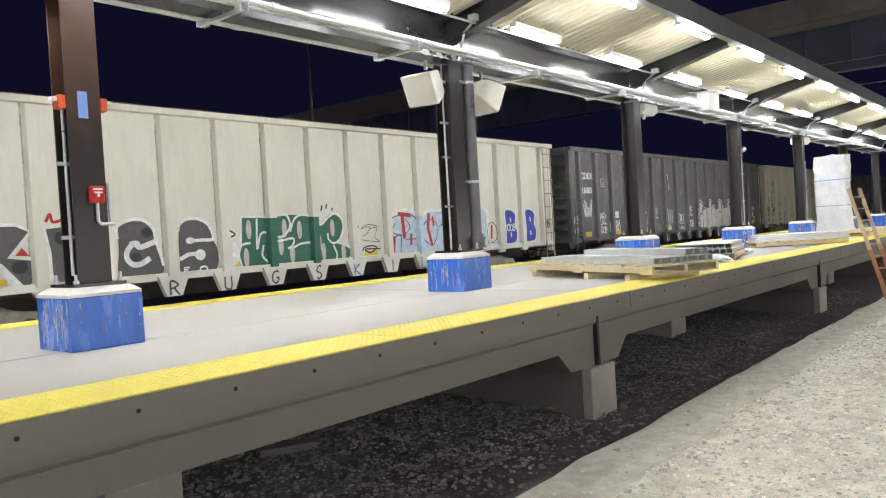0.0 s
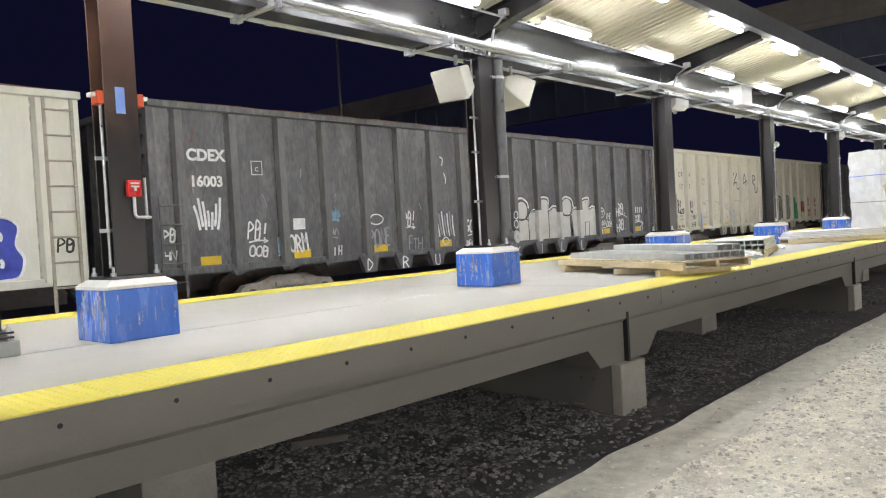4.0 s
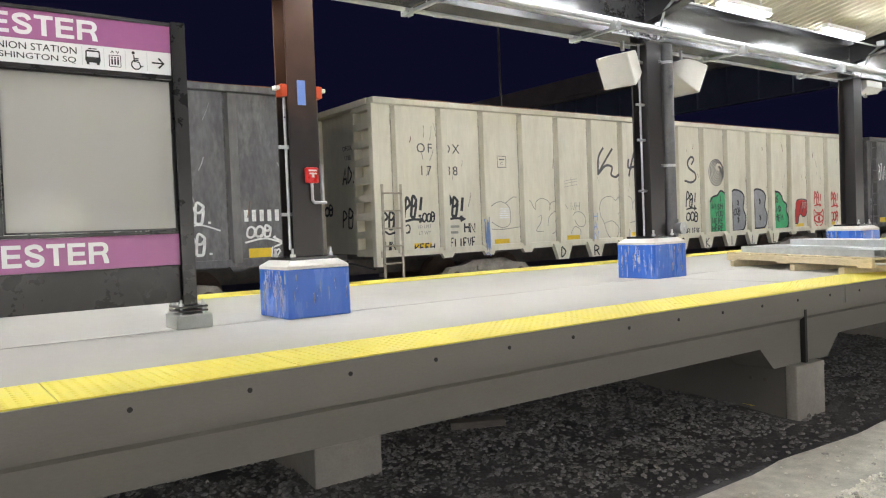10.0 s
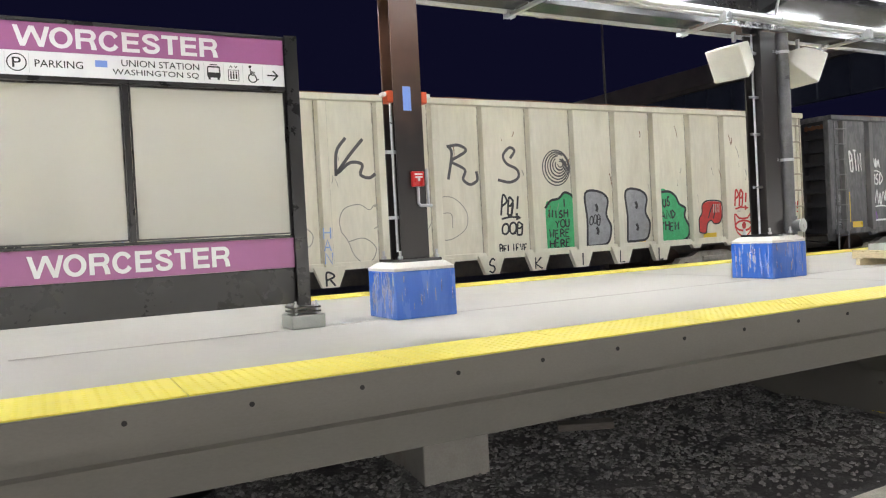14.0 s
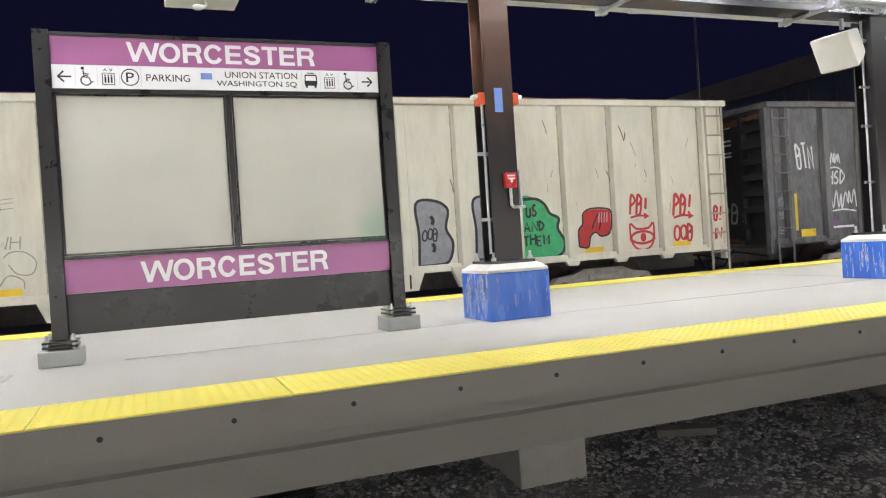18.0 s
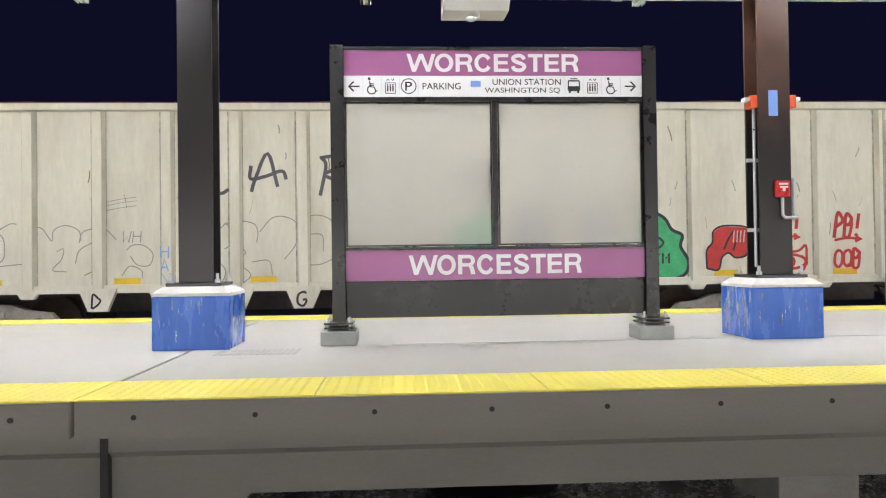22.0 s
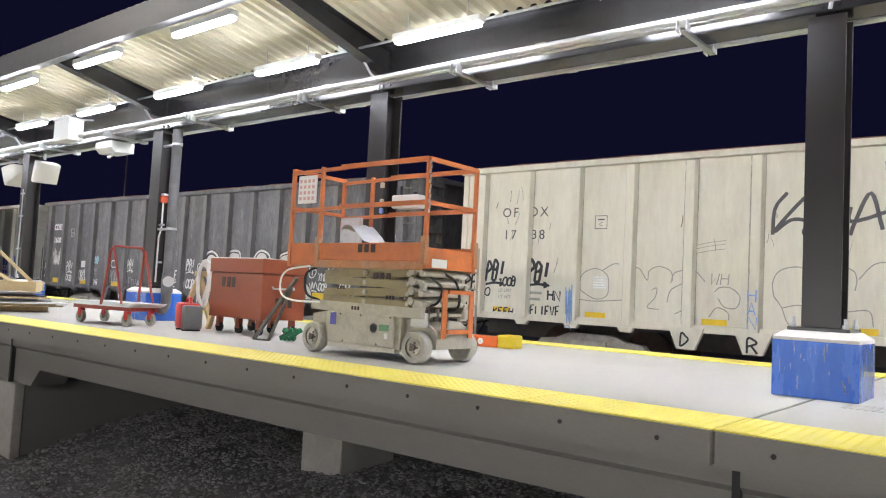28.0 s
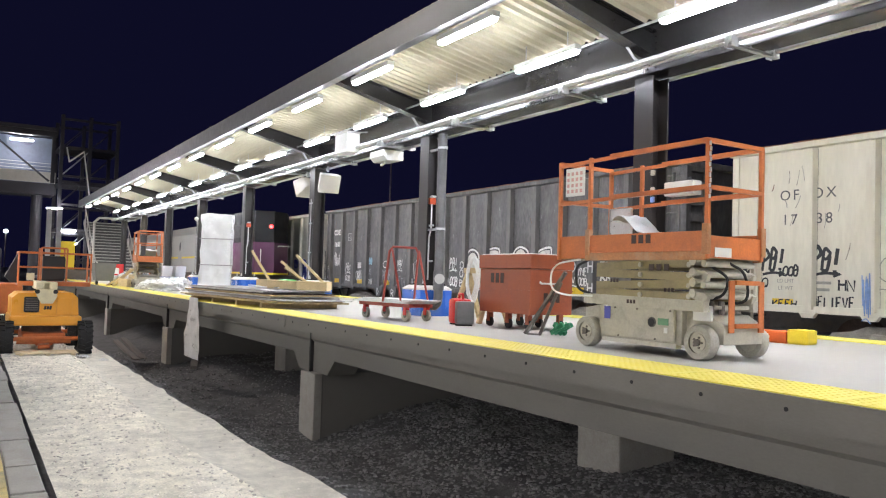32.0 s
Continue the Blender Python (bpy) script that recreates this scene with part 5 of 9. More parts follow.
# the row of white bubble figures, with a thin white mist round them
for p in ("10.33,1.26 10.45,1.46 10.69,1.52 10.94,1.40 11.00,1.23", "10.94,0.93 11.16,1.16 11.45,1.22 11.48,1.50 11.97,1.51 11.98,1.18 12.26,1.29 12.55,1.15 12.66,0.65", "12.59,1.32 12.76,1.50 12.97,1.55 13.24,1.45 13.32,1.23",
          "13.11,0.93 13.36,1.21 13.68,1.18 13.72,1.42 14.20,1.51 14.20,1.19 14.44,1.25 14.73,1.06 14.74,0.67"):
    line("white_mist", c, SP_MIST, 0.15, p, y=-0.0035, label="thin white overspray")
    line("halo", c, SP_WHITE, 0.055, p, y=-0.005)
for p in ("10.43,0.29 10.95,0.28 10.97,0.73 10.91,0.92 10.47,0.91 10.44,0.80 10.51,0.65", "10.98,0.29 10.98,0.98 11.15,1.15 11.47,1.19 11.50,1.46 11.95,1.46 11.98,1.15 12.26,1.25 12.54,1.11 12.62,0.65 12.51,0.29",
          "12.61,0.30 13.23,0.29 13.22,0.73 13.14,0.98 12.69,0.98 12.65,0.84 12.74,0.70", "13.14,0.31 13.12,0.92 13.36,1.17 13.70,1.14 13.74,1.39 14.17,1.46 14.19,1.16 14.44,1.21 14.70,1.03 14.67,0.32", "14.66,0.28 15.01,0.30 14.99,0.54 14.80,0.73 14.67,0.61"):
    fill("bubble_figure", c, SP_FILLWHITE, p, -0.0065, "white sprayed bubble figure")
    q = path(p)
    sprayed("figure_outline", c, SP_BLACK, [(curve(q + [q[0]], 5), 0.024)], y=-0.0075)
for x, z, r in ((10.67, 1.17, 0.27), (12.95, 1.24, 0.27)):
    sprayed("round_head", c, SP_FILLWHITE, fills=[ring(x, z, r, r, 18)[:-1]], y=-0.0068, label="round white head of a bubble figure")
    sprayed("figure_outline", c, SP_BLACK, [(ring(x, z, r, r, 20), 0.026)], y=-0.0078)
for p in ("11.32,0.81 11.30,0.58", "11.31,0.71 11.57,0.70", "11.61,1.01 11.54,0.29", "11.98,1.12 11.97,0.29", "13.55,0.80 13.54,0.61", "13.54,0.71 13.78,0.71", "13.78,0.99 13.77,0.31", "13.93,0.30 13.95,0.76 14.21,0.76 14.15,0.32"):
    line("figure_line", c, SP_BLACK, 0.034, p, y=-0.009, smooth=0)
for i, z1 in ((10, 1.17), (11, 1.10), (12, 1.14)):
    stake_coat(c, SP_FILLWHITE, EB + i * PITCH, 0.29, z1)
line("ring_tag", c, SP_WHITE, 0.032, "14.86,1.03 14.92,1.16 15.05,1.17 15.14,1.03 15.05,0.90 14.92,0.90 14.86,1.03", "15.00,1.12 15.00,0.94", "14.90,1.08 15.11,1.08", smooth=4)
scrawl("YME", c, SP_WHITE, 15.38, 0.90, 0.36, 0.18, 0.030, seed=61)
scrawl("OQB", c, SP_WHITE, 15.40, 0.66, 0.34, 0.18, 0.030, seed=62)
tag(c, SP_WHITE, 15.06, 0.68, 0.30, 0.24, 63, 3, 0.028)
for z in (1.12, 0.60):
    scrawl("RB.", c, SP_WHITE, 16.28, z, 0.58, 0.34, 0.052, seed=64)
    scrawl("H", c, SP_WHITE, EB + 14 * PITCH, z - 0.10, 0.20, 0.26, 0.040, RIB_Y, 0.02, 65)
line("underline", c, SP_WHITE, 0.026, "16.00,0.90 16.30,0.94 16.62,0.84")
for k in range(5):
    sprayed("name_bar", c, SP_WHITE, [([Vector((17.08 + 0.14 * k, 1.18)), Vector((17.08 + 0.14 * k, 0.98))], 0.075)])
scrawl("OQB.", c, SP_WHITE, 17.38, 0.80, 0.62, 0.20, 0.038, seed=66)
line("tag_arrow", c, SP_WHITE, 0.032, "17.04,0.62 17.40,0.68 17.70,0.60", "17.55,0.70 17.72,0.60 17.56,0.52")
scrawl("12", c, SP_WHITE, 17.58, 0.42, 0.20, 0.18, 0.028, seed=67)
bang(c, SP_WHITE, 18.10, 0.95, 0.26, 0.24, 0.034, 68)
scrawl("HN", c, SP_WHITE, 18.10, 0.46, 0.26, 0.22, 0.034, seed=69)
gusset_letters(c, SP_WHITE, 0.27)
runs(c, 70, 1.3, (SP_DIMWHITE, SP_DIMWHITE, SP_RUN, RUST), 4)
for p in ("7.40,2.55 7.50,2.50 7.46,2.34", "7.52,2.16 7.58,2.02 7.56,1.90", "15.82,3.05 15.86,2.9 15.80,2.7"):
    line("white_run", c, SP_WHITE, 0.035, p)

# ---- pale car
c = car_a
fill("grey_letter", c, SP_DARKGREY, "3.38,1.27 3.59,1.27 3.79,1.16 3.46,0.78 3.81,0.73 3.82,0.43 3.72,0.30 3.55,0.30 3.36,0.61 3.18,0.63 3.0,0.32 2.75,0.32 2.78,1.27 3.0,1.27 3.16,0.95", label="dark grey sprayed letter with a white edge", sharp=True)
line("letter_edge", c, SP_WHITE, 0.055, "2.78,1.29 3.59,1.28 3.80,1.16 3.47,0.77 3.81,0.74", y=-0.006, smooth=0)
line("letter_edge", c, SP_WHITE, 0.12, "3.31,0.66 3.48,0.46 3.60,0.31", y=-0.006)
line("red_mark", c, SP_RED, 0.05, "4.04,1.31 4.11,1.43 4.15,1.31 4.30,1.34")
fill("red_mark", c, SP_RED, "3.66,0.92 3.77,0.79 3.56,0.80", sharp=True, y=-0.007)
fill("grey_letter", c, SP_DARKGREY, "4.01,1.21 4.93,1.27 4.93,1.02 4.60,0.98 4.60,0.86 4.90,0.86 4.90,0.66 4.60,0.64 4.60,0.52 4.93,0.50 4.92,0.30 4.08,0.32 4.07,0.83", label="dark grey sprayed letter with a white edge", sharp=True)
line("letter_edge", c, SP_WHITE, 0.055, "4.93,1.27 4.30,1.25 4.01,1.21 4.07,0.83 4.08,0.32", y=-0.006, smooth=0)
fill("grey_letter", c, SP_DARKGREY, "5.20,1.20 5.43,1.30 5.68,1.28 5.85,1.13 5.87,0.91 5.97,0.62 6.00,0.48 5.90,0.32 5.22,0.32 5.20,0.80", label="dark grey sprayed letter with a white edge")
line("letter_edge", c, SP_WHITE, 0.060, "5.18,0.99 5.19,1.20 5.43,1.31 5.68,1.29 5.85,1.12 5.88,0.91 5.95,0.69 6.00,0.48", y=-0.006)
line("letter_edge", c, SP_WHITE, 0.095, "5.85,0.91 5.58,0.83 5.48,0.90 5.35,0.79 5.33,0.65 5.43,0.54 5.58,0.54 5.75,0.63", y=-0.007)
fill("grey_letter", c, SP_DARKGREY, "6.34,1.18 6.48,1.28 6.73,1.29 6.94,1.18 7.02,0.91 7.11,0.73 7.11,0.44 6.98,0.31 6.37,0.31 6.32,0.56 6.32,0.91", label="dark grey sprayed letter with a white edge")
line("letter_edge", c, SP_WHITE, 0.060, "6.32,1.08 6.34,1.19 6.48,1.29 6.73,1.30 6.95,1.17 7.03,0.92 6.82,0.90 6.55,0.90", y=-0.006)
line("letter_edge", c, SP_WHITE, 0.075, "6.32,0.57 6.53,0.65 6.79,0.64", y=-0.006)
for x, z, rx, rz in ((6.55, 0.90, 0.09, 0.06), (6.74, 0.63, 0.11, 0.10), (5.48, 0.90, 0.10, 0.05)):
    spot("letter_light", c, SP_WHITE, x, z, rx, rz, y=-0.0105)
scrawl("EXO", c, SP_WHITE, 6.62, 0.37, 0.50, 0.10, 0.030, -0.010, seed=71)
for x, z, rx, rz in ((3.62, 0.62, 0.12, 0.10), (4.26, 1.05, 0.10, 0.10), (5.72, 1.08, 0.10, 0.09), (5.50, 0.66, 0.10, 0.08)):
    spot("dark_patch", c, SP_BLACK, x, z, rx, rz, y=-0.0045)
fill("green_piece", c, SP_DEEPGREEN, "7.70,1.30 8.52,1.30 8.83,1.33 9.12,1.31 9.48,1.28 9.67,1.12 9.95,1.31 10.23,1.29 10.33,1.05 10.24,0.79 10.07,0.69 10.51,0.59 10.53,0.40 10.37,0.30 8.60,0.30 8.07,0.30 7.67,0.30 7.59,0.52 7.66,0.77", label="deep green sprayed letters with white edges")
for i in (7, 8):
    stake_coat(c, SP_DEEPGREEN, EB_A + i * PITCH_A, 0.29, 1.27)
for p, w_ in (("7.64,0.81 7.67,1.31 8.54,1.30", 0), ("8.04,1.27 8.01,0.66 8.10,0.94 8.24,0.99 8.42,0.92 8.51,0.80 8.91,0.84 8.90,0.69 8.77,0.64", 4), ("8.57,1.32 8.78,1.32 8.86,1.10 8.70,0.91 8.53,0.88", 4),
              ("8.85,0.98 8.97,1.23 9.17,1.32 9.43,1.28 9.67,1.10 9.90,1.25 10.09,1.33 10.28,1.22 10.32,0.99 10.18,0.75 10.01,0.69 9.88,0.78 9.87,0.91", 4), ("8.92,0.65 9.13,0.72 9.43,0.72 9.58,0.59 9.59,0.47", 4),
              ("7.86,0.80 7.64,0.75 7.58,0.56 7.65,0.31", 4), ("8.17,0.74 8.13,0.52 8.30,0.36", 4), ("10.01,0.65 10.10,0.44 10.06,0.30", 4), ("10.18,0.69 10.48,0.57 10.54,0.41 10.42,0.30", 4)):
    line("letter_edge", c, SP_WHITE, 0.046, p, y=-0.008, smooth=w_)
for x, z in ((7.84, 1.06), (7.75, 0.51), (8.60, 0.70), (9.10, 1.01), (9.62, 0.71), (9.73, 0.52), (10.01, 1.02), (8.88, 0.52), (8.71, 1.05), (10.30, 0.48)):
    spot("letter_light", c, SP_PALEPINK, x, z, 0.065, 0.19, y=-0.0075)
for x, z, rx, rz in ((10.72, 1.04, 0.07, 0.10), (10.74, 0.68, 0.09, 0.16), (10.70, 0.42, 0.08, 0.12), (7.46, 0.98, 0.10, 0.07), (7.50, 0.60, 0.07, 0.22)):
    spot("white_patch", c, SP_WHITE, x, z, rx, rz)
for p in ("7.40,1.05 7.52,0.98 7.42,0.93", "10.70,1.08 10.78,1.02 10.70,0.98", "10.66,0.76 10.74,0.70 10.68,0.62"):
    line("black_mark", c, SP_BLACK, 0.03, p, y=-0.008)
line("sketch", c, SP_BLACK, 0.014, "10.86,0.97 11.13,1.01 11.05,0.86 10.90,0.80", "11.12,0.96 11.37,0.98 11.29,0.76 11.43,0.65 10.86,0.72", "10.90,1.00 11.10,1.06 11.40,1.02")
line("sketch", c, SP_BLACK, 0.032, "10.87,0.46 10.94,0.54 11.15,0.57 11.33,0.53 11.14,0.42 10.96,0.50 11.45,0.49")
for x, z, h in ((9.72, 1.40, 0.12), (9.86, 1.44, 0.10), (10.02, 1.40, 0.06)):
    line("black_drip", c, SP_BLACK, 0.04, "%.2f,%.2f %.2f,%.2f" % (x, z, x + 0.03, z + h), smooth=0)
fill("pale_piece", c, SP_PALEBLUE, "11.79,1.09 12.01,1.27 12.39,1.36 12.77,1.25 12.96,1.13 13.18,1.32 13.60,1.33 14.09,1.34 15.50,1.33 15.60,0.58 16.00,0.44 15.97,0.30 13.93,0.30 11.83,0.30 11.72,0.57", label="pale blue sprayed letters with red drips")
for i, z1 in ((11, 1.22), (12, 1.33), (13, 1.33)):
    stake_coat(c, SP_PALEBLUE, EB_A + i * PITCH_A, 0.29, z1)
line("white_edge", c, SP_WHITE, 0.075, "11.70,0.60 11.74,0.85 11.79,1.09 12.01,1.29 12.39,1.39 12.79,1.27 12.94,1.13 13.16,1.34 13.60,1.35 14.09,1.37 15.56,1.36 15.66,0.68", y=-0.006)
for p in ("11.79,1.05 11.91,1.20 12.29,1.26 12.67,1.21 12.77,1.05", "11.99,1.08 11.88,0.86 12.24,0.77 12.50,0.95 12.37,1.15", "12.98,0.73 13.05,1.04 13.36,1.11 13.55,0.86 13.31,0.47 12.98,0.65", "11.74,0.79 11.96,0.74 12.17,0.77 12.13,0.35",
          "13.60,0.94 13.85,1.06", "12.32,0.67 12.70,0.66", "14.20,1.30 14.20,0.50 14.60,0.45", "14.40,0.80 14.90,0.86", "15.16,1.28 15.18,0.70 15.50,0.66", "15.62,0.69 15.70,0.92 15.88,0.97 16.05,0.82 16.06,0.56 15.88,0.42 15.70,0.48 15.62,0.69"):
    line("letter_line", c, SP_BLACK, 0.022, p, y=-0.0085, smooth=4)
for p, w_ in (("12.24,1.29 12.29,0.69", 0.11), ("12.10,1.29 12.55,1.24", 0.10), ("12.53,0.80 12.51,0.52", 0.07), ("11.93,0.74 11.88,0.37", 0.10), ("13.22,1.28 13.16,0.92 13.29,0.47", 0.10), ("13.36,1.20 13.38,0.95", 0.07), ("14.26,1.27 14.24,0.67 14.30,0.40", 0.08),
              ("14.65,1.24 14.76,0.50", 0.09), ("14.50,1.24 14.97,1.24", 0.08), ("15.84,0.92 15.80,0.53", 0.08), ("15.34,0.85 15.32,0.55", 0.07), ("14.10,1.24 14.40,1.26", 0.07)):
    line("red_drip", c, SP_RED, w_, p, y=-0.0095, smooth=0)
bubble_b(c, 16.50, 0.34, 0.58, 0.94, SP_BLUE, SP_WHITE, SP_WHITE, edge_w=0.045)
bubble_b(c, 17.52, 0.36, 0.56, 0.92, SP_BLUE, SP_WHITE, SP_WHITE, edge_w=0.045)
scrawl("OQB", c, SP_WHITE, 16.78, 0.80, 0.42, 0.18, 0.034, -0.012, seed=72)
scrawl("PB", c, SP_BLACK, 18.70, 0.85, 0.28, 0.22, 0.036, seed=73)
gusset_letters(c, SP_BLACK, 0.26, lambda j: SP_BLUE if j > 4 else SP_DARKGREY, lambda i: EB_A + i * PITCH_A)

# ---- second black car
c = car_e
scrawl("BTN", c, SP_WHITE, EB + PITCH * 0.52, 2.10, 0.50, 0.50, 0.050, slant=-0.1, seed=81)
tag(c, SP_WHITE, panel(1, 0.3), 2.05, 0.35, 0.4, 52, 5, 0.035)
scrawl("HSD", c, SP_WHITE, panel(1, 0.32), 1.62, 0.55, 0.30, 0.044, seed=82)
tag(c, SP_WHITE, panel(1, 0.5), 1.15, 0.8, 0.5, 53, 6, 0.035)
for z, sd in ((1.15, 54), (0.88, 56), (0.55, 57)):
    tag(c, SP_DIMWHITE, 0.24, z, 0.22, 0.18, sd, 4, 0.016)
tag(c, SP_PURPLE, panel(1, 0.15), 0.66, 0.3, 0.2, 56, 4, 0.03)
sprayed("stencil_bar", c, SP_WHITE, [([Vector((panel(1, 0.05), 0.52)), Vector((panel(1, 0.75), 0.52))], 0.05)])
sprayed("yellow_band", c, REFLECTIVE, [([Vector((panel(0, 0.20), 0.5)), Vector((panel(0, 0.20), 1.30))], 0.08)], label="upright yellow reflective band")
for i in range(3, 15, 2):
    bang(c, SP_WHITE, panel(i, 0.4), 1.1, 0.42, 0.34, 0.040, 90 + i)
    tag(c, SP_WHITE, panel(i + 1, 0.5), 0.9, 0.7, 0.5, 60 + i, 5, 0.035)
gusset_letters(c, SP_WHITE, 0.27)
for z, w_ in ((2.92, 0.30), (2.62, 0.5), (2.52, 0.6), (2.34, 0.45), (2.26, 0.5)):
    bm = B()
    box(bm, (-0.004, 1.2, z), (0.0, 1.2 + w_, z + 0.035))
    part("stencil_bar", bm, SP_WHITE, c, m=pose(0.115, 0, 0))

# tags on the near end walls
for car, w_, sz, y, z, mt in ((car_c, "ADS", 0.34, 1.22, 1.90, SP_BLACK), (car_c, "PB!", 0.36, 1.25, 1.00, SP_BLACK), (car_c, "OB", 0.20, 2.2, 1.2, SP_BLACK), (car_e, "PB!", 0.40, 1.2, 0.95, SP_DIMWHITE)):
    ob = scrawl(w_, car, mt, 0, 0, sz * 2.0, sz, 0.05, seed=int(sz * 100) + len(w_), name="end_tag")
    ob.matrix_basis = pose(0.110, y, z, 0, 0, -90)
for s_, z in (("OFOX", 2.45), ("1738", 2.25)):
    part("end_lettering", text_mesh(s_, 0.14, SP_DARKGREY, 0.0015), SP_DARKGREY, car_c, m=pose(0.108, 1.3, z, 90, 0, -90))

# ---------------------------------------------------------------- station sign
def sized_text(s, width, height, mat, deep=0.0015, bold=0.0):
    """Letters scaled to a given width and capital height."""
    me = text_mesh(s, 1.0, mat, 0.0, bold)
    co = np.array([v.co[:] for v in me.vertices])
    lo, hi = co.min(0), co.max(0)
    sc = Matrix.Diagonal((width / (hi[0] - lo[0]), height / (hi[1] - lo[1]), 1, 1)) @ Matrix.Translation((-(lo[0] + hi[0]) / 2, -(lo[1] + hi[1]) / 2, 0))
    me.transform(sc)
    return me


def bold_word(s, width, height, parent, mat, x, z, y):
    """Heavy even capitals, each a raised plate of its own, set to a width and a capital height."""
    adv = {"W": 1.36, "O": 1.08, "R": 1.02, "C": 1.02, "E": 0.92, "S": 0.94, "T": 0.86}
    k = width / (sum(adv[ch] for ch in s) - 0.09)
    cx = x - width / 2 - 0.03 * k
    for ch in s:
        a = adv[ch]
        l, r, bm, n = 0.07, a - 0.06, B(), 0
        polys = []
        if ch == "E":
            polys = [[(l, 0), (l + 0.22, 0), (l + 0.22, 1), (l, 1)]] + [[(l + 0.22, b), (r - c_, b), (r - c_, b + 0.185), (l + 0.22, b + 0.185)] for b, c_ in ((0, 0), (0.415, 0.05), (0.815, 0.01))]
        elif ch == "T":
            m_ = (l + r) / 2
            polys = [[(l - 0.03, 0.815), (r + 0.03, 0.815), (r + 0.03, 1), (l - 0.03, 1)], [(m_ - 0.11, 0), (m_ + 0.11, 0), (m_ + 0.11, 0.815), (m_ - 0.11, 0.815)]]
        elif ch == "W":
            for i, (u, v, up) in enumerate(((0.02, 0.30, 0), (0.30, 0.63, 1), (0.73, 1.06, 0), (1.06, 1.34, 1))):
                w_ = 0.105
                za, zb = (1, 0) if not up else (0, 1)
                if i == 1:
                    v = 0.68
                if i == 2:
                    u = 0.68
                polys.append([(u - w_, za), (u + w_, za), (v + w_, zb), (v - w_, zb)])
        arcs = []
        if ch == "O":
            arcs = [(ring(a / 2, 0.5, (r - l) / 2 + 0.02, 0.52, 36), ring(a / 2, 0.5, (r - l) / 2 - 0.20, 0.325, 36))]
        elif ch == "C":
            arcs = [(ring(a / 2 + 0.01, 0.5, (r - l) / 2 + 0.02, 0.52, 30, 32, 328), ring(a / 2 + 0.01, 0.5, (r - l) / 2 - 0.19, 0.325, 30, 24, 336))]
        elif ch == "R":
            polys = [[(l, 0), (l + 0.22, 0), (l + 0.22, 1), (l, 1)], [(l + 0.22, 0.815), (r - 0.30, 0.815), (r - 0.30, 1), (l + 0.22, 1)], [(l + 0.22, 0.40), (r - 0.30, 0.40), (r - 0.30, 0.575), (l + 0.22, 0.575)],
                     [(r - 0.33, 0.42), (r - 0.10, 0.44), (r - 0.02, 0.22), (r + 0.02, 0.0), (r - 0.22, 0.0), (r - 0.25, 0.24)]]
            arcs = [(ring(r - 0.30, 0.70, 0.30, 0.30, 16, -90, 90), ring(r - 0.30, 0.695, 0.09, 0.12, 16, -90, 90))]
        elif ch == "S":
            c = curve([(r - 0.10, 0.70), (r - 0.20, 0.86), (a / 2, 0.915), (l + 0.16, 0.84), (l + 0.12, 0.70), (l + 0.24, 0.585), (a / 2 + 0.04, 0.50), (r - 0.16, 0.41), (r - 0.10, 0.27), (r - 0.20, 0.13), (a / 2, 0.085), (l + 0.18, 0.14), (l + 0.09, 0.31)], 4)
            A_, B_ = [], []
            for i, p in enumerate(c):
                d = (c[min(i + 1, len(c) - 1)] - c[max(i - 1, 0)]).normalized()
                nrm = Vector((-d.y, d.x)) * 0.103
                A_.append(p + nrm), B_.append(p - nrm)
            arcs = [(A_, B_)]
        for p in polys:
            bm.faces.new([bm.verts.new((cx + u * k, y - 0.0002 * n, z - height / 2 + v * height)) for u, v in p])
            n += 1
        for A_, B_ in arcs:
            va = [bm.verts.new((cx + p.x * k, y - 0.0002 * n, z - height / 2 + p.y * height)) for p in A_]
            vb = [bm.verts.new((cx + p.x * k, y - 0.0002 * n, z - height / 2 + p.y * height)) for p in B_]
            for i in range(len(va) - 1):
                bm.faces.new((va[i], va[i + 1], vb[i + 1], vb[i]))
        bmesh.ops.recalc_face_normals(bm, faces=bm.faces)
        bmesh.ops.solidify(bm, geom=list(bm.faces), thickness=0.0012)
        part("letter", bm, mat, parent)
        cx += a * k


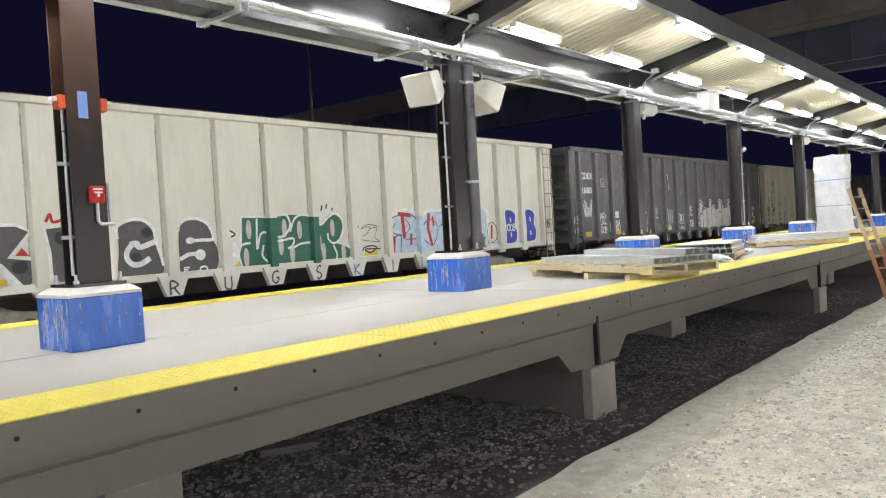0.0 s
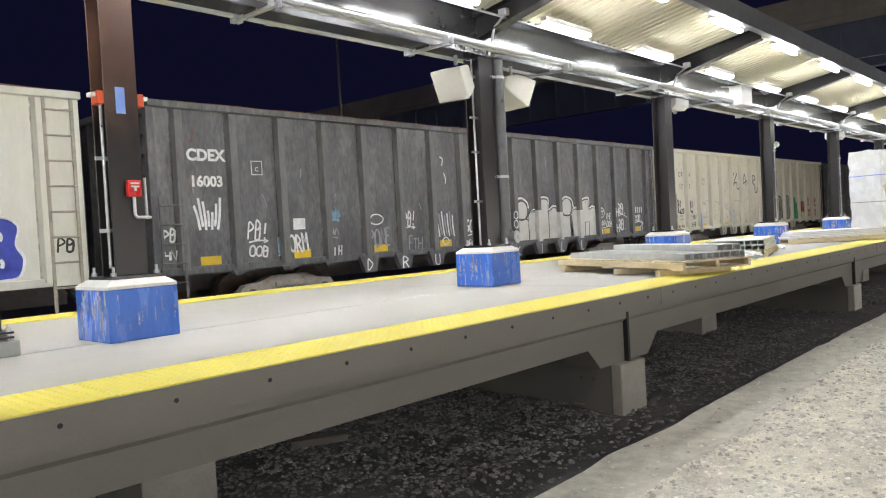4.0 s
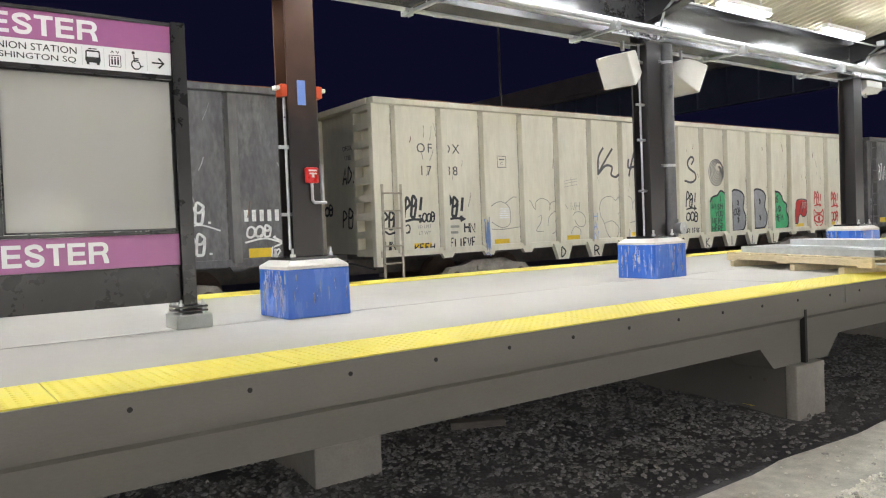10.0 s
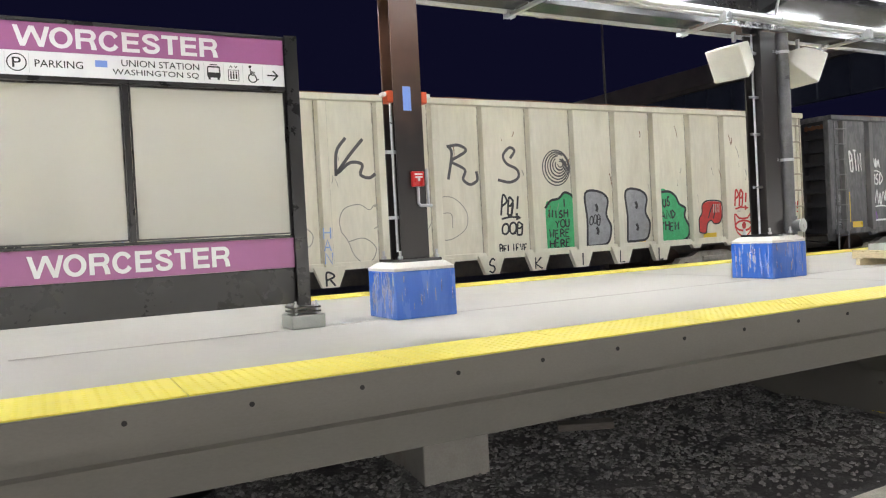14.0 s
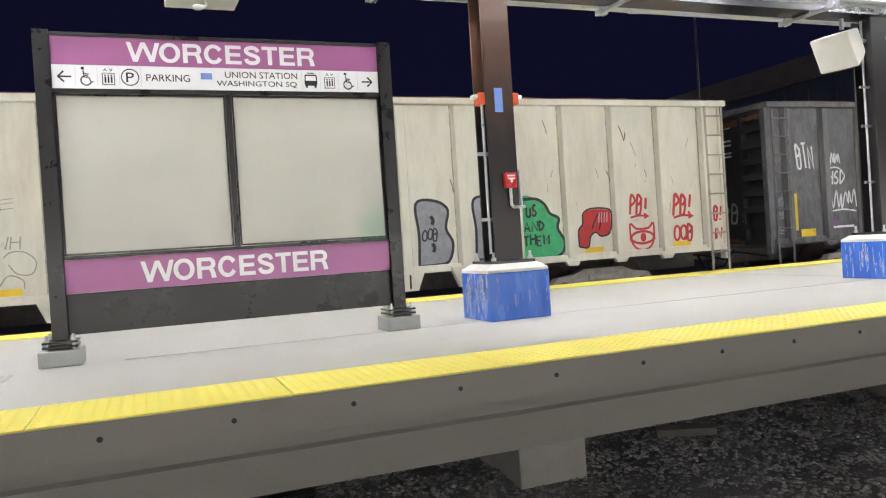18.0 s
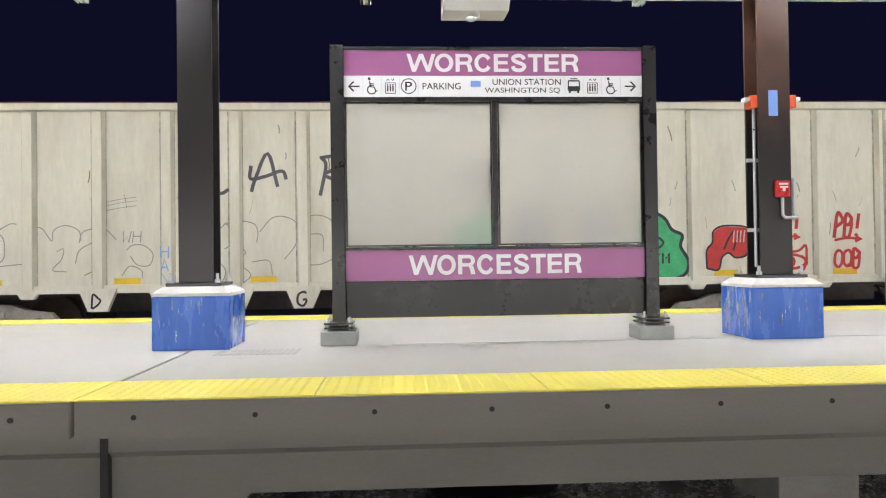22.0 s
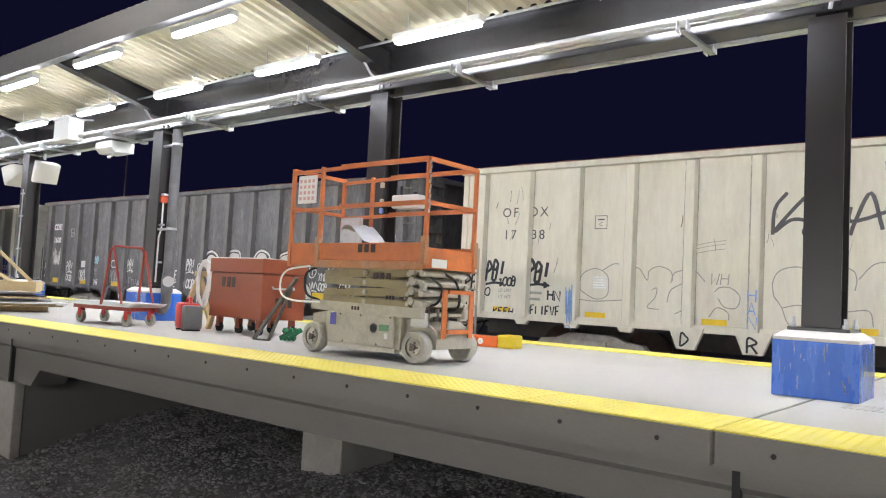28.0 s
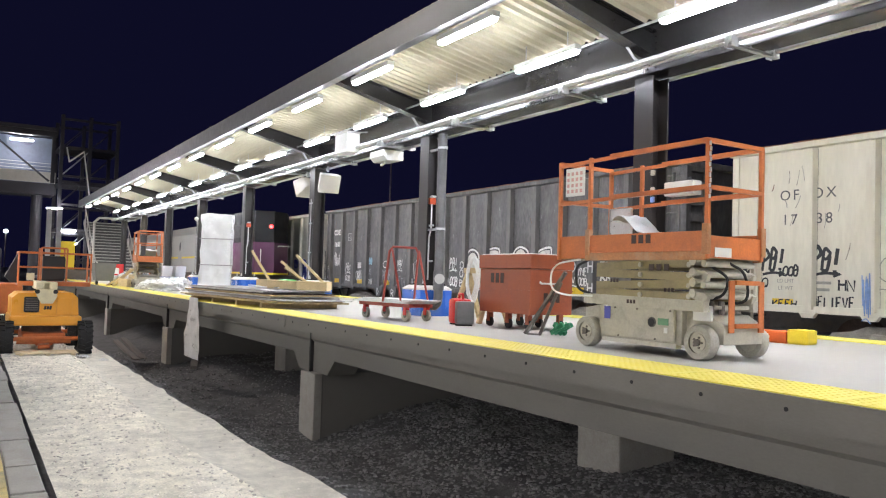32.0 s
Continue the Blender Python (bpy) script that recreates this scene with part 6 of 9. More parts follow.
SIGN_FRAME = mat_of("black_sign_frame", (0.022, 0.021, 0.021), 0.30, vary=0.12, scale=4, bump=0.05, bump_scale=15, stain=(0.045, 0.042, 0.040), stain_amt=0.12, stain_scale=2, rvary=0.06)
FROST = clear_film("frosted_panel", (0.60, 0.585, 0.54), 0.38, 0.28, 0.0, 0.0)
FOOT = mat_of("grey_footing", (0.33, 0.34, 0.32), 0.8, vary=0.08, bump=0.1)
sign = thing("station_sign", "freestanding black steel station sign with purple name bands and frosted panels", "sign", pose(1.293, 6.45, 0))
for sx in (-1.325, 1.33):
    bm = B()
    box(bm, (sx - 0.055, -0.07, 0.19), (sx + 0.055, -0.058, 2.50), 0.003)
    box(bm, (sx - 0.055, 0.058, 0.19), (sx + 0.055, 0.07, 2.50), 0.003)
    d = -0.006 if sx > 0 else 0.006
    box(bm, (sx + d - 0.006, -0.058, 0.19), (sx + d + 0.006, 0.058, 2.50))
    part("post", bm, SIGN_FRAME, sign)
    bm = B()
    box(bm, (sx - 0.148, -0.16, 0), (sx + 0.148, 0.16, 0.12), 0.012)
    part("footing", bm, FOOT, sign, "grey painted concrete footing")
    for z in (0.135, 0.17):
        bm = B()
        box(bm, (sx - 0.12, -0.13, z), (sx + 0.12, 0.13, z + 0.016), 0.003)
        part("base_plate", bm, SIGN_FRAME, sign)
    for ax in (-0.09, 0.09):
        for ay in (-0.10, 0.10):
            bm = B()
            cyl(bm, (sx + ax, ay, 0.12), (sx + ax, ay, 0.235), 0.011, 8)
            cyl(bm, (sx + ax, ay, 0.186), (sx + ax, ay, 0.206), 0.02, 6)
            part("anchor_bolt", bm, GALV, sign)
for name, z0, z1, d, mat in (("top_rail", 2.466, 2.492, 0.05, SIGN_FRAME), ("upper_rail", 2.035, 2.068, 0.045, SIGN_FRAME), ("lower_rail", 0.782, 0.806, 0.045, SIGN_FRAME), ("kick_panel", 0.215, 0.522, 0.012, SIGN_FRAME)):
    bm = B()
    box(bm, (-1.27, -d, z0), (1.275, d, z1), 0.004)
    part(name, bm, mat, sign)
for name, z0, z1, mat, lab in (("name_band", 2.252, 2.464, PURPLE, "purple name band"), ("direction_band", 2.07, 2.25, SIGN_WHITE, "white direction band with pictograms"), ("name_band", 0.525, 0.780, PURPLE, "purple name band")):
    bm = B()
    box(bm, (-1.268, -0.035, z0), (1.273, 0.035, z1), 0.003)
    part(name, bm, mat, sign, lab)
bm = B()
box(bm, (-0.022, -0.03, 0.807), (0.022, 0.03, 2.034), 0.004)
part("mullion", bm, SIGN_FRAME, sign)
for a, b in ((-1.262, -0.026), (0.026, 1.268)):
    bm = B()
    box(bm, (a, -0.008, 0.812), (b, 0.008, 2.030))
    part("frosted_pane", bm, FROST, sign, "frosted translucent pane")
    bm = B()
    for x0, x1, z0, z1 in ((a, a + 0.014, 0.812, 2.03), (b - 0.014, b, 0.812, 2.03), (a + 0.014, b - 0.014, 0.812, 0.826), (a + 0.014, b - 0.014, 2.016, 2.03)):
        box(bm, (x0, -0.02, z0), (x1, -0.009, z1))
    part("pane_frame", bm, SIGN_FRAME, sign)
SY = -0.0365
for w, z, wd, h in (("WORCESTER", 2.358, 1.443, 0.152), ("WORCESTER", 0.652, 1.447, 0.165)):
    bold_word(w, wd, h, sign, SIGN_WHITE, 0.0, z, SY)
for w, x, z, wd, h in (("PARKING", -0.446, 2.160, 0.323, 0.055), ("UNION STATION", 0.278, 2.196, 0.584, 0.052), ("WASHINGTON SQ", 0.241, 2.122, 0.644, 0.052), ("P", -0.724, 2.160, 0.058, 0.075)):
    part("lettering", sized_text(w, wd, h, SIGN_BLACK, bold=0.004), SIGN_BLACK, sign, m=pose(x, SY, z, 90))


def icon(strokes, fills=()):
    sprayed("pictogram", sign, SIGN_BLACK, [([(x, z) for x, z in p], w) for p, w in strokes], fills, y=SY)


for x, d in ((-1.18, 1), (1.167, -1)):
    icon([([(x + d * 0.045, 2.158), (x - d * 0.045, 2.158)], 0.012), ([(x - d * 0.005, 2.198), (x - d * 0.046, 2.158), (x - d * 0.005, 2.118)], 0.014)])
for x in (-1.034, 1.0):
    icon([(ring(x + 0.0, 2.130, 0.036, 0.036, 16, 60, 350), 0.010), ([(x - 0.018, 2.205), (x - 0.012, 2.155), (x + 0.022, 2.150), (x + 0.034, 2.115), (x + 0.052, 2.122)], 0.010), ([(x - 0.012, 2.180), (x + 0.02, 2.178)], 0.009), (ring(x - 0.02, 2.222, 0.007, 0.007, 8), 0.012)])
for x in (-0.878, 0.842):
    icon([([(x - 0.042, 2.100), (x + 0.042, 2.100), (x + 0.042, 2.188), (x - 0.042, 2.188), (x - 0.042, 2.100)], 0.007)] + [([(x + dx, 2.115), (x + dx, 2.160)], 0.012) for dx in (-0.022, 0, 0.022)] + [(ring(x + dx, 2.170, 0.004, 0.004, 6), 0.007) for dx in (-0.022, 0, 0.022)] + [([(x - 0.03, 2.205), (x - 0.02, 2.222), (x - 0.01, 2.205)], 0.007), ([(x + 0.01, 2.222), (x + 0.02, 2.205), (x + 0.03, 2.222)], 0.007)])
icon([(ring(-0.724, 2.160, 0.062, 0.062, 24), 0.008)])
x = 0.682
icon([([(x - 0.046, 2.205), (x + 0.046, 2.205)], 0.012), ([(x - 0.05, 2.13), (x - 0.046, 2.205)], 0.010), ([(x + 0.05, 2.13), (x + 0.046, 2.205)], 0.010), ([(x - 0.05, 2.138), (x + 0.05, 2.138)], 0.042), ([(x - 0.036, 2.118), (x - 0.036, 2.100)], 0.018), ([(x + 0.036, 2.118), (x + 0.036, 2.100)], 0.018), ([(x - 0.03, 2.222), (x + 0.03, 2.222)], 0.008)])
bm = B()
box(bm, (-0.2, SY - 0.002, 2.155), (-0.115, SY, 2.205))
part("tape", bm, TAPE, sign, "strip of blue masking tape")
bm = B()
for xx in (-1.107, -0.955, -0.80, -0.645, 0.607, 0.763, 0.92, 1.085):
    box(bm, (xx - 0.0015, SY, 2.09), (xx + 0.0015, SY + 0.001, 2.235))
part("divider_line", bm, GALV, sign)

# ---------------------------------------------------------------- fittings on the columns
def clip(bm, x, y, z, w=0.09):
    box(bm, (x - w / 2, y - 0.012, z), (x + w / 2, y + 0.012, z + 0.03))


STROBE = mat_of("orange_red_alarm", (0.62, 0.09, 0.03), 0.4, vary=0.05, bump=0.02)
for k, hz in ((1, 2.02), (-2, 1.93), (-4, 1.95)):
    X = col_x(k)
    ap = thing("alarm_strobe", "red fire alarm strobe clamped to the column", "alarm", pose(X, COL_Y, 0), group="alarm strobes")
    for sx in ((-1, 1) if k > 0 else (1,)):
        a, y0 = (0.142, -0.13) if k > 0 else (0.055, -0.06)
        bm = B()
        box(bm, (sx * a, y0, hz - 0.06), (sx * (a + 0.058), y0 + 0.12, hz + 0.05), 0.01)
        part("body", bm, STROBE, ap)
        bm = B()
        box(bm, (sx * (a + (0.058 if k > 0 else 0.01)), y0 + 0.02, hz + (0.0 if k > 0 else 0.052)), (sx * (a + 0.103), y0 + 0.10, hz + (0.035 if k > 0 else 0.085)), 0.008)
        part("lens", bm, WHITE_PAINT, ap, "white strobe lens")
    cx_, cy_ = (-0.155, -0.075) if k > 0 else (0.075, 0.0)
    bm = B()
    tube(bm, [(cx_, cy_, hz - 0.06), (cx_, cy_, 1.45), (cx_ - 0.03, cy_ - 0.02, 1.32), (cx_ - 0.03, cy_ - 0.02, 0.6)] if k < 0 else [(cx_, cy_, hz - 0.06), (cx_, cy_, 0.6)], 0.014)
    part("conduit", bm, WHITE_PAINT if k < 0 else GALV, ap, smooth=True)
    for z in (1.5, 0.9):
        bm = B()
        clip(bm, cx_, cy_, z, 0.14)
        part("clip", bm, GALV, ap)
X = col_x(1)
pull = thing("fire_alarm_box", "red fire alarm pull station with a white handle", "fire alarm", pose(X + 0.045, COL_Y - 0.130, 1.26))
bm = B()
box(bm, (-0.06, -0.05, -0.07), (0.06, -0.002, 0.07), 0.012)
part("body", bm, RED, pull)
bm = B()
box(bm, (-0.035, -0.062, 0.008), (0.035, -0.051, 0.022), 0.003)
box(bm, (-0.01, -0.062, -0.02), (0.01, -0.051, 0.008))
part("handle", bm, WHITE_PAINT, pull)
bm = B()
box(bm, (-0.04, -0.0515, 0.035), (0.04, -0.0505, 0.05))
part("label_bar", bm, WHITE_PAINT, pull)
bm = B()
tube(bm, [(0, -0.025, -0.07), (0, -0.025, -0.22), (0.02, -0.025, -0.245), (0.13, -0.025, -0.245), (0.14, 0.05, -0.245), (0.14, 0.06, 0.1)], 0.014)
part("conduit", bm, GALV, pull, smooth=True)
bm = B()
box(bm, (-0.05, -0.004, -0.11), (0.03, -0.0005, 0.11))
solid("masking_tape", bm, TAPE, "strip of blue masking tape on the column", "tape", m=pose(X - 0.0, COL_Y - 0.131, 2.0))

# drain pipes, loudspeakers, cameras
PIPE_BLACK = mat_of("dark_grey_drain_pipe", (0.12, 0.12, 0.124), 0.38, vary=0.25, scale=6, bump=0.1, stain=(0.10, 0.10, 0.10), stain_amt=0.5, stain_scale=4)
CAP_GREY = mat_of("pale_grey_cap", (0.48, 0.48, 0.46), 0.5, vary=0.08, bump=0.03)
for k, dx, dy, cap, foot in ((2, 0.27, -0.12, (0.03, -0.15), 0.55), (-2, 0.46, -0.06, (0.14, -0.07), 0.44)):
    X = col_x(k)
    dp = thing("drain_pipe", "dark grey cast drain pipe strapped beside the column", "drain pipe", pose(X + dx, COL_Y + dy, 0), group="drain pipes")
    bm = B()
    cyl(bm, (0, 0, foot), (0, 0, 3.0), 0.075, 16)
    cyl(bm, (0, 0, foot), (0, 0, 0.74), 0.09, 16)
    if foot < 0.5:
        tube(bm, [(0, 0, foot + 0.05), (0, 0, 0.30), (-0.03, 0.0, 0.22), (-0.10, 0.0, 0.18), (-0.22, 0.0, 0.17)], 0.075, 14)
    part("pipe", bm, PIPE_BLACK, dp, smooth=True)
    bm = B()
    u = Vector((*cap, 0))
    cyl(bm, (0, 0.0, 0.62), (*cap, 0.62), 0.075, 14)
    out = part("cleanout", bm, PIPE_BLACK, dp, "capped cleanout branch", smooth=True)
    bm = B()
    h = Vector((0, 0, 0.62))
    cyl(bm, u * 1.005 + h, u * 1.14 + h, 0.082, 18)
    cyl(bm, u * 1.145 + h, u * 1.23 + h, 0.03, 6)
    part("cap", bm, CAP_GREY, out, "pale grey screw cap", smooth=True)
    if foot > 0.5:
        bm = B()
        cyl(bm, (0, 0, 0.51), (0, 0, 0.55), 0.085, 14)
        part("foot", bm, PIPE_BLACK, dp)
    for z in (1.42, 2.75):
        bm = B()
        cyl(bm, (0, 0, z), (0, 0, z + 0.035), 0.082, 16)
        box(bm, (-dx + 0.08, -0.01, z), (0.11, 0.03, z + 0.035))
        part("strap", bm, GALV, dp)

SPEAKER = mat_of("speaker_plastic", (0.66, 0.64, 0.58), 0.5, vary=0.05, bump=0.04)


def speaker(x, y, z, yaw, tilt):
    sp = thing("loudspeaker", "pale square horn loudspeaker on a column bracket", "loudspeaker", pose(x, y, z), group="loudspeakers")
    m = pose(0, 0, 0, 0, 0, yaw) @ pose(0, 0, 0, 0, tilt, 0)
    bm = B()
    prof = [(0.20, 0.205), (0.20, 0.225), (0.17, 0.225), (0.0, 0.195), (-0.11, 0.165), (-0.18, 0.115), (-0.21, 0.05)]
    rings = [[bm.verts.new(m @ Vector((a, sy * b, sz * b * 0.9))) for sy, sz in ((-1, -1), (1, -1), (1, 1), (-1, 1))] for a, b in prof]
    for p, q in zip(rings, rings[1:]):
        for i in range(4):
            bm.faces.new((p[i], p[(i + 1) % 4], q[(i + 1) % 4], q[i]))
    bm.faces.new(rings[0][::-1]), bm.faces.new(rings[-1])
    bmesh.ops.recalc_face_normals(bm, faces=bm.faces)
    bmesh.ops.bevel(bm, geom=list(bm.edges), offset=0.008, segments=2, affect="EDGES")
    part("horn", bm, SPEAKER, sp, smooth=True)
    bm = B()
    box(bm, (-0.015, -0.02, 0.20), (0.015, 0.02, 0.32))
    part("yoke", bm, GALV, sp)
    return sp


for k in (2, -3):
    X = col_x(k)
    for d in (-1, 1):
        sp = speaker(X + (d * 0.50 if d < 0 else 0.66), COL_Y - 0.05, 2.66, 188 if d < 0 else -8, 26)
        bm = B()
        tube(bm, [(-d * 0.42, 0.05, 0.10), (-d * 0.15, 0.0, 0.10)], 0.022)
        part("arm", bm, GALV, sp)
for k in (2, 4, 5, -3, -5):
    X = col_x(k)
    cd = thing("column_conduit", "thin galvanised conduit clipped up the column", "conduit", pose(X, COL_Y, 0), group="column conduits")
    bm = B()
    dx = -0.16 if k in (2,) else 0.02
    dy = -0.02 if k in (2,) else -0.147
    cyl(bm, (dx, dy, 0.54), (dx, dy, 2.3 if k != 2 else 2.98), 0.013, 8)
    part("pipe", bm, GALV, cd)
    for z in (1.1, 1.75, 2.2):
        bm = B()
        clip(bm, dx, dy, z, 0.15)
        part("clip", bm, GALV, cd)
for k in (4, -5):
    dm = thing("camera_dome", "white security camera on a short arm", "camera", pose(col_x(k) + 0.06, COL_Y - 0.19, 2.36), group="security cameras")
    bm = B()
    bmesh.ops.create_icosphere(bm, subdivisions=2, radius=0.07)
    part("dome", bm, WHITE_PAINT, dm, smooth=True)
    bm = B()
    cyl(bm, (0, 0, 0.0), (-0.04, 0.04, -0.09), 0.03, 10)
    part("arm", bm, WHITE_PAINT, dm)

BOX_WHITE = mat_of("white_enclosure", (0.68, 0.68, 0.66), 0.4, vary=0.05, bump=0.03)
for x in (16.6, -13.3):
    eb = thing("junction_box", "white steel junction box hung beside the girder", "junction box", pose(x, 6.0, 2.98), group="junction boxes")
    bm = B()
    box(bm, (-0.28, -0.13, 0), (0.28, 0.13, 0.37), 0.012)
    part("body", bm, BOX_WHITE, eb)
    bm = B()
    box(bm, (-0.31, -0.15, 0.372), (0.31, 0.15, 0.39), 0.006)
    part("lid", bm, BOX_WHITE, eb)
    for dx in (-0.25, 0.25):
        bm = B()
        cyl(bm, (dx, 0.05, 0.38), (dx, 0.3, 0.42), 0.012, 6)
        part("hanger", bm, GALV, eb)
for x in (1.17, 14.6, -12.7, 25.5):
    wf = thing("wall_fixture", "white box fixture with a small round sensor under the girder", "light fixture", pose(x, 6.55, 2.70), group="box fixtures")
    bm = B()
    prism(bm, [(-0.20, 0.30), (0.22, 0.30), (0.22, 0.13), (-0.12, 0.11), (-0.20, 0.19)], -0.30, 0.26)
    part("body", bm, BOX_WHITE, wf)
    bm = B()
    cyl(bm, (0, -0.04, 0.07), (0, -0.04, 0.13), 0.018, 10)
    bmesh.ops.create_icosphere(bm, subdivisions=2, radius=0.032, matrix=Matrix.Translation((-0.06, -0.06, 0.055)) @ Matrix.Diagonal((1.5, 1, 0.8, 1)))
    cyl(bm, (0, -0.04, 0.07), (-0.06, -0.06, 0.06), 0.014, 8)
    part("sensor", bm, WHITE_PAINT, wf, smooth=True)
    bm = B()
    box(bm, (-0.04, -0.04, 0.30), (0.04, 0.04, 0.33))
    part("stem", bm, GALV, wf)

# ---------------------------------------------------------------- scissor lift
TEXT_DARK = mat_of("dark_stencil", (0.05, 0.03, 0.025), 0.6, vary=0.2, bump=0.0)


def stencil_bars(parent, mat, pts, w, y_plane=None, m=None):
    """Unreadable or brand lettering as plain bars, drawn in the plane y = 0 of m."""
    bm = B()
    for (x0, z0), (x1, z1) in pts:
        box(bm, (min(x0, x1) - w / 2, -0.003, min(z0, z1) - w / 2), (max(x0, x1) + w / 2, 0, max(z0, z1) + w / 2))
    return part("stencil_mark", bm, mat, parent, m=m)


def block_mark(parent, mat, x, y, z, w, h, m=None):
    """Three heavy blocks in place of a company mark."""
    t = w * 0.22
    pts = []
    for i in range(3):
        u = x - w / 2 + w * (i + 0.5) / 3
        pts.append(((u, z - h / 2 + t / 2), (u, max(z - h / 2 + t / 2, z + h / 2 - t / 2))))
    return stencil_bars(parent, mat, pts, t, m=pose(0, y, 0) if m is None else m)


def scissor_lift(m, detail=True):
    lift = thing("scissor_lift", "worn orange and grey electric scissor lift with its guard rails up", "scissor lift", m, group="scissor lifts")
    # local: length along x, width along y from -0.37 to 0.37, the ground at z = 0
    bm = B()
    box(bm, (-0.56, -0.33, 0.10), (0.46, 0.33, 0.42), 0.02)
    chassis = part("chassis", bm, LIFT_GREY, lift)
    bm = B()
    box(bm, (-0.47, -0.372, 0.12), (0.40, -0.331, 0.425), 0.014)
    tray = part("battery_tray", bm, LIFT_GREY, chassis, "grey swing-out battery tray")
    bm = B()
    prism(bm, [(-0.385, 0.075), (-0.30, 0.075), (-0.30, 0.098), (-0.375, 0.115)], -0.46, 0.44)
    part("skid_rail", bm, LIFT_GREY, chassis)
    for x, r in ((0.16, 0.036),):
        bm = B()
        cyl(bm, (x, -0.38, 0.29), (x, -0.371, 0.29), r + 0.010, 18)
        part("port_ring", bm, DARK_METAL, tray)
        bm = B()
        cyl(bm, (x, -0.384, 0.29), (x, -0.3805, 0.29), r, 18)
        part("port", bm, RUBBER, tray)
    for x0, x1, z0, z1, nm, mt in ((0.23, 0.35, 0.27, 0.33, "green_label", GREEN_LABEL), (-0.44, -0.36, 0.29, 0.41, "blue_label", BLUE_LABEL), (-0.42, -0.40, 0.405, 0.418, "white_label", WHITE_PAINT), (0.30, 0.34, 0.20, 0.25, "white_label", WHITE_PAINT)):
        bm = B()
        box(bm, (x0, -0.3765, z0), (x1, -0.3725, z1))
        part(nm, bm, mt, tray)
    for x, z in ((-0.30, 0.40), (-0.02, 0.40), (0.20, 0.14), (-0.25, 0.14), (0.37, 0.40)):
        bm = B()
        cyl(bm, (x, -0.372, z), (x, -0.379, z), 0.010, 8)
        part("bolt", bm, DARK_METAL, tray)
    # rear and front ends of the chassis
    bm = B()
    prism(bm, [(-0.80, 0.20), (-0.56, 0.13), (-0.56, 0.42), (-0.80, 0.38)], -0.28, 0.28, axis="y")
    part("rear_box", bm, LIFT_GREY, lift)
    bm = B()
    prism(bm, [(0.46, 0.10), (0.84, 0.14), (0.84, 0.30), (0.70, 0.38), (0.46, 0.40)], -0.26, 0.26, axis="y")
    part("steer_box", bm, LIFT_GREY, lift)
    bm = B()
    for y in (-0.20, -0.06, 0.08):
        cyl(bm, (0.66, y, 0.30), (0.66, y, 0.50), 0.03, 10)
    part("valve_block", bm, DARK_METAL, lift)
    bm = B()
    box(bm, (0.55, -0.30, 0.33), (0.74, -0.265, 0.46), 0.01)
    part("control_plate", bm, BOX_WHITE, lift)
    for sx in (-0.68, 0.68):
        for sy in (-1, 1):
            r, w0, w1 = 0.150, 0.285, 0.395
            bm = B()
            prof = [(w0, r * 0.62), (w0, r * 0.93), (w0 + 0.02, r), (w1 - 0.02, r), (w1, r * 0.93), (w1, r * 0.62)]
            n = 28
            rings = [[bm.verts.new((sx + q * math.cos(k * math.tau / n), sy * p, r + q * math.sin(k * math.tau / n))) for p, q in prof] for k in range(n)]
            for k in range(n):
                for j in range(5):
                    bm.faces.new((rings[k][j], rings[(k + 1) % n][j], rings[(k + 1) % n][j + 1], rings[k][j + 1]))
            bmesh.ops.recalc_face_normals(bm, faces=bm.faces)
            w = part("wheel", bm, TYRE_PALE, lift, "pale non-marking tyre", smooth=True)
            bm = B()
            cyl(bm, (sx, sy * 0.29, r), (sx, sy * 0.375, r), r * 0.64, 20)
            cyl(bm, (sx, sy * 0.375, r), (sx, sy * 0.386, r), r * 0.50, 20)
            part("rim", bm, LIFT_GREY, w)
            bm = B()
            cyl(bm, (sx, sy * 0.386, r), (sx, sy * 0.412, r), r * 0.20, 8)
            for k in range(5):
                a = k * math.tau / 5
                cyl(bm, (sx + 0.045 * math.cos(a), sy * 0.386, r + 0.045 * math.sin(a)), (sx + 0.045 * math.cos(a), sy * 0.395, r + 0.045 * math.sin(a)), 0.010, 6)
            part("hub", bm, DARK_METAL, w)
    # lower frame and folded scissor stack
    for sy in (-1, 1):
        bm = B()
        beam(bm, (-0.74, sy * 0.335, 0.475), (0.72, sy * 0.335, 0.455), 0.07, 0.095)
        part("lower_rail", bm, LIFT_GREY, lift)
    bm = B()
    box(bm, (-0.72, -0.30, 0.43), (0.68, 0.30, 0.46))
    part("lower_frame", bm, LIFT_GREY, lift)
    for i in range(4):
        z = 0.535 + i * 0.092
        for sy in (-1, 1):
            bm = B()
            d = 0.018 if i % 2 else -0.012
            beam(bm, (-0.60 - 0.02 * (i % 2), sy * (0.315 - 0.02 * (i % 2)), z - d), (0.56, sy * (0.315 - 0.02 * (i % 2)), z + d), 0.045, 0.076)
            part("scissor_arm", bm, LIFT_TAN, lift, "dusty tan scissor arm")
            for x in (-0.02, 0.54):
                bm = B()
                cyl(bm, (x, sy * 0.33, z), (x, sy * 0.352, z), 0.024, 10)
                part("pin_cap", bm, LIFT_GREY, lift)
        bm = B()
        cyl(bm, (0.58, -0.35, z + 0.03), (0.58, 0.35, z + 0.03), 0.036, 12)
        part("pivot_pin", bm, LIFT_GREY, lift)
